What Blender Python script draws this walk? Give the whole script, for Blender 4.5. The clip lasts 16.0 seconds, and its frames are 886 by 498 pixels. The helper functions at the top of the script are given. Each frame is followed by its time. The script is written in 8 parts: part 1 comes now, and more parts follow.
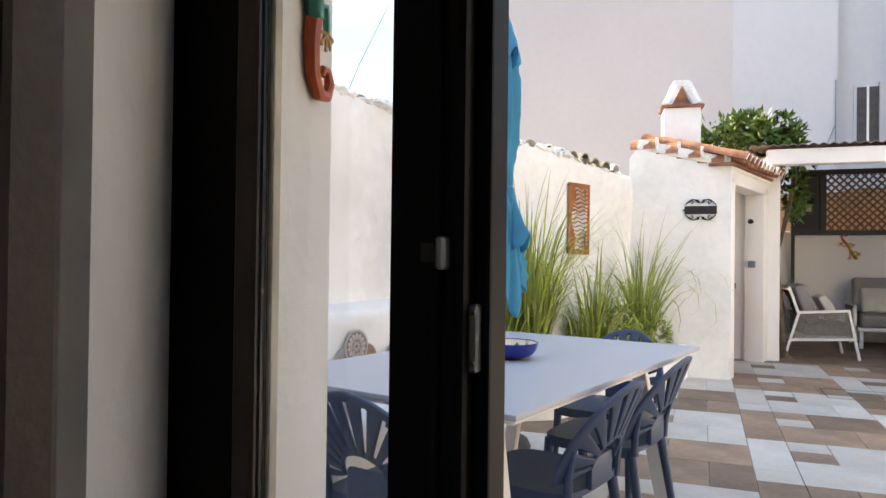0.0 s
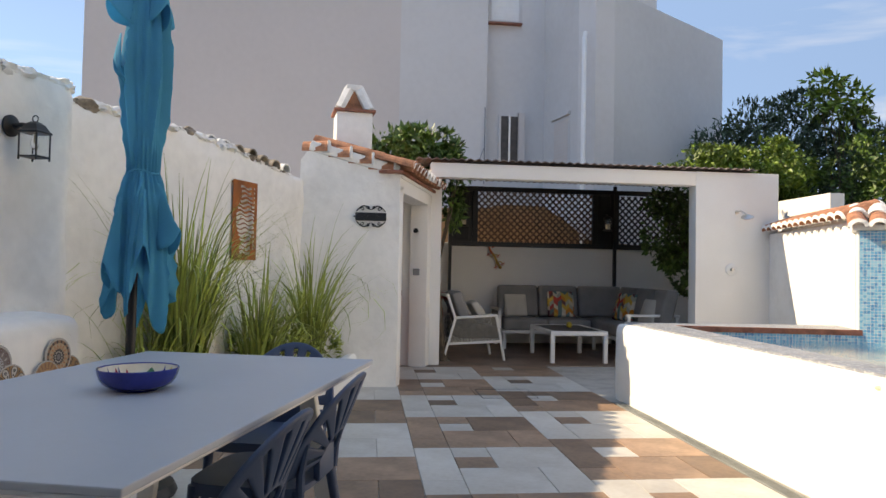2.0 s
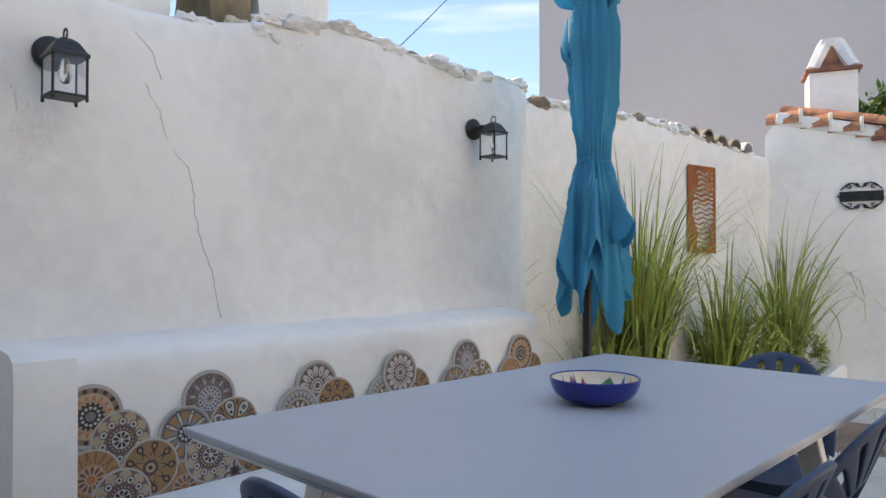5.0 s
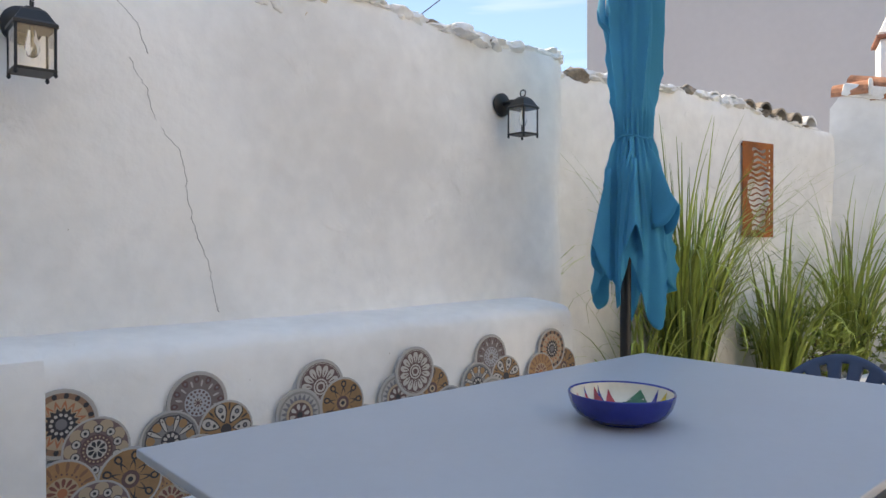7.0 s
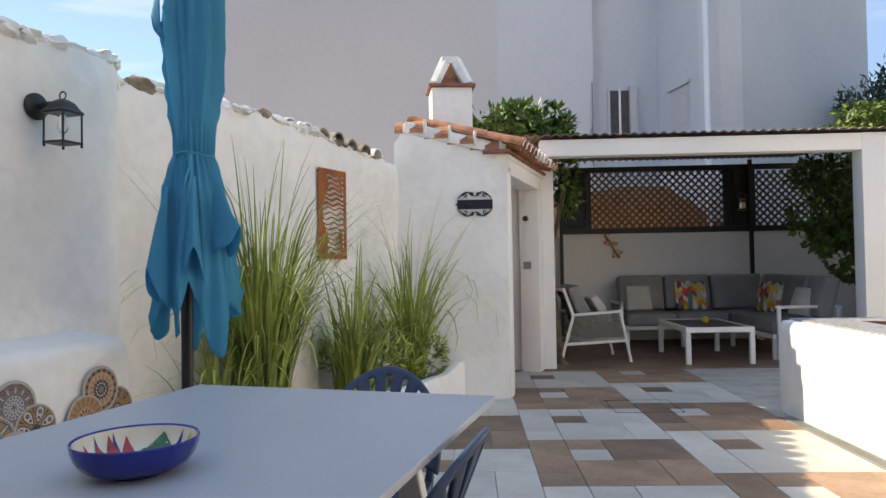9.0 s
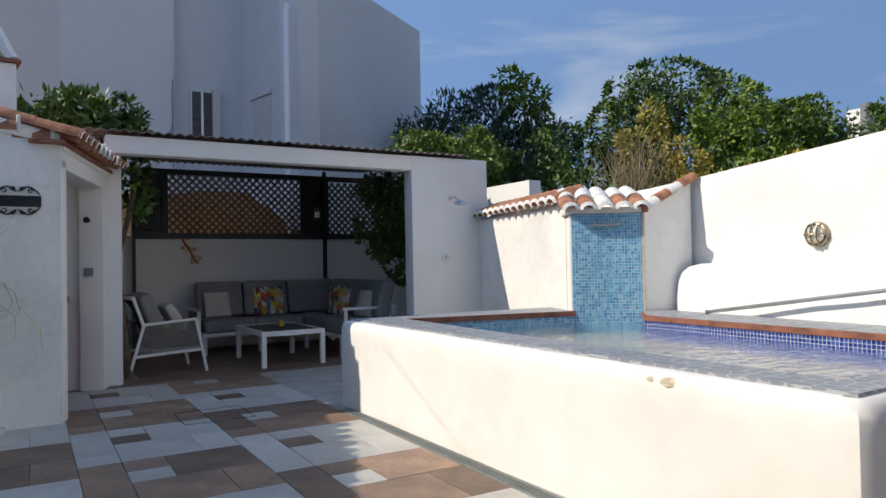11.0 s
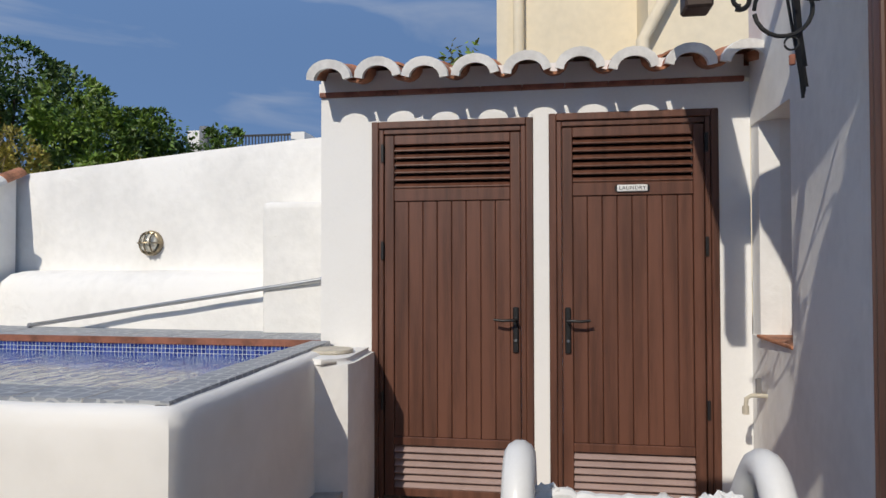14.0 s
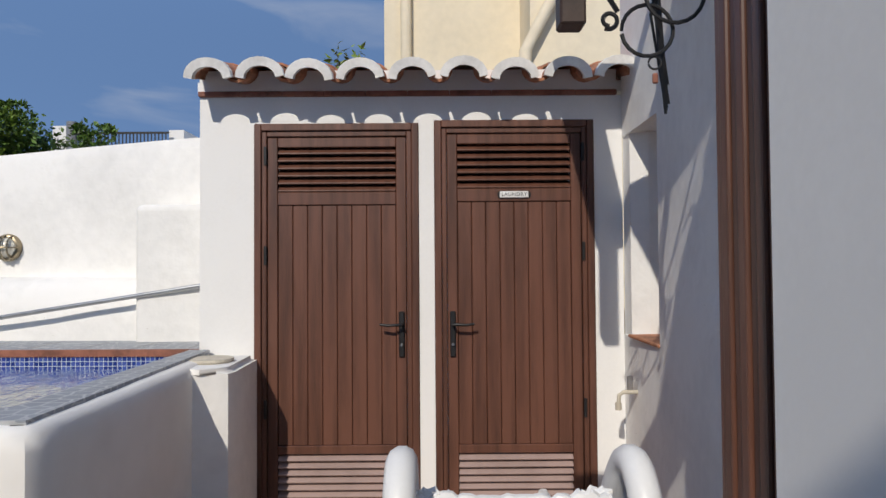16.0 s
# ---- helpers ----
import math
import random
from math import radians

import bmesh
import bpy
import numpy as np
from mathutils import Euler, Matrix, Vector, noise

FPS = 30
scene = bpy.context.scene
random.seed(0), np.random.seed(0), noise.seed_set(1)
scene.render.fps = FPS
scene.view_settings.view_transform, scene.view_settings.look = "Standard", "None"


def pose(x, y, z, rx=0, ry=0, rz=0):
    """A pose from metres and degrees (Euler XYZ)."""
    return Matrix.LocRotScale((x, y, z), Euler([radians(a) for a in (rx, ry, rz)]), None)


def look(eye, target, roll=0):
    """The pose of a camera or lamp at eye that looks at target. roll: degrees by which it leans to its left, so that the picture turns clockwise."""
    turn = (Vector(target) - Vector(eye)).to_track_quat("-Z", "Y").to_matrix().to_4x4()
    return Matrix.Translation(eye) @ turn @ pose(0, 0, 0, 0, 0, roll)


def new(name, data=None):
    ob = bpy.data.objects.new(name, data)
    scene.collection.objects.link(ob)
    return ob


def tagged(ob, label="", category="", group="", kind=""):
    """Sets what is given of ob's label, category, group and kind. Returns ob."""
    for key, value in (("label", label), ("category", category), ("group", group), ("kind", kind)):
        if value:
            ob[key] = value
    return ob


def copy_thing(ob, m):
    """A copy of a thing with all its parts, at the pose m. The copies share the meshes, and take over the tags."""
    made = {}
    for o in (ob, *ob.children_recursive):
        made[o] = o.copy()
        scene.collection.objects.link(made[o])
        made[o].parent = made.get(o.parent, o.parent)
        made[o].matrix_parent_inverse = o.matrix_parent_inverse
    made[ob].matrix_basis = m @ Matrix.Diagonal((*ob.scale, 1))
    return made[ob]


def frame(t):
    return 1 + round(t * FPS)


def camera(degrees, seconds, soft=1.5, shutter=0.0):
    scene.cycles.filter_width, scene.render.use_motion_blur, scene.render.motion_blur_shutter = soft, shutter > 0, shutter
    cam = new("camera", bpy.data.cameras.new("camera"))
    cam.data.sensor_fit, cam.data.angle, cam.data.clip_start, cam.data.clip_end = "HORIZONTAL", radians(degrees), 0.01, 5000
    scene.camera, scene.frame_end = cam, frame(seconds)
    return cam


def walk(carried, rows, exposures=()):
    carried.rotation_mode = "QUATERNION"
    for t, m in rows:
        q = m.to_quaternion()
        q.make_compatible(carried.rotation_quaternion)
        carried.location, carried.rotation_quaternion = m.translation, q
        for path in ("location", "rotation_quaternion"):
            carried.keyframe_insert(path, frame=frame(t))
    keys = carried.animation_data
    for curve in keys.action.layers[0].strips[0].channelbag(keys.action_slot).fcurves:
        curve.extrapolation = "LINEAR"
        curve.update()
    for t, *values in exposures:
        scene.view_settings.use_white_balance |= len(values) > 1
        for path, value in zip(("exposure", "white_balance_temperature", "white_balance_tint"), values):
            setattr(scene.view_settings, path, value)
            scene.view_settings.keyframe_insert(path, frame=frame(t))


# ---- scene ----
from mathutils.bvhtree import BVHTree
cam = camera(65.0, 16.0)
PATH = [
    (0, (-0.062, 0.128, 1.208), (-0.763, 2.001, 1.229), 0.7),
    (0.5, (-0.066, 0.255, 1.212), (-0.351, 2.234, 1.245), 0.8),
    (1, (-0.087, 0.429, 1.206), (-0.036, 2.428, 1.26), 1.2),
    (1.5, (-0.105, 0.548, 1.201), (0.116, 2.535, 1.268), 1.1),
    (2, (-0.103, 0.644, 1.179), (0.109, 2.632, 1.242), 1.1),
    (2.5, (-0.082, 0.723, 1.156), (0.026, 2.72, 1.192), 1.3),
    (3, (-0.098, 0.796, 1.141), (-0.132, 2.796, 1.149), 1.3),
    (3.5, (-0.137, 0.891, 1.137), (-0.37, 2.877, 1.128), 1.2),
    (4, (-0.151, 0.972, 1.132), (-0.704, 2.894, 1.128), 1.1),
    (4.5, (-0.183, 1.038, 1.167), (-1.032, 2.848, 1.212), -0.1),
    (4.7, (-0.214, 1.056, 1.164), (-1.147, 2.824, 1.217), -0.1),
    (7, (-0.265, 1.375, 1.197), (-1.38, 3.035, 1.181), 0.0),
    (7.5, (-0.15, 1.414, 1.165), (-1.056, 3.197, 1.19), -0.3),
    (8, (-0.113, 1.473, 1.161), (-0.771, 3.361, 1.212), -0.8),
    (8.5, (-0.099, 1.533, 1.147), (-0.486, 3.494, 1.206), -1.1),
    (9, (-0.14, 1.554, 1.194), (-0.218, 3.552, 1.236), -1.0),
    (11.5, (0.049, 1.559, 1.187), (1.297, 3.121, 1.222), -1.2),
    (12, (0.12, 1.566, 1.18), (1.578, 2.934, 1.212), -1.3),
    (12.5, (0.161, 1.598, 1.168), (1.826, 2.706, 1.204), -1.3),
    (13, (0.179, 1.625, 1.178), (2.01, 2.429, 1.216), -1.0),
    (13.5, (0.2, 1.614, 1.187), (2.129, 2.141, 1.23), -0.4),
    (14, (0.208, 1.598, 1.177), (2.183, 1.908, 1.223), -0.1),
    (14.5, (0.21, 1.586, 1.17), (2.203, 1.75, 1.209), 0.2),
    (15, (0.207, 1.569, 1.175), (2.205, 1.645, 1.206), 0.1),
    (15.5, (0.206, 1.574, 1.181), (2.206, 1.591, 1.217), -0.1),
    (16, (0.205, 1.577, 1.188), (2.204, 1.571, 1.241), -0.4),
]
walk(cam, [(t, look(eye, target, roll)) for t, eye, target, roll in PATH],
     [(0, 2.65, 11000, 13), (0.5, 2.5, 10700, 13), (1.0, 2.0, 10300, 12), (1.6, 1.66, 10200, 12), (3.5, 1.7, 10000, 12), (4.7, 1.95, 9500, 11), (7.6, 1.92, 9600, 11), (9.2, 1.85, 9900, 11), (11.4, 0.72, 7300, 9), (12.5, 0.52, 7200, 9), (16, 0.52, 7100, 10)])

# ---- light ----
SUN = Vector((1.35, -0.42, -1.0)).normalized()
elev = math.asin(-SUN.z)
azim = math.atan2(-SUN.x, -SUN.y)
world = bpy.data.worlds.new("sky")
scene.world = world
world.use_nodes = True
wn = world.node_tree
wn.nodes.clear()
w_out = wn.nodes.new("ShaderNodeOutputWorld")
w_bg = wn.nodes.new("ShaderNodeBackground")
w_sky = wn.nodes.new("ShaderNodeTexSky")
w_sky.sky_type = "NISHITA"
w_sky.sun_disc = False
w_sky.sun_elevation, w_sky.sun_rotation = elev, azim
w_sky.air_density, w_sky.dust_density, w_sky.ozone_density = 1.15, 0.0, 5.0
w_sky.altitude = 0
w_co = wn.nodes.new("ShaderNodeTexCoord")
w_lift = wn.nodes.new("ShaderNodeVectorMath")
w_lift.operation = "ADD"
w_lift.inputs[1].default_value = (0, 0, 0.62)
wn.links.new(w_co.outputs["Generated"], w_lift.inputs[0])
wn.links.new(w_lift.outputs[0], w_sky.inputs["Vector"])
w_map = wn.nodes.new("ShaderNodeMapping")
w_map.inputs["Scale"].default_value = (1.2, 1.6, 7.0)
w_noise = wn.nodes.new("ShaderNodeTexNoise")
w_noise.inputs["Scale"].default_value = 2.2
w_noise.inputs["Detail"].default_value = 7
w_noise.inputs["Distortion"].default_value = 0.6
w_ramp = wn.nodes.new("ShaderNodeValToRGB")
w_ramp.color_ramp.elements[0].position, w_ramp.color_ramp.elements[1].position = 0.52, 0.88
w_ramp.color_ramp.elements[1].color = (0.5, 0.5, 0.5, 1)
w_mix = wn.nodes.new("ShaderNodeMix")
w_mix.data_type = "RGBA"
w_mix.inputs[7].default_value = (3.0, 3.15, 3.4, 1)
wn.links.new(w_co.outputs["Generated"], w_map.inputs["Vector"])
wn.links.new(w_map.outputs["Vector"], w_noise.inputs["Vector"])
wn.links.new(w_noise.outputs["Fac"], w_ramp.inputs["Fac"])
wn.links.new(w_ramp.outputs["Color"], w_mix.inputs[0])
wn.links.new(w_sky.outputs["Color"], w_mix.inputs[6])
wn.links.new(w_mix.outputs[2], w_bg.inputs["Color"])
wn.links.new(w_bg.outputs["Background"], w_out.inputs["Surface"])
w_bg.inputs["Strength"].default_value = 0.15
sun_data = bpy.data.lights.new("sun", "SUN")
sun_data.energy, sun_data.angle, sun_data.color = 2.0, radians(0.53), (1.0, 0.97, 0.93)
sun = new("sun", sun_data)
sun.matrix_world = look((-8, 8, 12), Vector((-8, 8, 12)) + SUN)


# ---- materials ----
def mat(name, color, rough=0.6, metal=0.0, vary=0.12, scale=4.0, fine=40.0, bump=0.15, dist=0.01, second=None, island=0.0, spec=0.5, obrand=0.0):
    """A surface with variation at two scales and fine relief."""
    m = bpy.data.materials.new(name)
    m.use_nodes = True
    nt = m.node_tree
    b = nt.nodes["Principled BSDF"]
    b.inputs["Roughness"].default_value = rough
    b.inputs["Metallic"].default_value = metal
    b.inputs["Specular IOR Level"].default_value = spec
    co = nt.nodes.new("ShaderNodeTexCoord")
    n1, n2 = nt.nodes.new("ShaderNodeTexNoise"), nt.nodes.new("ShaderNodeTexNoise")
    n1.inputs["Scale"].default_value, n1.inputs["Detail"].default_value = scale, 5
    n2.inputs["Scale"].default_value, n2.inputs["Detail"].default_value = fine, 4
    nt.links.new(co.outputs["Object"], n1.inputs["Vector"])
    nt.links.new(co.outputs["Object"], n2.inputs["Vector"])
    mix = nt.nodes.new("ShaderNodeMix")
    mix.data_type = "RGBA"
    dark = second or [c * (1 - vary * 1.6) for c in color]
    mix.inputs[6].default_value = (*dark, 1)
    mix.inputs[7].default_value = (*[min(1, c * (1 + vary * 0.4)) for c in color], 1)
    rp = nt.nodes.new("ShaderNodeMapRange")
    rp.inputs[1].default_value, rp.inputs[2].default_value = 0.3, 0.62
    add = nt.nodes.new("ShaderNodeMath")
    add.operation = "MULTIPLY_ADD"
    add.inputs[1].default_value = 0.35
    nt.links.new(n2.outputs["Fac"], add.inputs[0])
    nt.links.new(n1.outputs["Fac"], add.inputs[2])
    sub = nt.nodes.new("ShaderNodeMath")
    sub.operation = "SUBTRACT"
    sub.inputs[1].default_value = 0.17
    nt.links.new(add.outputs[0], sub.inputs[0])
    nt.links.new(sub.outputs[0], rp.inputs[0])
    nt.links.new(rp.outputs[0], mix.inputs[0])
    last = mix.outputs[2]
    if island or obrand:
        hsv = nt.nodes.new("ShaderNodeHueSaturation")
        mr = nt.nodes.new("ShaderNodeMapRange")
        k = island or obrand
        mr.inputs[3].default_value, mr.inputs[4].default_value = 1 - k, 1 + k
        if obrand:
            nt.links.new(nt.nodes.new("ShaderNodeObjectInfo").outputs["Random"], mr.inputs[0])
        else:
            nt.links.new(nt.nodes.new("ShaderNodeNewGeometry").outputs["Random Per Island"], mr.inputs[0])
        nt.links.new(mr.outputs[0], hsv.inputs["Value"])
        nt.links.new(last, hsv.inputs["Color"])
        last = hsv.outputs["Color"]
    nt.links.new(last, b.inputs["Base Color"])
    if bump:
        bp = nt.nodes.new("ShaderNodeBump")
        bp.inputs["Strength"].default_value, bp.inputs["Distance"].default_value = bump, dist
        nt.links.new(add.outputs[0], bp.inputs["Height"])
        nt.links.new(bp.outputs["Normal"], b.inputs["Normal"])
    return m


M_PLASTER = mat("white_plaster", (0.86, 0.845, 0.81), 0.85, vary=0.07, scale=1.6, fine=14, bump=0.5, dist=0.025, spec=0.2)


def scuffed(m, depth=0.013):
    """Trowel ridges, dents and a few dark pits in patches over hand-laid plaster."""
    nt = m.node_tree
    b = nt.nodes["Principled BSDF"]
    co = nt.nodes.new("ShaderNodeTexCoord")
    fine, patch = nt.nodes.new("ShaderNodeTexNoise"), nt.nodes.new("ShaderNodeTexNoise")
    fine.inputs["Scale"].default_value, fine.inputs["Detail"].default_value, fine.inputs["Distortion"].default_value = 6, 9, 0.5
    patch.inputs["Scale"].default_value, patch.inputs["Detail"].default_value = 1.7, 3
    r1, r2 = nt.nodes.new("ShaderNodeMapRange"), nt.nodes.new("ShaderNodeMapRange")
    r1.inputs[1].default_value, r1.inputs[2].default_value = 0.50, 0.66
    r2.inputs[1].default_value, r2.inputs[2].default_value = 0.50, 0.66
    mul = nt.nodes.new("ShaderNodeMath")
    mul.operation = "MULTIPLY"
    for n, r in ((fine, r1), (patch, r2)):
        nt.links.new(co.outputs["Object"], n.inputs["Vector"])
        nt.links.new(n.outputs["Fac"], r.inputs[0])
    nt.links.new(r1.outputs[0], mul.inputs[0])
    nt.links.new(r2.outputs[0], mul.inputs[1])
    bp = nt.nodes.new("ShaderNodeBump")
    bp.inputs["Strength"].default_value, bp.inputs["Distance"].default_value = 0.7, depth
    nt.links.new(mul.outputs[0], bp.inputs["Height"])
    nt.links.new(b.inputs["Normal"].links[0].from_socket, bp.inputs["Normal"])
    nt.links.new(bp.outputs["Normal"], b.inputs["Normal"])
    vor = nt.nodes.new("ShaderNodeTexVoronoi")
    vor.inputs["Scale"].default_value = 9
    nt.links.new(co.outputs["Object"], vor.inputs["Vector"])
    lt = nt.nodes.new("ShaderNodeMath")
    lt.operation = "LESS_THAN"
    lt.inputs[1].default_value = 0.018
    nt.links.new(vor.outputs["Distance"], lt.inputs[0])
    mix = nt.nodes.new("ShaderNodeMix")
    mix.data_type = "RGBA"
    mix.inputs[7].default_value = (0.42, 0.38, 0.32, 1)
    nt.links.new(lt.outputs[0], mix.inputs[0])
    nt.links.new(b.inputs["Base Color"].links[0].from_socket, mix.inputs[6])
    nt.links.new(mix.outputs[2], b.inputs["Base Color"])
    return m


scuffed(M_PLASTER, 0.0035)
M_OLDPLASTER = scuffed(mat("hand_laid_plaster", (0.86, 0.845, 0.81), 0.85, vary=0.09, scale=1.3, fine=12, bump=0.6, dist=0.03, spec=0.2), 0.014)
M_POOLWALL = (mat("stained_white_plaster", (0.85, 0.83, 0.79), 0.85, vary=0.1, scale=1.1, fine=7, bump=0.5, dist=0.02, spec=0.2, second=(0.80, 0.775, 0.73)))
M_PLASTER2 = mat("smooth_plaster", (0.85, 0.84, 0.815), 0.85, vary=0.03, scale=1.5, fine=60, bump=0.12, spec=0.2)
M_BUILD = mat("rendered_facade", (0.64, 0.63, 0.625), 0.9, vary=0.05, scale=0.4, fine=8, bump=0.06, spec=0.2)
M_BUILD_P = mat("pinkish_facade", (0.62, 0.57, 0.545), 0.9, vary=0.04, scale=0.3, fine=8, bump=0.06, spec=0.2)
M_CREAM = mat("cream_facade", (0.80, 0.70, 0.52), 0.9, vary=0.08, scale=0.8, fine=10, bump=0.08)
M_TERRA = mat("terracotta", (0.46, 0.20, 0.11), 0.8, vary=0.35, scale=9, fine=60, bump=0.3, island=0.2)
M_TERRA_EDGE = mat("terracotta_trim", (0.30, 0.115, 0.075), 0.7, vary=0.3, scale=9, fine=60, bump=0.2)
M_LIME = mat("limewashed_tile", (0.84, 0.82, 0.78), 0.85, vary=0.12, scale=7, fine=40, bump=0.5, dist=0.01)
M_TILE_W = mat("pale_floor_tile", (0.54, 0.525, 0.49), 0.55, vary=0.12, scale=3, fine=30, bump=0.06, second=(0.46, 0.43, 0.385), obrand=0.09)
M_TILE_B = mat("brown_floor_tile", (0.295, 0.19, 0.13), 0.55, vary=0.25, scale=3.6, fine=30, bump=0.08, second=(0.19, 0.125, 0.088), obrand=0.34)
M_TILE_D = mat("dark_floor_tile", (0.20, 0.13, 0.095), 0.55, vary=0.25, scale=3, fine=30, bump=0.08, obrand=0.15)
M_GROUT = mat("grout", (0.42, 0.40, 0.37), 0.9, vary=0.15, scale=5, fine=60)
M_EARTH = mat("dry_ground", (0.22, 0.18, 0.13), 0.95, vary=0.3, scale=0.5, fine=9)
M_TABLE = mat("grey_tabletop", (0.42, 0.45, 0.49), 0.42, vary=0.03, scale=2, fine=50, bump=0.03)
M_WHITEMETAL = mat("white_powder_coat", (0.78, 0.78, 0.76), 0.4, vary=0.03, scale=5, fine=80, bump=0.03)
M_NAVY = mat("navy_plastic", (0.030, 0.060, 0.125), 0.45, vary=0.06, scale=6, fine=150, bump=0.06, dist=0.003)
M_BLUECLOTH = mat("turquoise_canvas", (0.045, 0.42, 0.60), 0.85, vary=0.12, scale=3, fine=160, bump=0.15, dist=0.004)
_nt = M_BLUECLOTH.node_tree
_tr = _nt.nodes.new("ShaderNodeBsdfTranslucent")
_tr.inputs["Color"].default_value = (0.05, 0.50, 0.72, 1)
_mx = _nt.nodes.new("ShaderNodeMixShader")
_mx.inputs[0].default_value = 0.45
_nt.links.new(_nt.nodes["Principled BSDF"].outputs[0], _mx.inputs[1])
_nt.links.new(_tr.outputs[0], _mx.inputs[2])
_nt.links.new(_mx.outputs[0], _nt.nodes["Material Output"].inputs["Surface"])
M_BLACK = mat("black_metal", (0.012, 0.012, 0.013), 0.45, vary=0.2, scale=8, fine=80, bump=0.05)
M_BLACKFRAME = mat("black_frame", (0.007, 0.005, 0.005), 0.55, spec=0.15, vary=0.2, scale=6, fine=60, bump=0.04)
M_DARKWOOD = mat("dark_brown_wood", (0.055, 0.033, 0.024), 0.5, vary=0.3, scale=5, fine=90, bump=0.2)
M_STEEL = mat("brushed_steel", (0.62, 0.61, 0.59), 0.3, metal=1.0, vary=0.06, scale=6, fine=90, bump=0.03)
M_RUST = mat("rusted_steel", (0.36, 0.105, 0.022), 0.75, vary=0.35, scale=6, fine=50, bump=0.2)
M_GREYFAB = mat("grey_upholstery", (0.25, 0.24, 0.235), 0.95, vary=0.08, scale=5, fine=220, bump=0.25, dist=0.003)
M_CREAMFAB = mat("cream_cushion", (0.55, 0.52, 0.47), 0.95, vary=0.06, scale=5, fine=200, bump=0.2, dist=0.003)
M_ROPE = mat("grey_rope", (0.27, 0.25, 0.215), 0.9, vary=0.15, scale=20, fine=200, bump=0.3, dist=0.003)
M_SLATE = mat("dark_slat_top", (0.075, 0.062, 0.055), 0.5, vary=0.2, scale=8, fine=80)
M_LEAF = mat("dark_green_leaves", (0.075, 0.14, 0.022), 0.5, vary=0.3, scale=2, fine=20, bump=0, island=0.45)
M_LEAF2 = mat("bright_green_leaves", (0.13, 0.21, 0.025), 0.5, vary=0.3, scale=2, fine=20, bump=0, island=0.4)
M_LEAF3 = mat("blue_green_needles", (0.045, 0.085, 0.045), 0.6, vary=0.3, scale=2, fine=20, bump=0, island=0.4)
M_LEAF4 = mat("yellow_shrub_leaves", (0.36, 0.30, 0.06), 0.6, vary=0.3, scale=2, fine=20, bump=0, island=0.4)
M_GRASS = mat("grass_blades", (0.33, 0.40, 0.085), 0.5, vary=0.3, scale=3, fine=20, bump=0, island=0.45)
M_DRY = mat("dry_twigs", (0.27, 0.21, 0.13), 0.9, vary=0.3, scale=3, fine=30)
M_BARK = mat("bark", (0.13, 0.095, 0.065), 0.9, vary=0.35, scale=8, fine=50, bump=0.5)
M_GREYPLASTIC = mat("grey_plastic", (0.22, 0.23, 0.25), 0.45, vary=0.05, scale=6, fine=100, bump=0.03)
M_WHITEPLASTIC = mat("white_plastic", (0.80, 0.80, 0.79), 0.35, vary=0.03, scale=6, fine=100, bump=0.03)
M_COBALT = mat("cobalt_glaze", (0.010, 0.022, 0.22), 0.12, vary=0.15, scale=10, fine=60, bump=0.02)
M_YELLOW = mat("yellow_glaze", (0.55, 0.36, 0.02), 0.3, vary=0.15, scale=10, fine=60, bump=0.02)
M_GREEN = mat("green_glaze", (0.02, 0.13, 0.045), 0.2, vary=0.3, scale=30, fine=90, bump=0.02)
M_RED = mat("red_glaze", (0.5, 0.045, 0.05), 0.2, vary=0.3, scale=20, fine=60, bump=0.02)
M_CREAMGLAZE = mat("cream_glaze", (0.75, 0.70, 0.58), 0.2, vary=0.05, scale=20, fine=60, bump=0.02)
M_BRASS = mat("aged_brass", (0.34, 0.28, 0.19), 0.4, metal=0.9, vary=0.3, scale=12, fine=60, bump=0.1)
M_ORANGE = mat("orange_throw", (0.42, 0.075, 0.03), 0.95, vary=0.25, scale=12, fine=120, bump=0.3, second=(0.23, 0.05, 0.05))
M_TEAL = mat("teal_paint", (0.02, 0.30, 0.22), 0.35, vary=0.2, scale=20, fine=60, bump=0.05)
M_GOLD = mat("gold_paint", (0.50, 0.28, 0.05), 0.35, vary=0.2, scale=20, fine=60, bump=0.05)
M_CORAL = mat("coral_paint", (0.60, 0.11, 0.035), 0.35, vary=0.2, scale=20, fine=60, bump=0.05)
M_GRATE = mat("drain_grate", (0.22, 0.24, 0.235), 0.5, vary=0.15, scale=6, fine=60)
M_PEBBLE = mat("white_pebbles", (0.62, 0.59, 0.54), 0.7, vary=0.1, scale=9, fine=50, island=0.2)
M_BLUE = mat("blue_fabric", (0.02, 0.075, 0.30), 0.8, vary=0.1, scale=8, fine=150)
M_OLDTILE = mat("lichened_tile", (0.30, 0.25, 0.20), 0.95, vary=0.4, scale=12, fine=60, bump=0.6, second=(0.12, 0.10, 0.08))
M_LATT = mat("lattice_wood", (0.13, 0.07, 0.04), 0.8, vary=0.25, scale=9, fine=60)
M_CORR = mat("corrugated_sheet", (0.20, 0.155, 0.14), 0.7, vary=0.25, scale=3, fine=40)
M_BACKDROP = mat("adobe_wall", (0.42, 0.24, 0.13), 0.95, vary=0.2, scale=1.5, fine=20)
M_CRACK = mat("crack_shadow", (0.17, 0.155, 0.14), 0.95, vary=0.3, scale=20, fine=80)
M_CHIP = mat("bare_plaster", (0.70, 0.60, 0.46), 0.95, vary=0.2, scale=20, fine=80, bump=0.4)
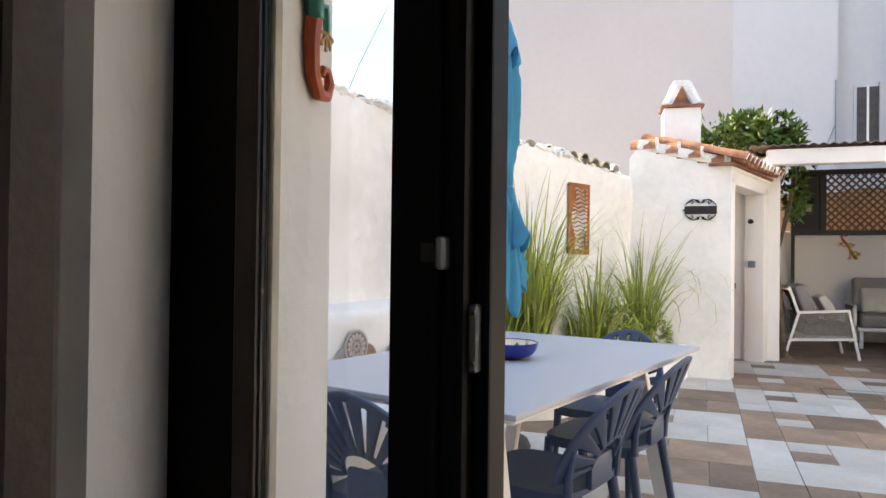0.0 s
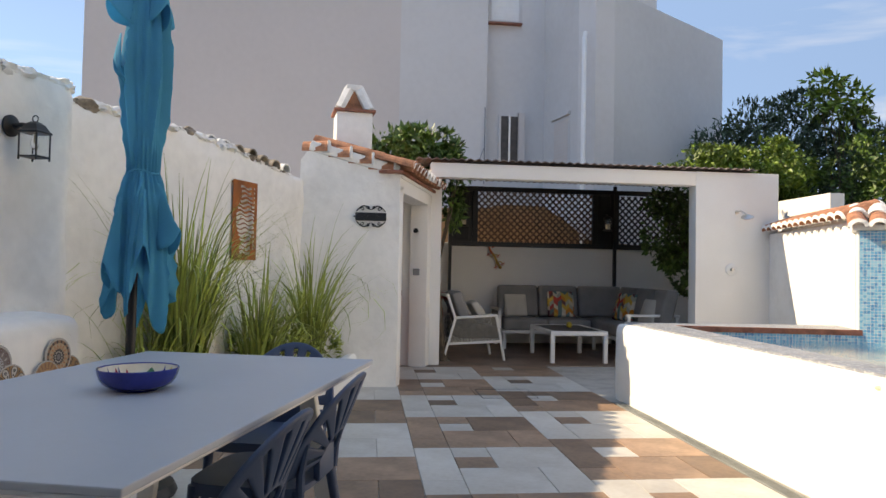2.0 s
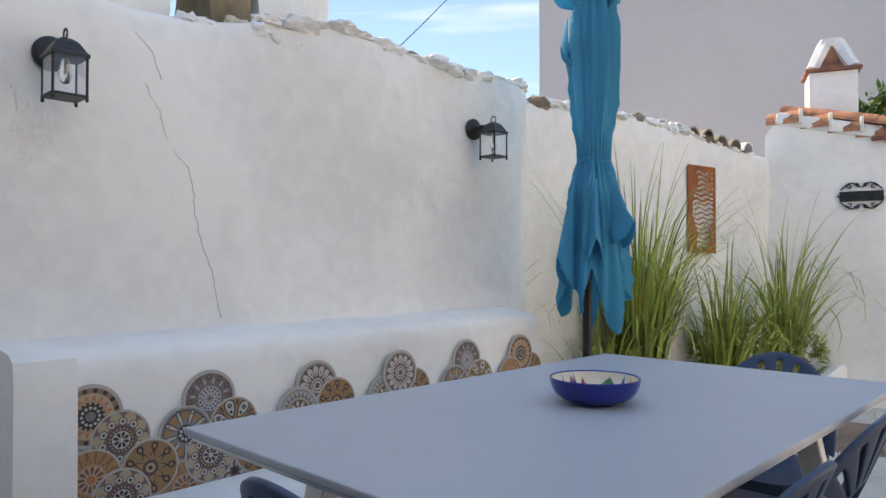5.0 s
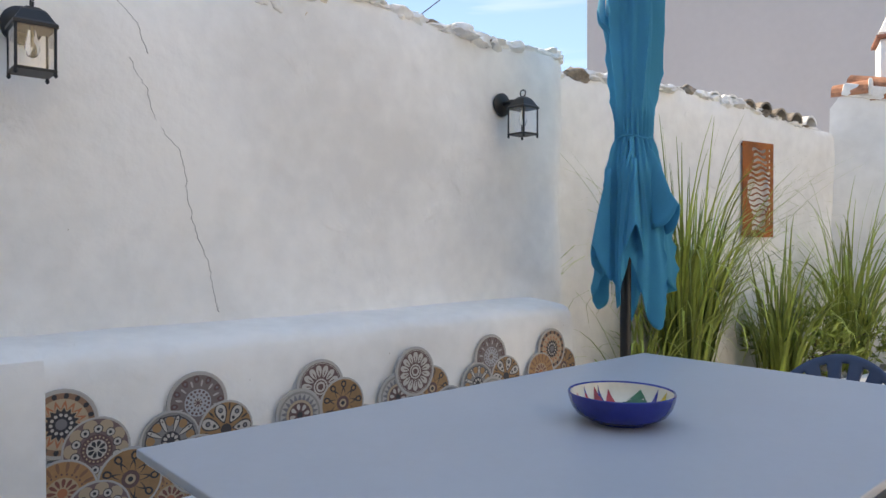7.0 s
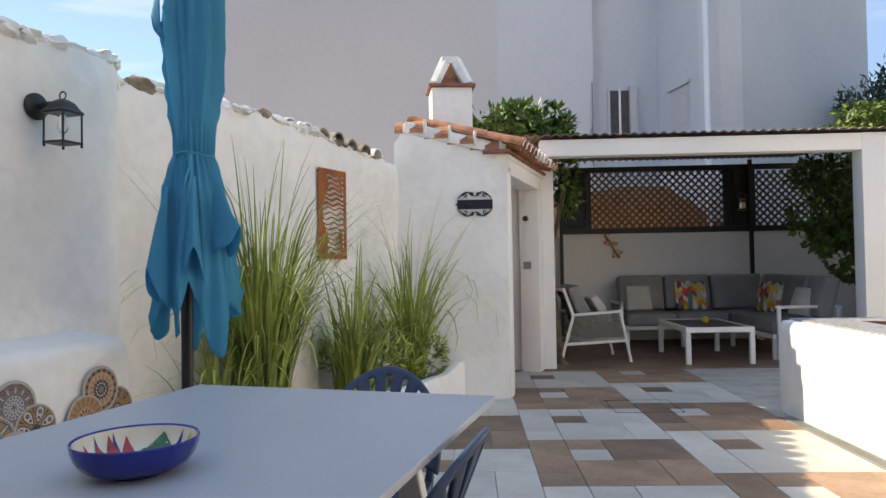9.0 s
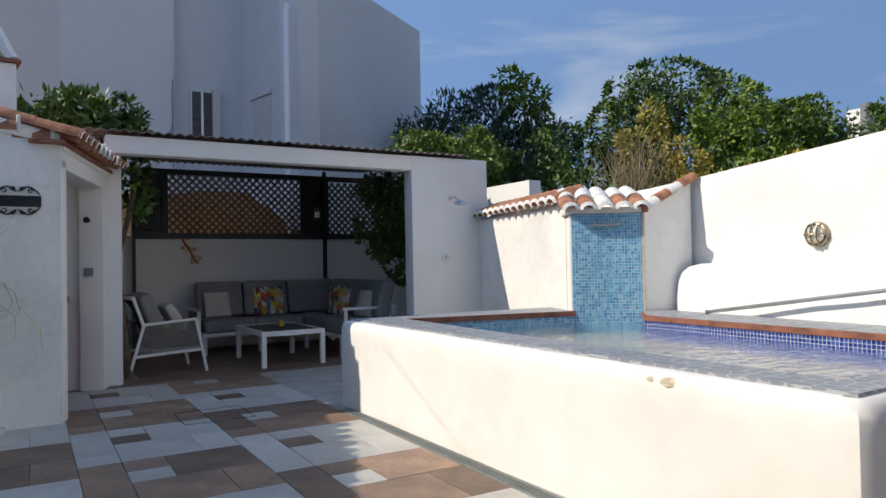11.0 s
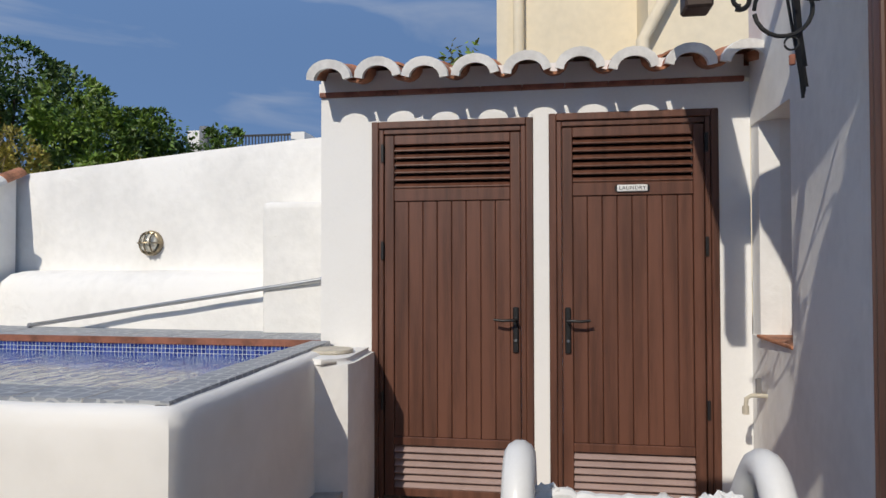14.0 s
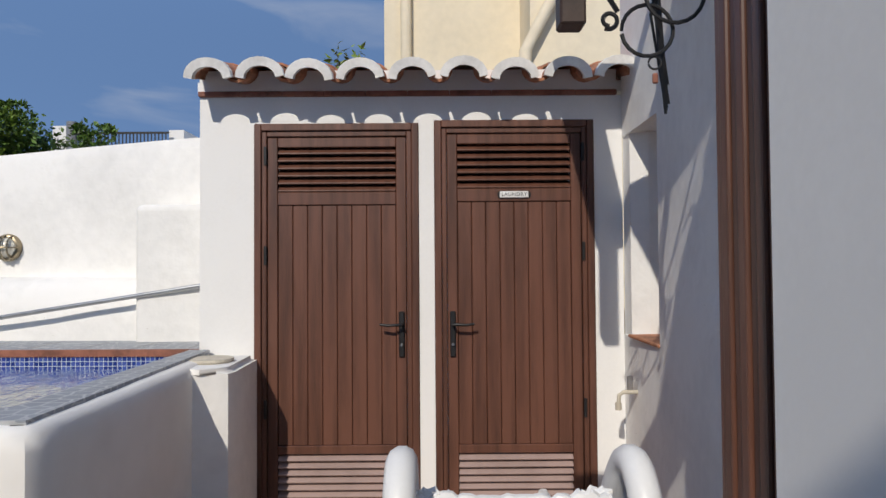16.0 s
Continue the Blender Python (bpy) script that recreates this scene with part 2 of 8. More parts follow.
M_CAPSTONE = mat("cap_stone", (0.62, 0.56, 0.45), 0.8, vary=0.15, scale=8, fine=60)


def wood_door_mat():
    m = mat("brown_woodgrain", (0.135, 0.056, 0.036), 0.42, vary=0.3, scale=3, fine=30, bump=0.1, dist=0.003, obrand=0.04)
    nt = m.node_tree
    co = [n for n in nt.nodes if n.type == "TEX_COORD"][0]
    mp = nt.nodes.new("ShaderNodeMapping")
    mp.inputs["Scale"].default_value = (6, 6, 0.35)
    nt.links.new(co.outputs["Object"], mp.inputs["Vector"])
    for n in nt.nodes:
        if n.type == "TEX_NOISE":
            nt.links.new(mp.outputs["Vector"], n.inputs["Vector"])
    return m


M_WOOD = wood_door_mat()
# lower louvres only: glossy, with the sun's brightness put into a paler colour
M_LOUVRE_LIT = mat("sunlit_louvre_metal", (0.40, 0.29, 0.265), 0.38, vary=0.08, scale=6, fine=40, bump=0.03)


def mosaic_mat(name, tones, size=0.028, rough=0.18):
    """Small square glazed tiles with pale joints, on any upright or level face."""
    m = bpy.data.materials.new(name)
    m.use_nodes = True
    nt = m.node_tree
    b = nt.nodes["Principled BSDF"]
    b.inputs["Roughness"].default_value = rough
    co = nt.nodes.new("ShaderNodeTexCoord")
    sc = nt.nodes.new("ShaderNodeVectorMath")
    sc.operation = "SCALE"
    sc.inputs["Scale"].default_value = 1 / size
    nt.links.new(co.outputs["UV"], sc.inputs[0])
    fl = nt.nodes.new("ShaderNodeVectorMath")
    fl.operation = "FLOOR"
    nt.links.new(sc.outputs[0], fl.inputs[0])
    wn_ = nt.nodes.new("ShaderNodeTexWhiteNoise")
    wn_.noise_dimensions = "2D"
    nt.links.new(fl.outputs[0], wn_.inputs["Vector"])
    ramp = nt.nodes.new("ShaderNodeValToRGB")
    ramp.color_ramp.interpolation = "CONSTANT"
    el = ramp.color_ramp.elements
    while len(el) < len(tones):
        el.new(0.5)
    for i, c in enumerate(tones):
        el[i].position, el[i].color = i / len(tones), (*c, 1)
    nt.links.new(wn_.outputs["Value"], ramp.inputs["Fac"])
    fr = nt.nodes.new("ShaderNodeVectorMath")
    fr.operation = "FRACTION"
    nt.links.new(sc.outputs[0], fr.inputs[0])
    sp = nt.nodes.new("ShaderNodeSeparateXYZ")
    nt.links.new(fr.outputs[0], sp.inputs[0])
    hs = []
    for ax in ("X", "Y"):
        c1 = nt.nodes.new("ShaderNodeMath")
        c1.operation = "PINGPONG"
        c1.inputs[1].default_value = 0.5
        nt.links.new(sp.outputs[ax], c1.inputs[0])
        hs.append(c1)
    mn = nt.nodes.new("ShaderNodeMath")
    mn.operation = "MINIMUM"
    nt.links.new(hs[0].outputs[0], mn.inputs[0])
    nt.links.new(hs[1].outputs[0], mn.inputs[1])
    gt = nt.nodes.new("ShaderNodeMath")
    gt.operation = "GREATER_THAN"
    gt.inputs[1].default_value = 0.06
    nt.links.new(mn.outputs[0], gt.inputs[0])
    mix = nt.nodes.new("ShaderNodeMix")
    mix.data_type = "RGBA"
    mix.inputs[6].default_value = (0.55, 0.62, 0.65, 1)
    nt.links.new(gt.outputs[0], mix.inputs[0])
    nt.links.new(ramp.outputs["Color"], mix.inputs[7])
    nt.links.new(mix.outputs[2], b.inputs["Base Color"])
    bp = nt.nodes.new("ShaderNodeBump")
    bp.inputs["Strength"].default_value, bp.inputs["Distance"].default_value = 0.3, 0.002
    nt.links.new(gt.outputs[0], bp.inputs["Height"])
    nt.links.new(bp.outputs["Normal"], b.inputs["Normal"])
    return m


M_MOSAIC = mosaic_mat("light_blue_mosaic", [(0.10, 0.36, 0.58), (0.16, 0.44, 0.62), (0.07, 0.27, 0.50), (0.24, 0.52, 0.66), (0.12, 0.40, 0.60)])
M_MOSAIC2 = mosaic_mat("cobalt_mosaic", [(0.015, 0.035, 0.20), (0.03, 0.06, 0.30), (0.02, 0.05, 0.25), (0.06, 0.10, 0.36)])
M_POOLFLOOR = mat("pool_lining", (0.22, 0.42, 0.52), 0.4, vary=0.15, scale=4, fine=40)


def coping_mat():
    """Grey patterned coping tiles: a pale curling figure in each 20 cm square."""
    m = mat("patterned_coping", (0.25, 0.27, 0.30), 0.5, vary=0.1, scale=5, fine=60, bump=0.05)
    nt = m.node_tree
    b = nt.nodes["Principled BSDF"]
    src = b.inputs["Base Color"].links[0].from_socket
    co = nt.nodes.new("ShaderNodeTexCoord")
    vor = nt.nodes.new("ShaderNodeTexVoronoi")
    vor.feature = "DISTANCE_TO_EDGE"
    vor.inputs["Scale"].default_value = 14
    vor.inputs["Randomness"].default_value = 0.55
    nt.links.new(co.outputs["Object"], vor.inputs["Vector"])
    lt = nt.nodes.new("ShaderNodeMath")
    lt.operation = "LESS_THAN"
    lt.inputs[1].default_value = 0.07
    nt.links.new(vor.outputs["Distance"], lt.inputs[0])
    mix = nt.nodes.new("ShaderNodeMix")
    mix.data_type = "RGBA"
    mix.inputs[7].default_value = (0.42, 0.43, 0.44, 1)
    nt.links.new(lt.outputs[0], mix.inputs[0])
    nt.links.new(src, mix.inputs[6])
    nt.links.new(mix.outputs[2], b.inputs["Base Color"])
    return m


M_COPING = coping_mat()


def glass_mat(name, color=(1, 1, 1), rough=0.0, ior=1.45):
    m = bpy.data.materials.new(name)
    m.use_nodes = True
    b = m.node_tree.nodes["Principled BSDF"]
    b.inputs["Base Color"].default_value = (*color, 1)
    b.inputs["Roughness"].default_value = rough
    b.inputs["IOR"].default_value = ior
    b.inputs["Transmission Weight"].default_value = 1.0
    return m


M_GLASS = glass_mat("clear_glass")
M_WATER = glass_mat("pool_water", (0.80, 0.93, 0.97), 0.0, 1.33)
nt = M_WATER.node_tree
co_ = nt.nodes.new("ShaderNodeTexCoord")
mp_ = nt.nodes.new("ShaderNodeMapping")
mp_.inputs["Scale"].default_value = (1.0, 2.2, 1.0)
no_ = nt.nodes.new("ShaderNodeTexNoise")
no_.inputs["Scale"].default_value, no_.inputs["Detail"].default_value, no_.inputs["Distortion"].default_value = 5.0, 3, 1.0
bp_ = nt.nodes.new("ShaderNodeBump")
bp_.inputs["Strength"].default_value, bp_.inputs["Distance"].default_value = 0.6, 0.05
nt.links.new(co_.outputs["Object"], mp_.inputs["Vector"])
nt.links.new(mp_.outputs["Vector"], no_.inputs["Vector"])
nt.links.new(no_.outputs["Fac"], bp_.inputs["Height"])
nt.links.new(bp_.outputs["Normal"], nt.nodes["Principled BSDF"].inputs["Normal"])


# ---- mesh helpers ----
def link(name, bm, material, parent=None, label="", smooth=False):
    me = bpy.data.meshes.new(name)
    bmesh.ops.recalc_face_normals(bm, faces=bm.faces)
    bm.to_mesh(me)
    bm.free()
    me.materials.append(material)
    if smooth:
        for p in me.polygons:
            p.use_smooth = True
        try:
            me.set_sharp_from_angle(angle=radians(40))
        except Exception:
            pass
    ob = new(name, me)
    if parent is not None:
        ob.parent = parent
    if label:
        ob["label"] = label
    return ob


def part(name, bm, material, parent, label="", smooth=False):
    return link(name, bm, material, parent, label, smooth)


def thing(name, m, label, category, group=""):
    e = new(name)
    e.empty_display_size = 0.1
    e.matrix_world = m
    return tagged(e, label, category, group)


def box(bm, x0, x1, y0, y1, z0, z1, bevel=0.0, m=None, seg=1):
    r = bmesh.ops.create_cube(bm, size=1)
    vs = r["verts"]
    bmesh.ops.transform(bm, matrix=Matrix.Translation(((x0 + x1) / 2, (y0 + y1) / 2, (z0 + z1) / 2)) @ Matrix.Diagonal((x1 - x0, y1 - y0, z1 - z0, 1)), verts=vs)
    if bevel:
        es = list({e for v in vs for e in v.link_edges})
        g = bmesh.ops.bevel(bm, geom=es, offset=bevel, segments=seg, profile=0.6, affect="EDGES", clamp_overlap=True)
        vs = list({v for v in vs if v.is_valid} | set(g["verts"]))
    if m is not None:
        bmesh.ops.transform(bm, matrix=m, verts=[v for v in vs if v.is_valid])
    return bm


def bx(*a, bevel=0.0, m=None, seg=1):
    return box(bmesh.new(), *a, bevel=bevel, m=m, seg=seg)


def tube(bm, pts, r, n=8, r1=None, closed=False):
    """A round bar along points; r1: radius at the end."""
    pts = [Vector(p) for p in pts]
    rings = []
    up = None
    for i, p in enumerate(pts):
        a = pts[i - 1] if (i or closed) else p
        b = pts[(i + 1) % len(pts)] if (i < len(pts) - 1 or closed) else p
        d = (b - a).normalized()
        if up is None:
            up = d.orthogonal().normalized()
        up = (up - d * up.dot(d))
        up = up.normalized() if up.length > 1e-6 else d.orthogonal().normalized()
        side = d.cross(up)
        rr = r if r1 is None else r + (r1 - r) * i / max(1, len(pts) - 1)
        rings.append([bm.verts.new(p + (up * math.cos(q) + side * math.sin(q)) * rr) for q in [2 * math.pi * k / n for k in range(n)]])
    for i in range(len(rings) - (0 if closed else 1)):
        a, b = rings[i], rings[(i + 1) % len(rings)]
        for k in range(n):
            bm.faces.new((a[k], a[(k + 1) % n], b[(k + 1) % n], b[k]))
    if not closed:
        bm.faces.new(rings[0][::-1])
        bm.faces.new(rings[-1])
    return bm


def lathe(bm, prof, n=24, c=(0, 0, 0)):
    """A turned body from (radius, z) points, closed at the axis where the radius is 0."""
    rings = []
    for r, z in prof:
        if r < 1e-5:
            rings.append([bm.verts.new((c[0], c[1], c[2] + z))])
        else:
            rings.append([bm.verts.new((c[0] + r * math.cos(2 * math.pi * k / n), c[1] + r * math.sin(2 * math.pi * k / n), c[2] + z)) for k in range(n)])
    for a, b in zip(rings, rings[1:]):
        for k in range(n):
            l = (k + 1) % n
            if len(a) == 1 and len(b) == 1:
                continue
            if len(a) == 1:
                bm.faces.new((a[0], b[l], b[k]))
            elif len(b) == 1:
                bm.faces.new((a[k], a[l], b[0]))
            else:
                bm.faces.new((a[k], a[l], b[l], b[k]))
    return bm


def prism(bm, pts, z0, z1):
    lo = [bm.verts.new((x, y, z0)) for x, y in pts]
    hi = [bm.verts.new((x, y, z1)) for x, y in pts]
    n = len(pts)
    bm.faces.new(lo[::-1])
    bm.faces.new(hi)
    for i in range(n):
        bm.faces.new((lo[i], lo[(i + 1) % n], hi[(i + 1) % n], hi[i]))
    return bm


def resample(path, step):
    out = [Vector(path[0])]
    for a, b in zip(path, path[1:]):
        a, b = Vector(a), Vector(b)
        n = max(1, int((b - a).length / step))
        out += [a + (b - a) * (k + 1) / n for k in range(n)]
    return out


def sweep(path, profile, step=0.15, amp=0.0, nscale=1.5, top=None, seed=0.0, fold=0.0):
    """A wall along a path: the profile's (offset to the right of the way, z) points; top(s): height factor along it."""
    bm = bmesh.new()
    pts = resample([(p[0], p[1]) for p in path], step)
    n = len(pts)
    rows = []
    s = 0.0
    for i, p in enumerate(pts):
        a, b = pts[max(0, i - 1)], pts[min(n - 1, i + 1)]
        d = (b - a).normalized()
        if i:
            s += (p - pts[i - 1]).length
        nrm = Vector((d.y, -d.x))
        row = []
        for o, z in profile:
            k = top(s) if top else 1.0
            q = Vector((p.x + nrm.x * o, p.y + nrm.y * o, z * k))
            if amp:
                w = noise.noise(q * nscale + Vector((seed, 0, 0))) + 0.4 * noise.noise(q * nscale * 4 + Vector((0, seed, 0)))
                w2 = noise.noise(q * nscale * 1.7 + Vector((7, seed, 3)))
                q += Vector((nrm.x * w * amp, nrm.y * w * amp, (w2 * amp * 0.7) if z > 0.2 else 0))
            row.append(bm.verts.new(q))
        rows.append(row)
    m = len(profile)
    for a, b in zip(rows, rows[1:]):
        for k in range(m):
            bm.faces.new((a[k], a[(k + 1) % m], b[(k + 1) % m], b[k]))
    bm.faces.new(rows[0])
    bm.faces.new(rows[-1][::-1])
    return bm


def wallprof(th, h, r=0.05, n=10, z0=0.0):
    """Upright wall section with rounded top arrises; offset 0 is its front."""
    pts = [(0.0, z0 + (h - r - z0) * k / n) for k in range(n + 1)]
    pts += [(-r * 0.3, h - r * 0.3), (-r, h)]
    pts += [(-th + r, h), (-th + r * 0.3, h - r * 0.3), (-th, h - r), (-th, z0)]
    return pts


def uvbox(ob):
    """Metres as texture coordinates, by the side that each face looks to."""
    me = ob.data
    uv = me.uv_layers.new(name="uv")
    for p in me.polygons:
        nn = p.normal
        for li in p.loop_indices:
            v = me.vertices[me.loops[li].vertex_index].co
            if abs(nn.z) > 0.7:
                uv.data[li].uv = (v.x, v.y)
            else:
                t_ = Vector((-nn.y, nn.x, 0)).normalized()
                uv.data[li].uv = (v.x * t_.x + v.y * t_.y, v.z)
    return ob


def barrel(bm, m, length=0.42, r0=0.085, r1=0.07, th=0.014, n=8, down=False):
    """A half-round clay tile along +y, hollow below, wide at the low end (y = 0)."""
    outer, inner = [], []
    for y, r in ((0, r0), (length, r1)):
        for rr, dst in ((r, outer), (r - th, inner)):
            dst.append([bm.verts.new(m @ Vector((rr * math.cos(math.pi * k / n), y, (-1 if down else 1) * rr * math.sin(math.pi * k / n)))) for k in range(n + 1)])
    for k in range(n):
        bm.faces.new((outer[0][k], outer[0][k + 1], outer[1][k + 1], outer[1][k]))
        bm.faces.new((inner[0][k], inner[1][k], inner[1][k + 1], inner[0][k + 1]))
        bm.faces.new((outer[0][k], inner[0][k], inner[0][k + 1], outer[0][k + 1]))
        bm.faces.new((outer[1][k], outer[1][k + 1], inner[1][k + 1], inner[1][k]))
    for k in (0, n):
        bm.faces.new((outer[0][k], outer[1][k], inner[1][k], inner[0][k]))
    return bm


def leaves(name, blobs, count, size, material, parent, seed=1, droop=0.3, stretch=2.2, label=""):
    """A crown: small folded leaves in uneven clumps. blobs: (centre, radii)."""
    rng = np.random.default_rng(seed)
    vol = np.array([b[1][0] * b[1][1] * b[1][2] for b in blobs]) ** 0.75
    cuts = rng.choice(len(blobs), count, p=vol / vol.sum())
    verts, faces = [], []
    ctr = [[(np.array(b[0]) + rng.normal(size=3) * 0.62 * np.array(b[1])) for _ in range(28)] for b in blobs]
    for i in range(count):
        b = blobs[cuts[i]]
        rad = np.array(b[1])
        c = ctr[cuts[i]][rng.integers(28)]
        p = c + rng.normal(size=3) * rad * 0.17
        q = (p - np.array(b[0])) / rad
        l = np.linalg.norm(q)
        if l > 1.12:
            p = np.array(b[0]) + (p - np.array(b[0])) / l * 1.12
        d = rng.normal(size=3) + (p - np.array(b[0])) / rad * 0.8 - np.array((0, 0, droop))
        d /= np.linalg.norm(d)
        sd = np.cross(d, rng.normal(size=3))
        sd /= np.linalg.norm(sd) + 1e-9
        up = np.cross(sd, d)
        s = size * rng.uniform(0.6, 1.3)
        k = len(verts)
        tip, mid = p + d * s * stretch, p + d * s * stretch * 0.45
        verts += [tuple(p), tuple(mid + sd * s * 0.5 + up * s * 0.15), tuple(tip), tuple(mid - sd * s * 0.5 + up * s * 0.15)]
        faces += [(k, k + 1, k + 2), (k, k + 2, k + 3)]
    me = bpy.data.meshes.new(name)
    me.from_pydata(verts, [], faces)
    me.materials.append(material)
    ob = new(name, me)
    if parent is not None:
        ob.parent = parent
    if label:
        ob["label"] = label
    return ob


def limbs(base, tips, r, seed=0):
    bm = bmesh.new()
    rng = random.Random(seed)
    base = Vector(base)
    fork = base + (sum((Vector(t) for t in tips), Vector()) / len(tips) - base) * 0.45
    tube(bm, [base, base.lerp(fork, 0.5) + Vector((rng.uniform(-1, 1) * r, rng.uniform(-1, 1) * r, 0)), fork], r, 8, r * 0.7)
    for t in tips:
        t = Vector(t)
        mid = fork.lerp(t, 0.5) + Vector((rng.uniform(-1, 1), rng.uniform(-1, 1), rng.uniform(0, 1))) * r * 1.5
        tube(bm, [fork, mid, t], r * 0.5, 6, r * 0.12)
    return bm


def tree(name, base, blobs, count, size, material, label, category="tree", r=0.08, seed=1, stretch=2.2, droop=0.3):
    e = thing(name, pose(*base), label, category)
    loc = [((b[0][0] - base[0], b[0][1] - base[1], b[0][2] - base[2]), b[1]) for b in blobs]
    part("trunk", limbs((0, 0, 0), [l[0] for l in loc] + [(l[0][0] + l[1][0] * 0.5, l[0][1], l[0][2] + l[1][2] * 0.5) for l in loc], r, seed), M_BARK, e, smooth=True)
    leaves("crown", loc, count, size, material, e, seed, droop, stretch)
    return e


def structure(ob, label, category):
    return tagged(ob, label, category, kind="structure")


# ---- ground and walls ----
structure(link("ground", bx(-300, 300, -300, 300, -0.8, -0.32), M_EARTH), "bare dry ground under and around the patio", "ground")
structure(link("floor", prism(bmesh.new(), [(-3.0, 0.62), (1.46, 0.62), (1.46, 2.69), (6.2, 2.69), (6.2, 12.3), (-3.0, 12.3)], -0.31, -0.010), M_GROUT), "patio floor bed with pale grey joints", "floor")

# garden wall: a straight stretch with the bench, a soft step back, then a stretch to the oven hut
# the unseen last run behind the hut is added to block sun on the floor
LW = [(-3.05, -0.1), (-2.71, 1.15), (-2.40, 2.35), (-1.90, 4.30), (-1.80, 4.66), (-1.80, 4.74), (-1.84, 4.82), (-1.92, 4.92), (-1.93, 5.02), (-1.86, 5.18), (-1.25, 6.49), (-0.80, 7.62), (-0.62, 8.2), (-0.3, 9.5)]
def wall_top(s):
    """Height of the garden wall, s metres from its house end."""
    pts = ((0.0, 2.05), (3.0, 2.06), (3.3, 2.14), (3.75, 2.20), (4.5, 2.17), (5.2, 2.185), (6.5, 2.21), (7.2, 2.15), (8.0, 2.09), (9.5, 2.05))
    for (a, za), (b, zb) in zip(pts, pts[1:]):
        if a <= s <= b:
            return za + (zb - za) * (s - a) / (b - a)
    return 2.04


wall_left = link("wall_left", sweep(LW, wallprof(0.26, 2.13, 0.06, 16), 0.07, 0.026, 1.9, seed=3, top=lambda s: wall_top(s) / 2.13), M_OLDPLASTER, smooth=True)
structure(wall_left, "uneven whitewashed garden wall with a fine crack", "wall")



def cap_tiles(path, z, name, label, step=0.17, old=None, tilt=14, length=0.36, over=0.07, lime=0.5, seed=2, height=None):
    """Half-round tiles laid across the top of a wall."""
    e = thing(name, pose(0, 0, 0), label, "tile coping")
    rng = random.Random(seed)
    pts = resample(path, step)
    for i in range(len(pts) - 1):
        p, d = pts[i], (pts[i + 1] - pts[i]).normalized()
        yaw = math.degrees(math.atan2(d.y, d.x))
        zz = height(i * step) if height else z
        m = pose(p.x, p.y, zz + rng.uniform(-0.012, 0.012), tilt + rng.uniform(-4, 4), rng.uniform(-5, 5), yaw + 0) @ pose(0, -over, 0)
        part("roof_tile", barrel(bmesh.new(), m, length, 0.075, 0.066), M_LIME if rng.random() < lime else (old or M_TERRA), e)
    return e


cap_tiles([(-2.27, 3.4), (-2.02, 4.30), (-1.94, 4.75), (-2.03, 4.98), (-1.98, 5.2), (-1.37, 6.49), (-0.9, 7.5)], 2.13, "wall_coping", "weathered half-round clay tiles bedded in whitewash on the garden wall", 0.16, M_OLDTILE, 4, 0.26, 0.10, 0.6, 4,
          height=lambda s: wall_top(s + 3.6) - 0.062)

# mortar mounds between and over the tiles, and loose rubble by the piers
def lump_of(m, size, seed, mt, owner, nm):
    bm = bmesh.new()
    bmesh.ops.create_icosphere(bm, subdivisions=3, radius=1.0)
    for v in bm.verts:
        n_ = noise.noise(v.co * 1.6 + Vector((seed, 0, 0))) * 0.45 + noise.noise(v.co * 4.5 + Vector((0, seed, 0))) * 0.28 + noise.noise(v.co * 11 + Vector((0, 0, seed))) * 0.12
        v.co = m @ Vector((v.co.x * size[0] * (1 + n_), v.co.y * size[1] * (1 + n_), v.co.z * size[2] * (1 + n_)))
    part(nm, bm, mt, owner, smooth=True)


rng = random.Random(44)
left_coping = bpy.data.objects["wall_coping"]
along = resample(LW[2:-2], 0.115)
run = 2.49
for i, (p, q) in enumerate(zip(along, along[1:])):
    d = (q - p).normalized()
    run += (q - p).length
    if run < 3.35:
        continue
    off = 0.045 + rng.uniform(-0.015, 0.03)
    lump_of(pose(p.x - d.y * off, p.y + d.x * off, wall_top(run) + rng.uniform(-0.028, -0.004), rng.uniform(-8, 8), 0, math.degrees(math.atan2(d.y, d.x))), (rng.uniform(0.06, 0.10), rng.uniform(0.05, 0.075), rng.uniform(0.026, 0.05)), i * 3.7, M_LIME if rng.random() < 0.8 else M_OLDTILE, left_coping, "mortar")
for i in range(22):
    y = rng.uniform(2.85, 3.6)
    off = rng.uniform(0.02, 0.14)
    sz = rng.uniform(0.022, 0.06)
    lump_of(pose(-2.40 + (y - 2.35) * 0.2564 - off, y, 2.055 + (y - 2.85) * 0.13 + rng.uniform(-0.02, 0.02), rng.uniform(0, 60), rng.uniform(0, 60), rng.uniform(0, 90)), (sz * 1.3, sz, sz * 0.8), i * 5.1 + 2, M_LIME if i % 4 else M_CHIP, left_coping, "rubble")

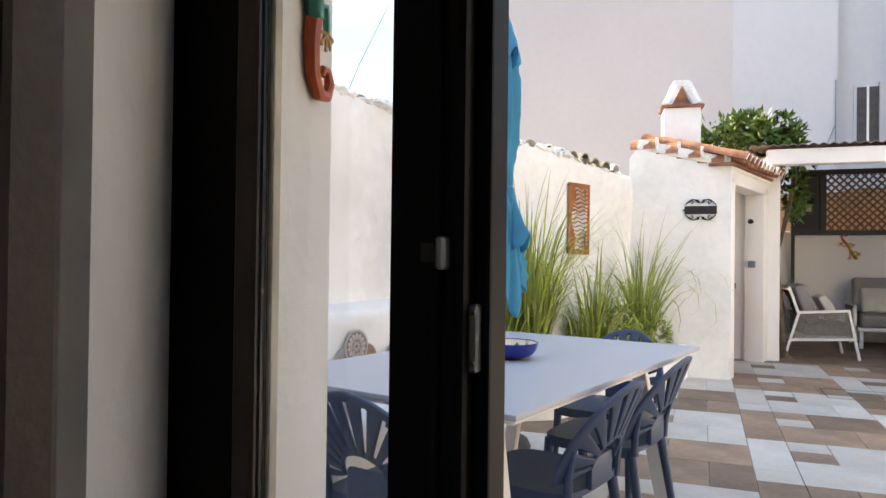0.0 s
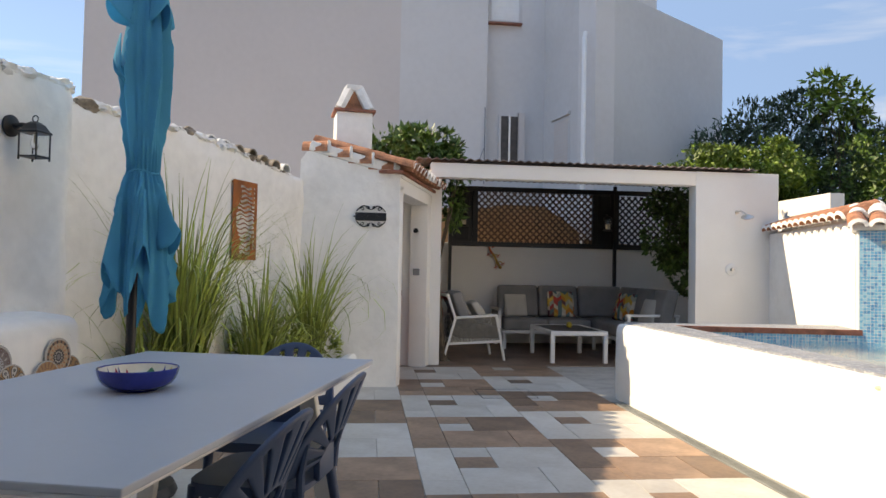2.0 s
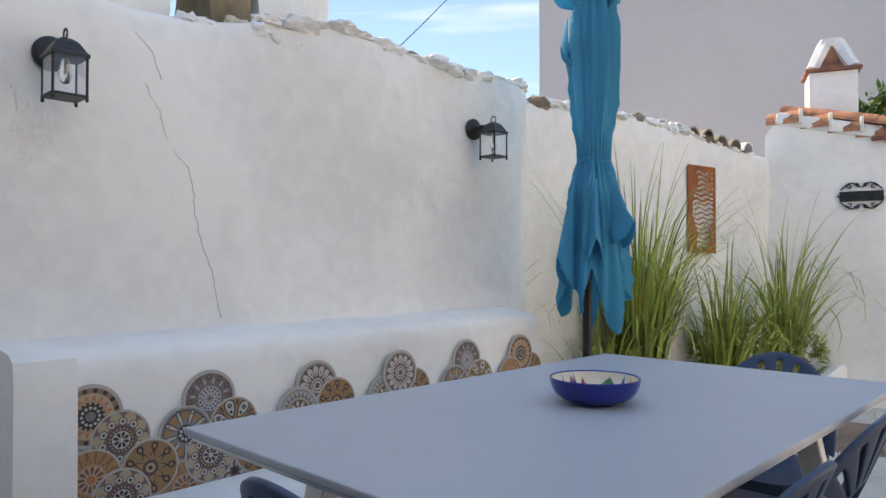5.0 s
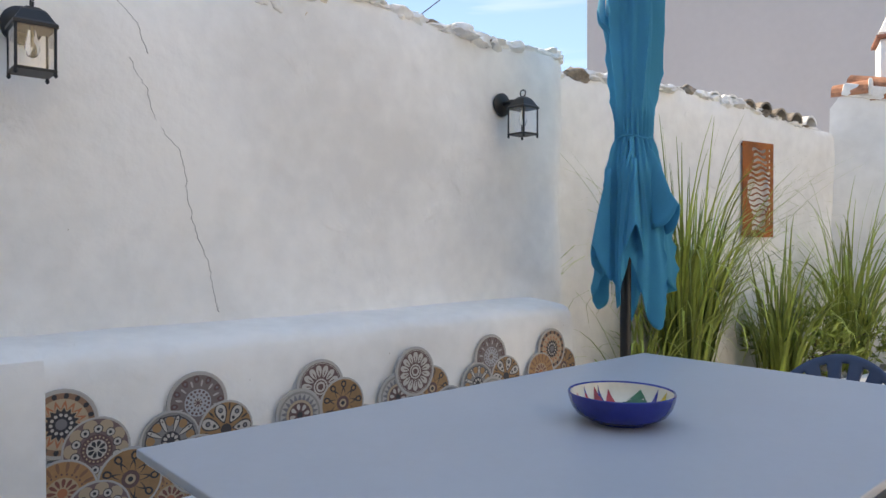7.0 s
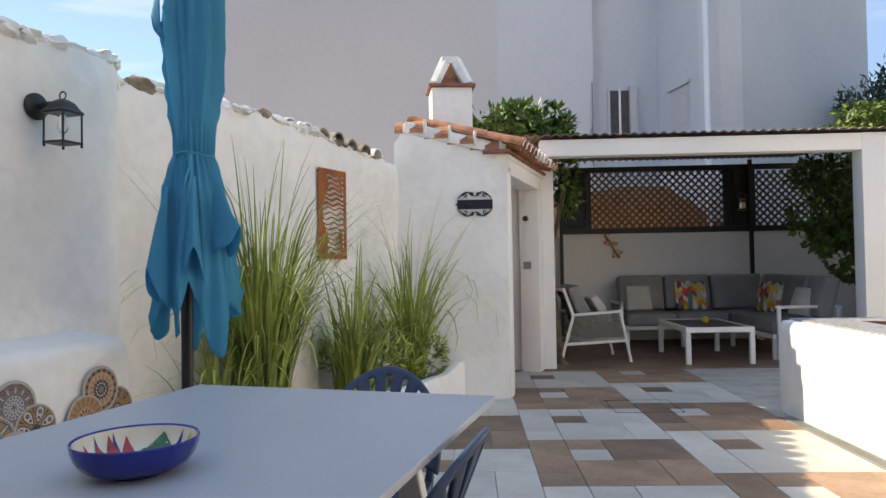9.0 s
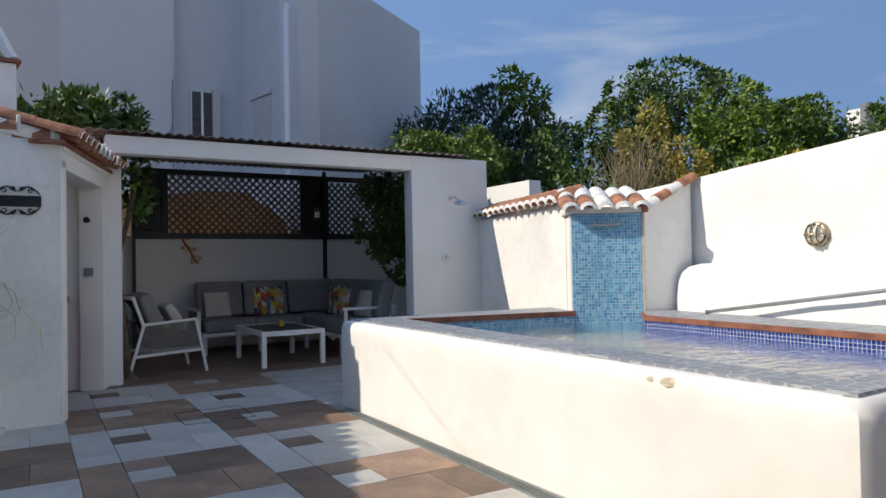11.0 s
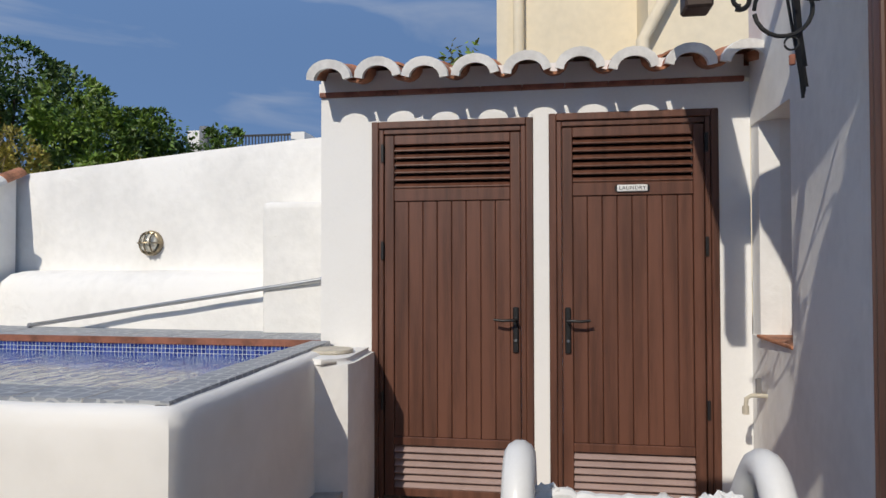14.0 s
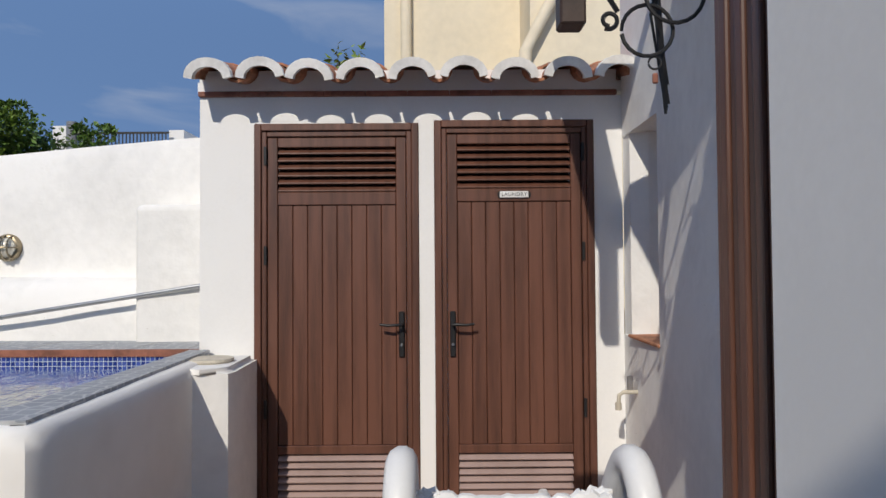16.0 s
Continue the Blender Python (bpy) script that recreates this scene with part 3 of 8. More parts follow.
# fine crack in the plaster, in two runs that follow the wall's uneven face
wall_shape = BVHTree.FromPolygons([v.co for v in wall_left.data.vertices], [p.vertices for p in wall_left.data.polygons])
rng = random.Random(9)
for run in ([(1.516, 1.957), (1.543, 1.931), (1.573, 1.898), (1.594, 1.834), (1.606, 1.8)], [(1.552, 1.785), (1.566, 1.748), (1.604, 1.69), (1.625, 1.611), (1.661, 1.555), (1.705, 1.514), (1.726, 1.448), (1.735, 1.36), (1.758, 1.266), (1.787, 1.19), (1.813, 1.131), (1.824, 1.063), (1.84, 0.994), (1.85, 0.953)]):
    way = []
    for (s0, z0), (s1, z1) in zip(run, run[1:]):
        for k in range(6):
            s_, z_ = s0 + (s1 - s0) * k / 6 + rng.uniform(-0.004, 0.004), z0 + (z1 - z0) * k / 6
            face_on = Vector((-2.71, 1.15, z_)) + Vector((0.249, 0.9685, 0)) * s_
            hit_ = wall_shape.ray_cast(face_on + Vector((0.5 * 0.9685, -0.5 * 0.249, 0)), Vector((-0.9685, 0.249, 0)))[0]
            way.append(hit_ if hit_ else face_on)
    part("wall_crack", tube(bmesh.new(), way, 0.0008, 5, 0.0011), M_CRACK, wall_left, "thin dark crack in the plaster")

# built-in bench against the garden wall
BN = [(-2.415, 2.30), (-1.90, 4.30), (-1.85, 4.50)]
bench = thing("masonry_bench", pose(0, 0, 0), "whitewashed masonry bench with patterned tile discs on its back", "bench")
part("back", sweep(BN, [(-0.02, 0.0), (0.295, 0.0), (0.285, 0.42), (0.272, 0.82), (0.266, 0.865), (0.245, 0.895), (0.21, 0.908), (0.05, 0.925), (-0.02, 0.93)], 0.1, 0.010, 2.5, seed=5), M_PLASTER, bench, smooth=True)
part("seat", sweep([(-2.36, 2.50), (-1.86, 4.44)], [(0.30, 0.0), (0.72, 0.0), (0.72, 0.40), (0.70, 0.44), (0.66, 0.46), (0.30, 0.46)], 0.15, 0.008, 2, seed=6), M_PLASTER, bench, smooth=True)


def disc_mat(name, ground, layers):
    """A round printed tile. layers, painted in turn: ("ring", r0, r1, colour), ("oval", r, half height, half width, count, phase, colour), ("zig", r0, r1, count, colour)."""
    m = bpy.data.materials.new(name)
    m.use_nodes = True
    nt = m.node_tree
    bs = nt.nodes["Principled BSDF"]
    bs.inputs["Roughness"].default_value = 0.5
    co = nt.nodes.new("ShaderNodeTexCoord")
    sp = nt.nodes.new("ShaderNodeSeparateXYZ")
    nt.links.new(co.outputs["Object"], sp.inputs[0])

    def op(kind, x, y=None):
        n = nt.nodes.new("ShaderNodeMath")
        n.operation = kind
        for i, v in enumerate((x, y)):
            if v is None:
                continue
            if isinstance(v, (int, float)):
                n.inputs[i].default_value = v
            else:
                nt.links.new(v, n.inputs[i])
        return n.outputs[0]

    x, y = sp.outputs["X"], sp.outputs["Y"]
    rel = op("DIVIDE", op("SQRT", op("ADD", op("MULTIPLY", x, x), op("MULTIPLY", y, y))), 0.0875)
    turn = op("ADD", op("DIVIDE", op("ARCTAN2", y, x), 2 * math.pi), 0.5)
    worn = nt.nodes.new("ShaderNodeTexNoise")
    worn.inputs["Scale"].default_value = 60
    nt.links.new(co.outputs["Object"], worn.inputs["Vector"])
    base = nt.nodes.new("ShaderNodeMix")
    base.data_type = "RGBA"
    base.inputs[6].default_value, base.inputs[7].default_value = (*ground, 1), (*[c * 0.7 for c in ground], 1)
    nt.links.new(worn.outputs["Fac"], base.inputs[0])
    last = base.outputs[2]
    for ly in list(layers) + [("ring", 0.93, 2.0, (0.40, 0.38, 0.355))]:
        if ly[0] == "ring":
            mask = op("MULTIPLY", op("GREATER_THAN", rel, ly[1]), op("LESS_THAN", rel, ly[2]))
        elif ly[0] == "zig":
            tri = op("MULTIPLY", op("PINGPONG", op("MULTIPLY", turn, ly[3]), 0.5), 2.0)
            mask = op("MULTIPLY", op("GREATER_THAN", rel, ly[1]), op("LESS_THAN", rel, op("ADD", op("MULTIPLY", tri, ly[2] - ly[1]), ly[1])))
        else:
            _, rc, hh, hw, cnt, ph, _c = ly
            arc_ = op("MULTIPLY", op("SUBTRACT", op("FRACT", op("ADD", op("MULTIPLY", turn, cnt), ph)), 0.5), 2 * math.pi / cnt * rc / hw)
            rad_ = op("DIVIDE", op("SUBTRACT", rel, rc), hh)
            mask = op("LESS_THAN", op("ADD", op("MULTIPLY", arc_, arc_), op("MULTIPLY", rad_, rad_)), 1.0)
        mx = nt.nodes.new("ShaderNodeMix")
        mx.data_type = "RGBA"
        mx.inputs[7].default_value = (*ly[-1], 1)
        nt.links.new(mask, mx.inputs[0])
        nt.links.new(last, mx.inputs[6])
        last = mx.outputs[2]
    nt.links.new(last, bs.inputs["Base Color"])
    return m


INK, SAND, PALE, PLUM, OCHRE, SLATEC, BRICK = (0.035, 0.03, 0.035), (0.42, 0.32, 0.22), (0.46, 0.435, 0.40), (0.12, 0.065, 0.06), (0.34, 0.19, 0.085), (0.17, 0.165, 0.18), (0.42, 0.15, 0.07)
DISCS = [
    disc_mat("disc_lace", (0.19, 0.15, 0.145), [("oval", 0.80, 0.13, 0.10, 12, 0, PLUM), ("oval", 0.80, 0.05, 0.04, 12, 0, SLATEC), ("oval", 0.66, 0.12, 0.035, 12, 0.5, (0.40, 0.37, 0.36)), ("ring", 0.0, 0.46, (0.36, 0.38, 0.40)), ("oval", 0.38, 0.045, 0.045, 16, 0, PLUM), ("oval", 0.26, 0.04, 0.035, 12, 0, PLUM), ("ring", 0, 0.15, PLUM), ("oval", 0.10, 0.05, 0.02, 8, 0, PALE)]),
    disc_mat("disc_petals", (0.15, 0.085, 0.08), [("ring", 0.88, 0.90, PALE), ("oval", 0.60, 0.23, 0.115, 14, 0, PALE), ("oval", 0.52, 0.13, 0.02, 14, 0, PLUM), ("ring", 0, 0.34, PLUM), ("ring", 0.25, 0.31, PALE), ("ring", 0.12, 0.20, PALE)]),
    disc_mat("disc_gear", PALE, [("ring", 0.80, 0.88, (0.26, 0.24, 0.23)), ("zig", 0.55, 0.80, 22, SLATEC), ("ring", 0, 0.56, SAND), ("ring", 0, 0.46, PLUM), ("oval", 0.30, 0.12, 0.07, 8, 0, PALE), ("ring", 0, 0.12, INK)]),
    disc_mat("disc_star", OCHRE, [("oval", 0.74, 0.15, 0.12, 9, 0, INK), ("oval", 0.74, 0.08, 0.06, 9, 0, OCHRE), ("zig", 0.22, 0.66, 9, INK), ("zig", 0.22, 0.54, 9, OCHRE), ("ring", 0, 0.28, PLUM), ("ring", 0, 0.16, SAND), ("ring", 0, 0.08, INK)]),
    disc_mat("disc_eyes", OCHRE, [("oval", 0.58, 0.36, 0.20, 7, 0, INK), ("oval", 0.60, 0.31, 0.16, 7, 0, PALE), ("oval", 0.70, 0.09, 0.09, 7, 0, INK), ("oval", 0.70, 0.05, 0.05, 7, 0, SLATEC), ("oval", 0.46, 0.06, 0.06, 7, 0, INK), ("oval", 0.78, 0.14, 0.03, 7, 0.5, INK), ("ring", 0, 0.2, INK)]),
    disc_mat("disc_keys", (0.24, 0.235, 0.235), [("ring", 0.80, 0.84, INK), ("oval", 0.66, 0.15, 0.14, 9, 0.5, OCHRE), ("oval", 0.58, 0.30, 0.09, 9, 0, INK), ("oval", 0.58, 0.26, 0.055, 9, 0, PALE), ("oval", 0.72, 0.03, 0.03, 9, 0, INK), ("ring", 0, 0.32, INK), ("oval", 0.2, 0.07, 0.05, 9, 0, PALE)]),
    disc_mat("disc_flower", (0.20, 0.13, 0.13), [("oval", 0.74, 0.19, 0.20, 10, 0, SAND), ("oval", 0.62, 0.14, 0.14, 10, 0.5, INK), ("oval", 0.62, 0.115, 0.115, 10, 0.5, PALE), ("oval", 0.62, 0.05, 0.05, 10, 0.5, INK), ("ring", 0, 0.46, PLUM), ("oval", 0.38, 0.03, 0.03, 20, 0, SAND), ("ring", 0, 0.30, PALE), ("oval", 0.17, 0.10, 0.05, 8, 0, INK)]),
    disc_mat("disc_zig", (0.30, 0.17, 0.11), [("oval", 0.84, 0.09, 0.07, 16, 0, INK), ("ring", 0.40, 0.76, SAND), ("zig", 0.44, 0.72, 16, BRICK), ("zig", 0.40, 0.58, 16, SAND), ("zig", 0.36, 0.50, 16, INK), ("ring", 0, 0.38, INK), ("oval", 0.28, 0.05, 0.05, 12, 0, PALE), ("ring", 0, 0.16, SLATEC)]),
    disc_mat("disc_sun", (0.45, 0.24, 0.11), [("oval", 0.76, 0.16, 0.05, 18, 0, (0.24, 0.12, 0.07)), ("oval", 0.56, 0.03, 0.03, 24, 0, PLUM), ("ring", 0, 0.46, SAND), ("oval", 0.30, 0.13, 0.05, 12, 0, (0.20, 0.07, 0.05)), ("ring", 0, 0.14, BRICK)]),
]
# which print lies at which spot of a cluster, cluster by cluster along the bench
PRINTS = [(7, 7, 6, 8, 3, 5, 6), (0, 5, 4, 6, 3, 8, 2), (1, 2, 3, 8, 6, 5, 4), (1, 2, 3, 4, 5, 6, 8), (0, 5, 4, 2, 3, 8, 6), (7, 8, 3, 6, 4, 2, 5)]


def bench_point(u, z, lift):
    """A point u metres along the bench's back, at height z, lift metres proud of it."""
    a, d = Vector((-2.40, 2.36)), Vector((0.50, 1.94)).normalized()
    off = 0.286 - (z - 0.42) * 0.033 + lift
    p = a + d * u + Vector((d.y, -d.x)) * off
    return (p.x, p.y, z)


part("cheek", sweep([bench_point(-0.16, 0.42, 0)[:2], bench_point(0.0, 0.42, 0)[:2]], [(-0.30, 0.0), (0.035, 0.0), (0.03, 0.42), (0.02, 0.84), (0.008, 0.895), (-0.03, 0.915), (-0.30, 0.93)], 0.05, 0.006, 3, seed=31), M_PLASTER, bench, smooth=True)
turn_bench = math.degrees(math.atan2(1.94, 0.50))
rng = random.Random(12)
k = 0
for c0, prints in zip((0.005, 0.37, 0.79, 1.20, 1.61, 2.0), PRINTS):
    spots = [(0.0, 0.745), (-0.082, 0.655), (0.085, 0.66), (0.0, 0.575), (0.17, 0.57), (-0.085, 0.485), (0.085, 0.49)]
    for (du, z), kind in zip(spots, prints):
        if c0 + du < 0.0 or c0 + du > 2.12:
            continue
        r = 0.090 * (1.03 if z > 0.7 else 0.98)
        bm = lathe(bmesh.new(), [(0, 0.0), (r, 0.0), (r, 0.0035), (r - 0.003, 0.005), (0, 0.005)], 28)
        ob = part("tile_disc", bm, DISCS[kind], bench)
        ob.matrix_local = Matrix.Translation(bench_point(c0 + du + 0.035, z - 0.022 + rng.uniform(-0.01, 0.01), 0.010 + 0.0012 * (k % 5))) @ Euler((0, 0, radians(turn_bench))).to_matrix().to_4x4() @ Euler((radians(88), 0, 0)).to_matrix().to_4x4() @ Euler((0, 0, rng.uniform(0, 6))).to_matrix().to_4x4()
        k += 1

# planter in the corner before the hut
planter = thing("planter", pose(0, 0, 0), "low whitewashed masonry planter filled with pale pebbles", "planter")
PL = [(-1.72, 5.0), (-1.15, 5.35), (-0.42, 6.95), (-0.30, 7.70)]
part("wall", sweep(PL, [(0.0, 0.0), (0.10, 0.0), (0.10, 0.30), (0.08, 0.335), (0.02, 0.335), (0.0, 0.30)], 0.12, 0.01, 3, seed=8), M_PLASTER, planter, smooth=True)
part("soil", prism(bmesh.new(), [(-1.75, 5.02), (-1.16, 5.38), (-0.44, 6.97), (-0.32, 7.69), (-0.74, 7.69), (-1.28, 6.45), (-1.86, 5.2)], 0.0, 0.27), M_EARTH, planter)
bm = bmesh.new()
rng = random.Random(3)
for i in range(150):
    y = rng.uniform(6.3, 7.6)
    x = rng.uniform(-0.72 - (7.7 - y) * 0.40, -0.40 - (7.7 - y) * 0.22)
    r = rng.uniform(0.018, 0.036)
    bmesh.ops.create_icosphere(bm, subdivisions=1, radius=r, matrix=pose(x, y, 0.275 + r * 0.4, rng.uniform(0, 90), 0, rng.uniform(0, 360)) @ Matrix.Diagonal((1, 0.8, 0.6, 1)))
tagged(part("pebbles", bm, M_PEBBLE, planter, "rounded pale pebbles", True), kind="stuff")

# ---- oven hut ----
hut = thing("oven_hut", pose(0, 0, 0), "small whitewashed hut with a clay tile roof, chimney and open doorway", "hut")
F0, F1, S1 = Vector((-0.78, 7.70)), Vector((0.20, 7.70)), Vector((0.67, 9.34))
# front with a sloping rounded shoulder
bm = bmesh.new()
nx, nz = 16, 20
for side in (0, 1):
    grid = []
    for i in range(nx + 1):
        u = i / nx
        x = F0.x + (F1.x - F0.x) * u
        topz = 2.40 - 0.26 * u - 0.22 * max(0, 0.08 - u) / 0.08 * 0.6
        grid.append([bm.verts.new((x - 0.02 * (j / nz) * (1 - u) + (0.015 * noise.noise(Vector((x * 2, j * 0.3, 1)))), 7.70 + (0.20 if side else 0.014 * noise.noise(Vector((x * 3, 3, j * 0.35)))), topz * j / nz)) for j in range(nz + 1)])
    if not side:
        g0 = grid
for i in range(nx):
    for j in range(nz):
        bm.faces.new((g0[i][j], g0[i + 1][j], g0[i + 1][j + 1], g0[i][j + 1]))
        bm.faces.new((grid[i][j], grid[i][j + 1], grid[i + 1][j + 1], grid[i + 1][j]))
    bm.faces.new((g0[i][nz], g0[i + 1][nz], grid[i + 1][nz], grid[i][nz]))
for i in (0, nx):
    for j in range(nz):
        bm.faces.new((g0[i][j], g0[i][j + 1], grid[i][j + 1], grid[i][j]))
part("front_wall", bm, M_PLASTER, hut, smooth=True)
sd = (S1 - F1).normalized()
sn = Vector((sd.y, -sd.x))


def hs(u, o):
    """A point on the hut's open side: u along it, o outwards."""
    p = F1 + sd * u + sn * o
    return (p.x, p.y)


SL = (S1 - F1).length
side_m = Matrix.Translation((F1.x, F1.y, 0)) @ Euler((0, 0, math.atan2(sd.y, sd.x))).to_matrix().to_4x4()
part("side_wall", bx(0.0, 0.16, 0.0, 0.22, 0, 2.06, bevel=0.015, m=side_m, seg=2), M_PLASTER2, hut, smooth=True)
part("side_wall", bx(SL - 0.22, SL, 0.0, 0.22, 0, 2.06, bevel=0.015, m=side_m, seg=2), M_PLASTER2, hut, smooth=True)
part("lintel", bx(0.0, SL, 0.0, 0.22, 1.98, 2.16, bevel=0.012, m=side_m, seg=2), M_PLASTER2, hut, smooth=True)
part("back_wall", bx(0.25, SL, 0.80, 0.90, 0, 2.2, m=side_m), M_PLASTER2, hut)
part("end_wall", bx(SL - 0.16, SL, 0.221, 0.79, 0, 2.12, bevel=0.01, m=side_m), M_PLASTER2, hut)
part("roof_slab", prism(bmesh.new(), [(F0.x + 0.02, 7.72), (F1.x + 0.02, 7.73), hs(SL, 0.02), (F0.x + 0.4, 9.5)], 2.12, 2.2), M_PLASTER2, hut)
part("worktop", bx(0.3, SL - 0.17, 0.32, 0.79, 0.86, 0.93, bevel=0.006, m=side_m), M_TERRA_EDGE, hut, "terracotta worktop edge")
part("stove_base", bx(0.3, SL - 0.17, 0.36, 0.79, 0.0, 0.86, m=side_m), M_TERRA_EDGE, hut)
part("trim", bx(-0.10, SL + 0.03, -0.045, 0.2, 2.155, 2.185, bevel=0.004, m=side_m), M_TERRA_EDGE, hut, "terracotta drip course")
# roof: rows of barrel tiles that fall towards the open side
rng = random.Random(5)
ROWS = 11
for i in range(ROWS):
    u = -0.03 + i * (SL + 0.02) / (ROWS - 1)
    for j in range(3):
        y0 = -0.16 + j * 0.34
        m = side_m @ pose(u, y0, 2.20 + (y0 + 0.16) * 0.27 + 0.02 * 0, 15 + rng.uniform(-2, 2), 0, rng.uniform(-2, 2))
        lim = j == 0 and i > 0
        part("roof_tile", barrel(bmesh.new(), m, 0.40, 0.082, 0.07), M_LIME if (lim and rng.random() < 0.3) else M_TERRA, hut)
        if j == 0:
            bm = bmesh.new()
            mm = m @ pose(0, 0.012, 0)
            vs = [bm.verts.new(mm @ Vector((0.083 * math.cos(math.pi * q / 8), 0.0, 0.083 * math.sin(math.pi * q / 8)))) for q in range(9)]
            vi = [bm.verts.new(mm @ Vector((0.062 * math.cos(math.pi * q / 8), -0.018, 0.058 * math.sin(math.pi * q / 8) - 0.004))) for q in range(9)]
            for q in range(8):
                bm.faces.new((vs[q], vs[q + 1], vi[q + 1], vi[q]))
            part("tile_end", bm, M_LIME, hut, "limewashed tile end")
    if i < ROWS - 1:
        m = side_m @ pose(u + 0.078, -0.13, 2.245, 15, 0, 0)
        part("channel_tile", barrel(bmesh.new(), m, 1.05, 0.066, 0.066, down=True), M_TERRA, hut)
# ridge tiles along the front verge, bedded in lime
for j in range(4):
    x = 0.14 - j * 0.222
    z = 2.225 + j * 0.055
    m = pose(x, 7.755, z - 0.012, 0, -13, 90 - 8)
    part("verge_tile", barrel(bmesh.new(), m, 0.26, 0.100, 0.088), M_TERRA, hut)
    part("lime_joint", bx(x - 0.012, x + 0.016, 7.655, 7.85, z - 0.05, z + 0.085, bevel=0.016, seg=2), M_LIME, hut, smooth=True)
part("lime_bed", bx(-0.90, 0.03, -0.055, 0.08, -0.06, 0.045, bevel=0.022, m=pose(0.16, 7.735, 2.205, 0, 13.9, 0), seg=2), M_LIME, hut, smooth=True)
# chimney
cw = 0.38
ch_m = pose(-0.47, 7.98, 0, 0, 0, 8)
part("chimney_shaft", bx(0, cw, 0, 0.34, 2.2, 2.84, bevel=0.012, m=ch_m, seg=2), M_PLASTER, hut, smooth=True)
part("chimney_ledge", bx(-0.03, cw + 0.03, -0.03, 0.37, 2.84, 2.87, bevel=0.004, m=ch_m), M_TERRA_EDGE, hut)


def slab(a, b, c, d, th, m):
    """A thick plate from four corners."""
    bm = bmesh.new()
    a, b, c, d = [Vector(q) for q in (a, b, c, d)]
    nn = (b - a).cross(c - a).normalized() * th
    lo = [bm.verts.new(m @ q) for q in (a, b, c, d)]
    hi = [bm.verts.new(m @ (q + nn)) for q in (a, b, c, d)]
    bm.faces.new(lo)
    bm.faces.new(hi)
    for i in range(4):
        bm.faces.new((lo[i], lo[(i + 1) % 4], hi[(i + 1) % 4], hi[i]))
    return bm


cx, zt, zb = cw / 2, 3.13, 2.87
for sx, sy in ((0, 0), (1, 0), (1, 1), (0, 1)):
    bx_, by_ = (0.0, cw)[sx], (0.0, 0.34)[sy]
    tx_, ty_ = cx + (-0.05, 0.05)[sx], 0.17 + (-0.05, 0.05)[sy]
    bm = bmesh.new()
    tube(bm, [ch_m @ Vector((bx_ + (0.03, -0.03)[sx], by_ + (0.03, -0.03)[sy], zb)), ch_m @ Vector((tx_, ty_, zt - 0.02))], 0.052, 6, 0.06)
    part("chimney_leg", bm, M_LIME, hut, "limewashed leg of the chimney cap")
for a_, b_ in (((0.0, 0.0), (0.0, 0.34)), ((0.0, 0.34), (cw, 0.34))):
    part("chimney_cap", slab((a_[0], a_[1], zb), (b_[0], b_[1], zb), (cx, 0.17, zt), (cx - 0.01, 0.16, zt), 0.03, ch_m), M_LIME, hut)
part("chimney_cap", bx(cx - 0.09, cx + 0.09, 0.06, 0.28, zt - 0.05, zt + 0.025, bevel=0.03, m=ch_m, seg=2), M_LIME, hut, smooth=True)
part("chimney_pot", slab((cx - 0.12, 0.10, zb), (cx + 0.12, 0.10, zb), (cx + 0.02, 0.12, zt - 0.05), (cx - 0.02, 0.12, zt - 0.05), 0.02, ch_m), M_TERRA, hut)

# ---- pergola ----
PY = 8.95
structure(link("wall_pergola", bx(3.96, 5.06, PY, PY + 0.20, 0, 2.49, bevel=0.012, seg=2), M_PLASTER2, smooth=True), "smooth white wall that carries the shower", "wall")
structure(link("beam", bx(0.62, 3.963, PY + 0.003, PY + 0.19, 2.31, 2.487, bevel=0.01, seg=2), M_PLASTER2, smooth=True), "white beam over the lounge opening", "beam")
bm = bmesh.new()
NW = 168
rows = []
for y, z in ((PY - 0.06, 2.52), (12.25, 2.72)):
    rows.append([bm.verts.new((0.45 + 4.3 * i / NW, y, z + 0.012 * math.sin(i * math.pi / 2))) for i in range(NW + 1)])
for i in range(NW):
    bm.faces.new((rows[0][i], rows[0][i + 1], rows[1][i + 1], rows[1][i]))
roof = link("roof", bm, M_CORR)
sol = roof.modifiers.new("thick", "SOLIDIFY")
sol.thickness = 0.008
structure(roof, "thin corrugated roofing sheet over the lounge", "roof")
structure(link("wall_back", bx(0.2, 6.4, 12.12, 12.30, 0, 1.66, bevel=0.01), M_PLASTER2), "white back wall of the shaded lounge", "wall")
structure(link("wall_lounge_side", bx(0.60, 0.80, 9.36, 12.12, 0, 2.45), M_PLASTER2), "white side wall of the lounge", "wall")
structure(link("wall_lounge_end", bx(5.9, 6.1, 9.15, 12.12, 0, 2.3), M_PLASTER2), "white end wall of the lounge", "wall")

screen = thing("trellis_screen", pose(0, 0, 0), "black-framed screen with diagonal wooden lattice above the back wall", "screen")
Y = 12.08


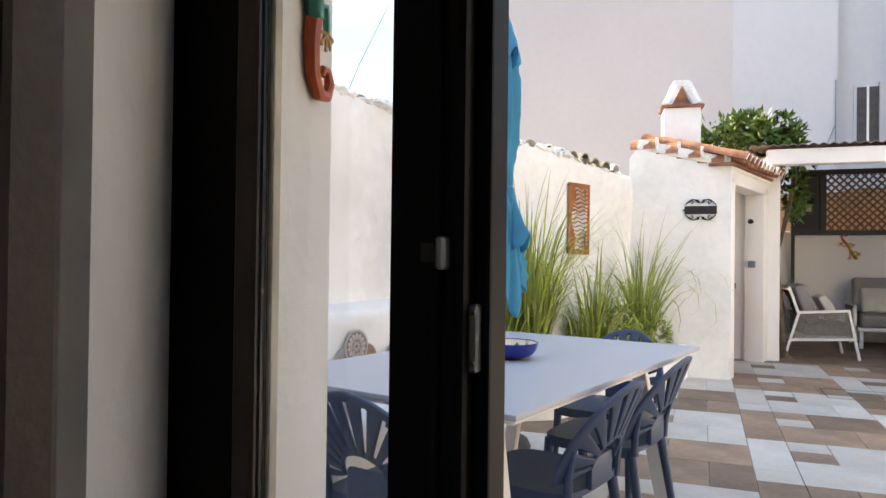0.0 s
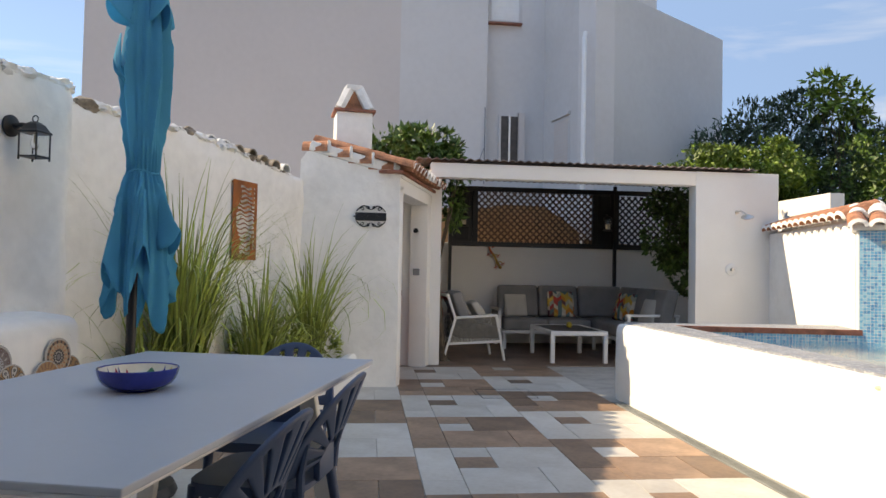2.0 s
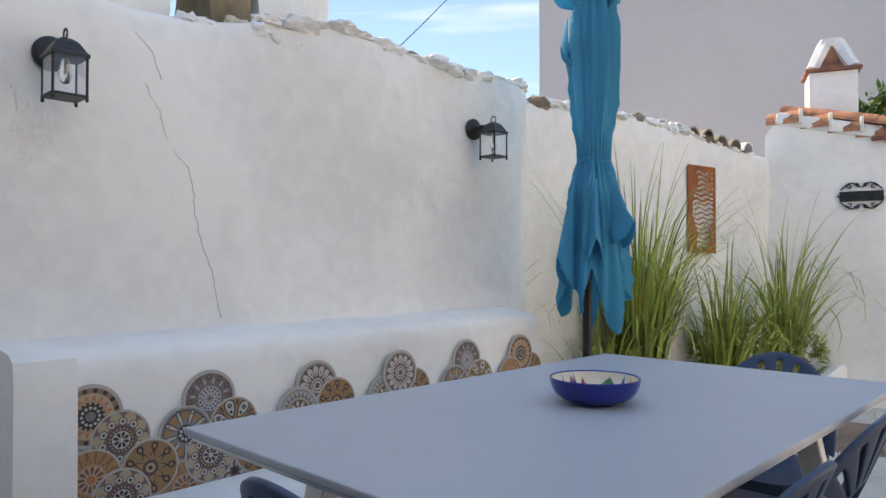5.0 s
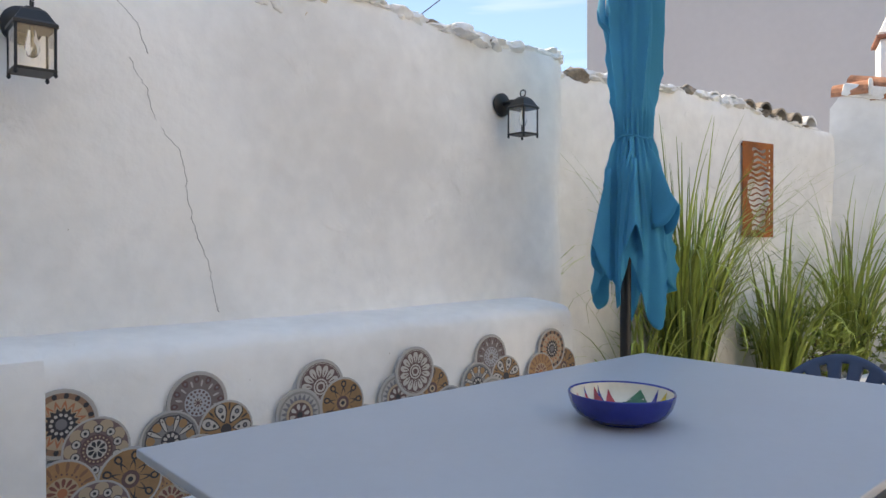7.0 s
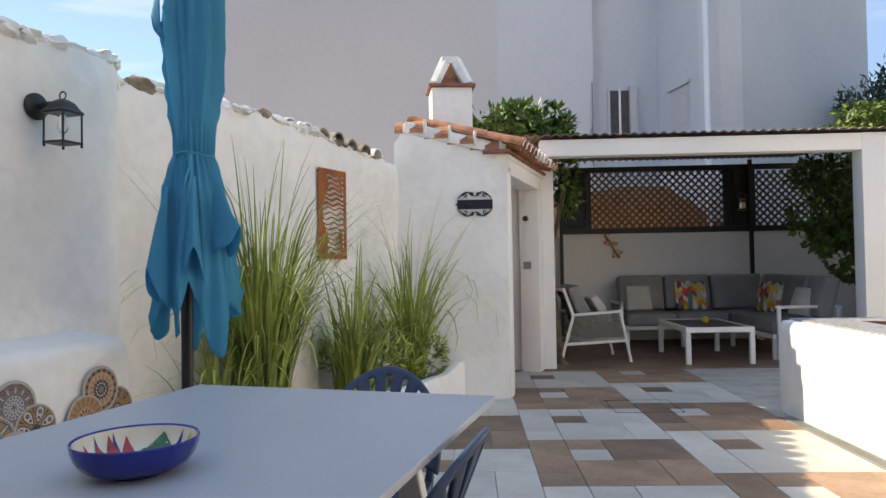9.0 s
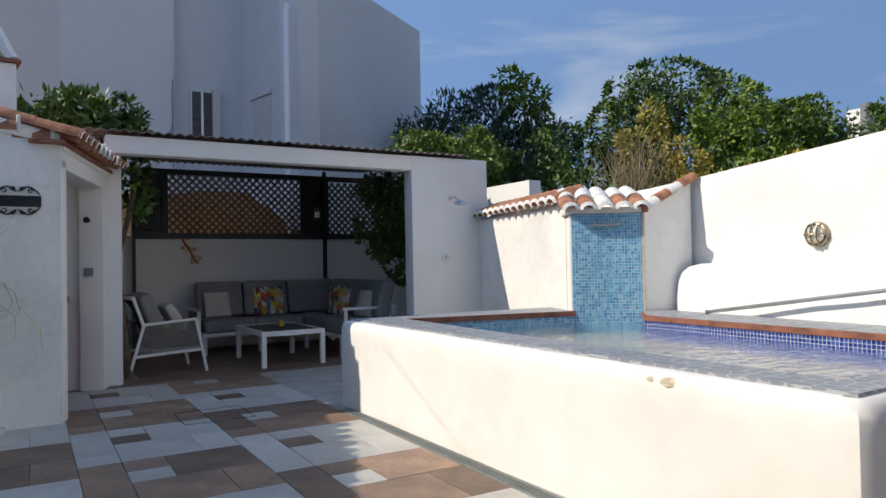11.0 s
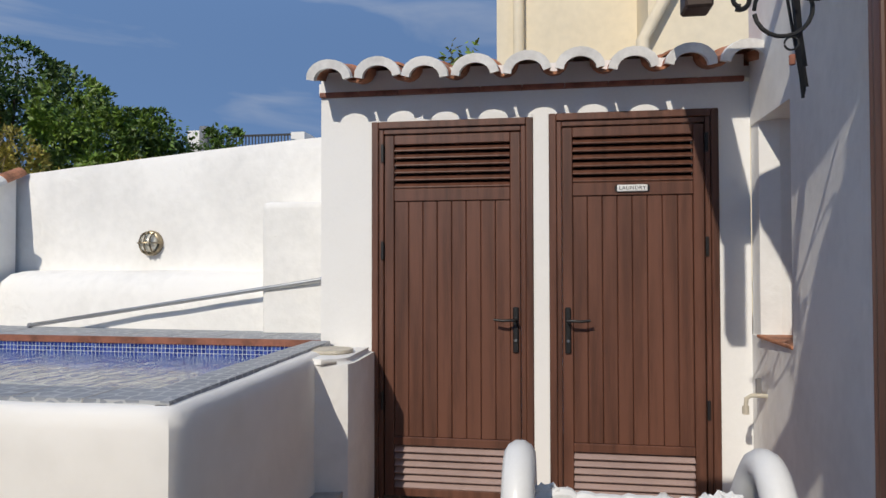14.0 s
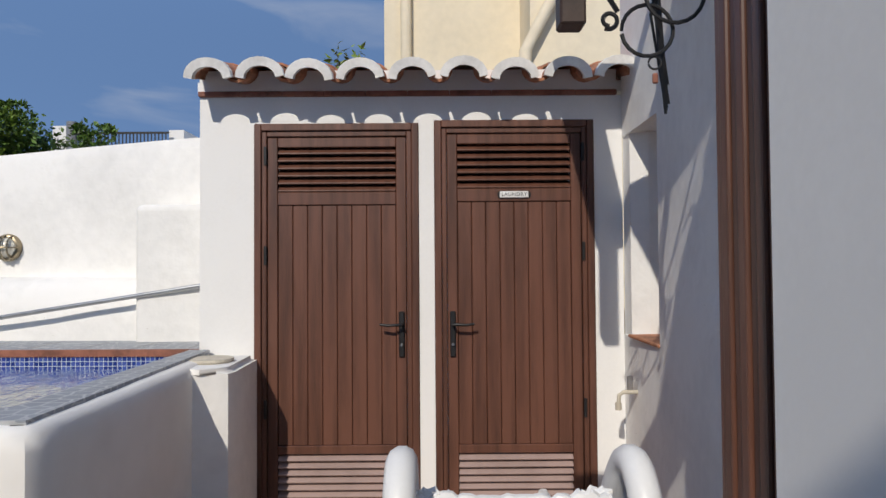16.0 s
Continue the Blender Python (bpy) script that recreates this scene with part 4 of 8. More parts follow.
def lattice(bm, x0, x1, z0, z1, y, step=0.078, w=0.030, th=0.008):
    """Two layers of diagonal laths, trimmed to the opening."""
    for s, yy in ((1, y), (-1, y + th)):
        c = -(z1 - z0) if s > 0 else 0.0
        span = (x1 - x0) + (z1 - z0)
        n = int(span / (step * 1.414)) + 1
        for i in range(n + 1):
            b = x0 + (i * step * 1.414) - (0 if s < 0 else (z1 - z0))
            pts = []
            za, zb_ = z0, z1
            xa, xb = (b, b + (z1 - z0)) if s > 0 else (b, b - (z1 - z0))
            if s > 0:
                if xa < x0:
                    za += x0 - xa
                    xa = x0
                if xb > x1:
                    zb_ -= xb - x1
                    xb = x1
            else:
                if xa > x1:
                    za += xa - x1
                    xa = x1
                if xb < x0:
                    zb_ -= x0 - xb
                    xb = x0
            if zb_ - za < 0.03:
                continue
            l = math.hypot(xb - xa, zb_ - za)
            box(bm, 0, l, 0, th, -w / 2, w / 2, m=pose(xa, yy, za, 0, -math.degrees(math.atan2(zb_ - za, xb - xa)), 0))
    return bm


tagged(part("lattice", lattice(bmesh.new(), 1.68, 3.66, 1.68, 2.52, Y), M_LATT, screen, "brown wooden lattice"), kind="stuff")
tagged(part("lattice", lattice(bmesh.new(), 4.10, 5.6, 1.68, 2.50, Y), M_DARKWOOD, screen, "dark wooden lattice"), kind="stuff")
for x0, x1, z0, z1 in ((1.20, 5.7, 2.52, 2.60), (1.20, 5.7, 1.60, 1.68), (1.20, 1.27, 1.68, 2.52), (1.60, 1.69, 1.68, 2.52), (3.65, 3.74, 1.68, 2.52), (4.02, 4.12, 1.68, 2.52), (5.6, 5.7, 1.68, 2.52)):
    part("rail", bx(x0, x1, Y - 0.02, Y + 0.045, z0, z1, bevel=0.005), M_BLACK, screen)
for x0, x1 in ((1.27, 1.60), (3.74, 4.02)):
    part("panel", bx(x0, x1, Y + 0.005, Y + 0.03, 1.68, 2.52), M_BLACK, screen)
    for za, zb_ in ((1.72, 1.95), (2.28, 2.50)):
        part("panel_moulding", bx(x0 + 0.05, x1 - 0.05, Y - 0.012, Y + 0.006, za, zb_, bevel=0.01), M_BLACK, screen)
for x in (1.20, 4.00):
    part("post", bx(x, x + 0.05, Y - 0.09, Y - 0.04, 0, 2.66), M_BLACK, screen)
# ochre wall of the neighbour that shows through the lattice
bm = bmesh.new()
prism(bm, [(0.8, 0), (4.6, 0), (4.6, 1.72), (3.7, 1.80), (3.45, 2.02), (3.15, 2.22), (2.9, 2.38), (2.2, 2.40), (1.8, 2.33), (0.8, 2.30)], 0, 0.2)
bmesh.ops.transform(bm, matrix=pose(0.15, 13.2, 0, 90, 0, 0), verts=bm.verts)
structure(link("neighbour_wall", bm, M_BACKDROP), "rough ochre wall of the neighbouring plot", "wall")

# ---- pool ----
ZP = 0.70
pool = thing("pool", pose(0, 0, 0), "raised whitewashed plunge pool with patterned grey coping tiles", "pool")
OUT = [(4.10, 2.835), (2.40, 2.82), (2.345, 2.85), (2.325, 2.92), (2.27, 7.10), (2.29, 7.17), (2.345, 7.21), (4.3, 7.08)]
part("wall", sweep(OUT, [(0.0, -0.05), (0.0, 0.15), (0.0, 0.35), (0.0, 0.55), (0.0, 0.63), (0.01, 0.675), (0.03, 0.698), (0.06, 0.703), (0.22, 0.703), (0.22, -0.05)], 0.12, 0.006, 3, seed=11), M_POOLWALL, pool, smooth=True)


def strip(a, b, c, d, z0, z1):
    return prism(bmesh.new(), [a, b, c, d], z0, z1)


cop = [((2.40, 2.88), (2.61, 3.06), (2.72, 6.78), (2.36, 7.14)), ((2.40, 2.88), (4.28, 2.93), (4.28, 3.045), (2.61, 3.06)), ((2.36, 7.14), (2.72, 6.78), (4.30, 6.47), (4.50, 7.06))]
for q in cop:
    part("coping", strip(*q, 0.66, ZP + 0.018), M_COPING, pool, "grey patterned coping tiles")
part("coping", prism(bmesh.new(), [(4.355, 3.0), (4.84, 3.0), (5.10, 6.0), (5.0, 6.2), (4.72, 6.02), (4.425, 5.70)], 0.60, ZP + 0.012), M_COPING, pool, "grey patterned coping tiles")
part("coping_edge", strip((4.33, 3.0), (4.354, 3.0), (4.424, 5.70), (4.40, 5.71), 0.672, ZP + 0.014), M_TERRA_EDGE, pool, "terracotta coping edge")
part("coping_edge", strip((4.40, 5.71), (4.424, 5.70), (4.72, 6.02), (4.70, 6.03), 0.672, ZP + 0.0145), M_TERRA_EDGE, pool, "terracotta coping edge")
part("coping_edge", strip((2.72, 6.75), (4.30, 6.44), (4.30, 6.475), (2.72, 6.785), 0.672, ZP + 0.021), M_TERRA_EDGE, pool, "terracotta coping edge")
for i in range(8):
    y = 3.1 + i * 0.33
    part("joint", strip((4.36 + (y - 3) * 0.026, y), (4.80, y), (4.80, y + 0.005), (4.36 + (y - 3) * 0.026, y + 0.005), 0.7, ZP + 0.0135), M_GROUT, pool)
for i in range(14):
    y = 3.2 + i * 0.28
    k = (y - 3.06) / 3.72
    part("joint", strip((2.395, y), (2.61 + 0.09 * k, y), (2.61 + 0.09 * k, y + 0.006), (2.395, y + 0.006), 0.7, ZP + 0.0195), M_GROUT, pool)
for a, b, mt in (((4.34, 3.0), (4.41, 5.71), M_MOSAIC2), ((4.41, 5.71), (4.71, 6.03), M_MOSAIC2), ((2.60, 3.06), (4.34, 3.0), M_MOSAIC2), ((2.72, 6.78), (4.30, 6.47), M_MOSAIC), ((2.605, 3.06), (2.715, 6.78), M_MOSAIC)):
    d = Vector((b[0] - a[0], b[1] - a[1])).normalized() * 0
    nn = Vector((b[1] - a[1], -(b[0] - a[0]))).normalized() * 0.02
    ob = part("lining", prism(bmesh.new(), [a, b, (b[0] + nn.x, b[1] + nn.y), (a[0] + nn.x, a[1] + nn.y)], -0.4, 0.671), mt, pool, "glazed mosaic lining")
    uvbox(ob)
part("basin", prism(bmesh.new(), [(2.6, 3.0), (4.4, 2.98), (4.45, 5.7), (4.9, 6.2), (4.4, 6.7), (2.65, 6.9)], -0.45, -0.4), M_POOLFLOOR, pool)
bm = bmesh.new()
bm.faces.new([bm.verts.new((x, y, 0.60)) for x, y in ((2.60, 3.05), (4.345, 2.99), (4.415, 5.71), (4.80, 6.10), (4.30, 6.50), (2.71, 6.79))])
water = link("water", bm, M_WATER)
water.visible_shadow = False
structure(water, "clear rippled pool water", "water")

# waterfall column in the far corner
fall = thing("waterfall_column", pose(0, 0, 0), "blue mosaic waterfall column with a steel spout and tiled cap", "waterfall")
ca_, cb_ = Vector((4.28, 6.455)), Vector((4.79, 6.085))
fd = (cb_ - ca_).normalized()
fm = Matrix.Translation((ca_.x, ca_.y, 0)) @ Euler((0, 0, math.atan2(fd.y, fd.x))).to_matrix().to_4x4()
fl_ = (cb_ - ca_).length
uvbox(part("mosaic_panel", bx(0, fl_, -0.0, 0.03, -0.3, 1.61), M_MOSAIC, fall))
fall.children[0].matrix_local = fm
part("column", bx(-0.02, fl_ + 0.035, 0.031, 0.75, -0.3, 1.615, bevel=0.01, m=fm), M_PLASTER, fall)
bm = bmesh.new()
sa, sb = fm @ Vector((fl_ + 0.036, 0.03, 0)), Vector((5.36, 6.0, 0))
so = Vector((0.05, 0.30, 0))
lo_ = [bm.verts.new(q) for q in (sa, sb, sb + so, sa + so)]
hi_ = [bm.verts.new((q.x, q.y, z)) for q, z in ((sa, 1.62), (sb, 1.90), (sb + so, 1.90), (sa + so, 1.62))]
bm.faces.new(lo_)
bm.faces.new(hi_)
for q in range(4):
    bm.faces.new((lo_[q], lo_[(q + 1) % 4], hi_[(q + 1) % 4], hi_[q]))
part("side_wall", bm, M_PLASTER, fall)
for q in range(4):
    k_ = q / 4
    m = Matrix.Translation(sa.lerp(sb, k_) + Vector((0, 0, 1.64 + 0.28 * k_))) @ Euler((0, 0, math.atan2((sb - sa).y, (sb - sa).x) - math.pi / 2)).to_matrix().to_4x4() @ pose(0, 0, 0, 26, 0, 0)
    part("verge_tile", barrel(bmesh.new(), m, 0.20, 0.075, 0.068), M_TERRA if q % 2 else M_LIME, fall)
part("edge_strip", bx(fl_ + 0.002, fl_ + 0.03, -0.004, 0.03, -0.3, 1.61, bevel=0.003, m=fm), M_CAPSTONE, fall)
part("spout", bx(0.17, 0.43, -0.055, 0.03, 1.495, 1.518, bevel=0.003, m=fm), M_STEEL, fall, "brushed steel spout")
bm = bmesh.new()
rows = []
for j in range(13):
    z = 1.495 - 0.895 * j / 12
    rows.append([bm.verts.new(fm @ Vector((0.22 + 0.2 * i / 8 + (0.008 * j / 12) * math.sin(i * 2 + j), -0.05 - 0.03 * math.sqrt(j / 12) + 0.004 * math.sin(i * 1.7 + j * 0.9), z))) for i in range(9)])
for a, b in zip(rows, rows[1:]):
    for i in range(8):
        bm.faces.new((a[i], a[i + 1], b[i + 1], b[i]))
ws = part("water_sheet", bm, M_WATER, fall, "thin falling sheet of water", True)
ws.visible_shadow = False
rng = random.Random(8)
for i in range(5):
    u = -0.01 + i * fl_ / 4
    for j in range(2):
        m = fm @ pose(u, -0.10 + j * 0.36, 1.645 + j * 0.105, 17 + rng.uniform(-2, 2), 0, rng.uniform(-3, 3)) @ Matrix.Diagonal((1, 1, 0.85, 1))
        part("roof_tile", barrel(bmesh.new(), m, 0.42, 0.085, 0.072), M_TERRA if j == 0 and i != 2 else M_LIME, fall)
        if j == 0:
            bm = bmesh.new()
            vs = [bm.verts.new(m @ Vector((0.086 * math.cos(math.pi * q / 8), 0.0, 0.086 * math.sin(math.pi * q / 8)))) for q in range(9)]
            vi = [bm.verts.new(m @ Vector((0.05 * math.cos(math.pi * q / 8), -0.02, 0.05 * math.sin(math.pi * q / 8)))) for q in range(9)]
            for q in range(8):
                bm.faces.new((vs[q], vs[q + 1], vi[q + 1], vi[q]))
            part("tile_end", bm, M_LIME, fall, "limewashed tile end")
part("lime_bed", bx(-0.06, fl_ + 0.05, -0.03, 0.60, 1.6155, 1.668, bevel=0.01, m=fm, seg=2), M_LIME, fall, smooth=True)
part("lime_ridge", bx(-0.05, fl_ + 0.06, 0.58, 0.70, 1.78, 1.88, bevel=0.03, m=fm, seg=2), M_LIME, fall, smooth=True)
part("verge", bx(fl_ + 0.0, fl_ + 0.06, -0.05, 0.7, 1.595, 1.685, bevel=0.01, m=fm @ pose(0, 0, 0, 13, 0, 0) @ pose(0, 0.38, -0.02)), M_TERRA_EDGE, fall)

# tile-capped wall from the shower wall to the column
REC = [(4.94, 8.97), (4.70, 7.85), (4.46, 6.75)]
structure(link("wall_recess", sweep(REC, [(0.0, 0.0), (0.0, 0.5), (0.0, 1.0), (0.0, 1.5), (0.0, 1.72), (-0.25, 1.80), (-0.25, 0.0)], 0.15, 0.008, 2, seed=13), M_PLASTER, smooth=True), "white garden wall beside the pool", "wall")
cape = thing("wall_coping", pose(0, 0, 0), "half-round clay tiles with limewashed ends along the garden wall", "tile coping")
pts = resample([(4.93, 8.85), (4.70, 7.85), (4.48, 6.85)], 0.17)
for p in pts:
    m = Matrix.Translation((p.x, p.y, 1.75)) @ pose(0, 0, 0, 0, 0, -90) @ pose(0, -0.10, 0, 20, 0, 0)
    part("roof_tile", barrel(bmesh.new(), m, 0.40, 0.082, 0.07), M_TERRA, cape)
    bm = bmesh.new()
    vs = [bm.verts.new(m @ Vector((0.083 * math.cos(math.pi * q / 8), 0.0, 0.083 * math.sin(math.pi * q / 8)))) for q in range(9)]
    vi = [bm.verts.new(m @ Vector((0.05 * math.cos(math.pi * q / 8), -0.02, 0.05 * math.sin(math.pi * q / 8)))) for q in range(9)]
    for q in range(8):
        bm.faces.new((vs[q], vs[q + 1], vi[q + 1], vi[q]))
    part("tile_end", bm, M_LIME, cape, "limewashed tile end")
structure(link("wall_recess_lime", sweep([(5.16, 8.9), (4.93, 7.85), (4.72, 6.9)], [(-0.02, 1.75), (-0.02, 1.90), (0.08, 1.91), (0.08, 1.75)], 0.15, 0.008, 3, seed=14), M_LIME, smooth=True), "limewash ridge of the coping", "trim")

# high wall behind the pool, thicker at its foot
RW = [(5.44, 7.3), (5.40, 5.95), (5.24, 4.6), (5.06, 2.5)]
structure(link("wall_right", sweep(RW, [(-0.22, 0.0), (0.0, 0.0), (0.0, 1.0), (0.0, 1.4), (0.0, 1.78), (-0.03, 1.86), (-0.22, 1.87)], 0.14, 0.008, 1.5, seed=15, top=lambda s: 1.0 + 0.036 * s), M_PLASTER, smooth=True), "whitewashed wall rising towards the pool hut", "wall")
structure(link("wall_foot", sweep([(5.16, 6.02), (5.08, 5.93), (5.04, 5.78), (4.94, 4.67), (4.84, 2.9)], [(-0.40, 0.5), (0.0, 0.5), (0.0, 0.82), (-0.015, 0.96), (-0.05, 1.05), (-0.12, 1.11), (-0.22, 1.135), (-0.40, 1.145)], 0.12, 0.012, 2, seed=16), M_PLASTER, smooth=True), "thickened whitewashed foot of the wall", "wall")
structure(link("wall_pier", bx(4.80, 5.14, 2.9, 3.60, 0.5, 1.62, bevel=0.05, seg=3), M_PLASTER, smooth=True), "rounded whitewashed pier against the wall", "wall")

# ---- house with the door that the walk starts at ----
def house_wall(name, pts, z0, z1, label, m=None):
    return structure(link(name, prism(bmesh.new(), pts, z0, z1), m or M_PLASTER2), label, "wall")


house_wall("wall_house_west", [(-2.95, 0.45), (-0.485, 0.49), (-0.472, 0.505), (-0.578, 0.703), (-0.66, 0.703), (-0.66, 0.815), (-0.527, 0.82), (-0.533, 0.90), (-0.542, 0.968), (-0.556, 0.982), (-2.78, 1.02)], -0.3, 2.62, "white plastered house wall beside the door", M_PLASTER)
house_wall("wall_house_east", [(0.36, 0.45), (1.40, 0.45), (1.40, 1.03), (1.13, 1.075), (1.09, 1.155), (0.35, 1.16)], -0.3, 2.62, "white plastered house wall in shade")
house_wall("lintel_house", [(-0.65, 0.46), (0.36, 0.46), (0.35, 1.158), (-0.643, 1.158)], 2.14, 2.62, "white lintel over the house door")
# unseen back wall in four pieces round an opening added to light the jamb
for nm, x0, x1, z0, z1 in (("wall_room_back", -2.95, 0.5, -0.01, 2.6), ("wall_room_back_east", 1.3, 2.6, -0.01, 2.6), ("wall_room_back_low", 0.5, 1.3, -0.01, 1.0), ("wall_room_back_high", 0.5, 1.3, 2.0, 2.6)):
    house_wall(nm, [(x0, -3.2), (x1, -3.2), (x1, -3.0), (x0, -3.0)], z0, z1, "plain back wall of the dim room")
house_wall("wall_room_west", [(-3.1, -3.0), (-2.95, -3.0), (-2.95, 0.45), (-3.1, 0.45)], -0.01, 2.6, "plain side wall of the dim room")
house_wall("wall_room_east", [(2.6, -3.0), (2.75, -3.0), (2.75, 0.45), (2.6, 0.45)], -0.01, 2.6, "plain side wall of the dim room")
house_wall("wall_room_front", [(1.40, 0.3), (2.6, 0.3), (2.6, 0.5), (1.40, 0.5)], -0.01, 2.6, "plain front wall of the dim room")
structure(link("floor_room", bx(-3.0, 2.7, -3.1, 0.62, -0.3, 0.0), M_TILE_B), "brown tiled floor of the dim room", "floor")
structure(link("ceiling", bx(-3.1, 2.75, -3.2, 1.0, 2.62, 2.72), M_PLASTER2), "white ceiling of the room", "ceiling")
# unseen roof edge, its outline cut to keep sun off the near wall
structure(link("eave", prism(bmesh.new(), [(-2.9, 0.9), (1.2, 0.9), (1.2, 1.165), (0.66, 1.45), (0.66, 1.95), (0.1, 1.95), (0.1, 1.165), (-2.9, 1.165)], 2.625, 2.68), M_PLASTER2), "unseen white roof edge added to shade the house wall", "roof")
# added out of view: a slab on two rafters that casts the door's shadow
structure(link("eave_east", prism(bmesh.new(), [(2.50, 1.02), (3.62, 0.85), (3.62, 1.08), (2.50, 1.22)], 2.63, 2.70), M_PLASTER2), "unseen white slab added to shade the laundry door corner", "roof")
for i, x in enumerate((2.56, 3.58)):
    structure(link("eave_rafter", bx(x - 0.03, x + 0.03, 0.30, 0.98, 2.56, 2.629, bevel=0.004), M_DARKWOOD), "dark rafter added to carry the unseen shading slab", "rafter")
# slanting wall with the sunlit niche
house_wall("wall_niche_west", [(1.40, 0.52), (1.40, 1.00), (2.3, 0.70), (2.45, 0.655), (2.62, 0.615), (3.1, 0.56), (3.58, 0.52), (3.58, 0.1), (2.0, 0.1)], -0.3, 3.2, "whitewashed slanting house wall", M_PLASTER)
house_wall("wall_niche_low", [(3.58, 0.1), (3.58, 0.52), (4.31, 0.50), (4.31, 0.1)], -0.3, 0.79, "whitewashed wall below the niche", M_PLASTER)
house_wall("wall_niche_high", [(3.58, 0.1), (3.58, 0.50), (4.31, 0.50), (4.31, 0.1)], 1.95, 3.2, "whitewashed wall above the niche", M_PLASTER)
house_wall("wall_niche_back", [(3.58, -0.1), (3.58, 0.24), (4.31, 0.24), (4.31, -0.1)], 0.78, 1.96, "back of the whitewashed niche", M_PLASTER)
house_wall("wall_niche_end", [(4.12, -0.1), (4.12, 0.40), (4.18, 0.49), (4.308, 0.495), (4.308, -0.1)], 0.78, 1.96, "rounded reveal of the niche", M_PLASTER)
structure(link("sill", bx(3.575, 4.118, 0.24, 0.53, 0.79, 0.806, bevel=0.004), M_TERRA), "terracotta sill of the niche", "sill")

door = thing("patio_door", pose(0, 0, 0), "narrow black-framed glazed leaf of the patio door", "door")
part("jamb", bx(-0.60, -0.552, 0.712, 0.80, 0, 2.13, bevel=0.004), M_BLACKFRAME, door)
part("jamb_lip", bx(-0.60, -0.500, 0.706, 0.7115, 0, 2.13, bevel=0.002), M_BLACKFRAME, door)
part("jamb_trim", bx(-0.499, -0.474, 0.701, 0.7115, 0, 2.13, bevel=0.003), M_DARKWOOD, door, "dark brown grained trim")
part("seal", bx(-0.551, -0.527, 0.785, 0.80, 0, 2.13, bevel=0.004), M_BLACK, door)
part("outer_trim", bx(-0.535, -0.521, 0.8005, 0.819, 0, 2.13, bevel=0.002), M_CAPSTONE, door, "pale outer trim")
part("stile", bx(-0.360, -0.308, 0.768, 0.83, 0.02, 2.12, bevel=0.006, seg=2), M_BLACKFRAME, door)
part("stile_edge", bx(-0.308, -0.281, 0.775, 0.845, 0.02, 2.12, bevel=0.009, seg=2), M_BLACKFRAME, door)
part("stile_lip", bx(-0.281, -0.262, 0.80, 0.862, 0.02, 2.12, bevel=0.004, seg=2), M_BLACKFRAME, door)
part("rail", bx(-0.526, -0.361, 0.775, 0.825, 0.02, 0.12, bevel=0.004), M_BLACKFRAME, door)
part("rail", bx(-0.526, -0.361, 0.775, 0.825, 2.02, 2.12, bevel=0.004), M_BLACKFRAME, door)
pane = part("pane", bx(-0.526, -0.361, 0.798, 0.804, 0.12, 2.02), M_GLASS, door)
pane.visible_shadow = False
part("keeper", bx(-0.307, -0.297, 0.758, 0.778, 1.195, 1.228, bevel=0.003), M_STEEL, door, "small steel lock keeper")
part("keeper_base", bx(-0.322, -0.307, 0.760, 0.772, 1.202, 1.221), M_BLACK, door)
part("latch_plate", bx(-0.281, -0.271, 0.786, 0.802, 1.092, 1.160, bevel=0.002), M_STEEL, door, "steel latch plate")
for z in (1.100, 1.152):
    part("screw", lathe(bmesh.new(), [(0, 0.0), (0.004, 0.0), (0.003, 0.002), (0, 0.002)], 10), M_BRASS, door).matrix_local = pose(-0.276, 0.7855, z, 90, 0, 0)
part("head", bx(-0.655, 0.35, 0.72, 0.82, 2.13, 2.145), M_BLACKFRAME, door)
part("threshold", bx(-0.60, 0.35, 0.62, 1.0, -0.01, 0.006), M_BLACK, door)

leaf = thing("inner_door", pose(-0.405, 0.405, 0), "dark brown wooden door leaf folded back inside the room", "door")
part("stile", bx(-0.09, 0.0, -0.02, 0.02, 0.0, 2.1, bevel=0.006, seg=2), M_DARKWOOD, leaf)
part("panel", bx(-0.62, -0.091, -0.012, 0.012, 0.0, 2.1, bevel=0.003), M_DARKWOOD, leaf)

switch = thing("switch_box", pose(0.349, 1.135, 1.165), "grey surface-mounted double switch on the door reveal", "switch")
part("body", bx(-0.020, 0.0, -0.045, 0.015, -0.036, 0.036, bevel=0.004, seg=2), M_GREYPLASTIC, switch)
part("rocker", bx(-0.024, -0.0195, -0.042, -0.017, -0.028, 0.028, bevel=0.002), M_GREYPLASTIC, switch)
part("rocker", bx(-0.024, -0.0195, -0.014, 0.011, -0.028, 0.028, bevel=0.002), M_GREYPLASTIC, switch)


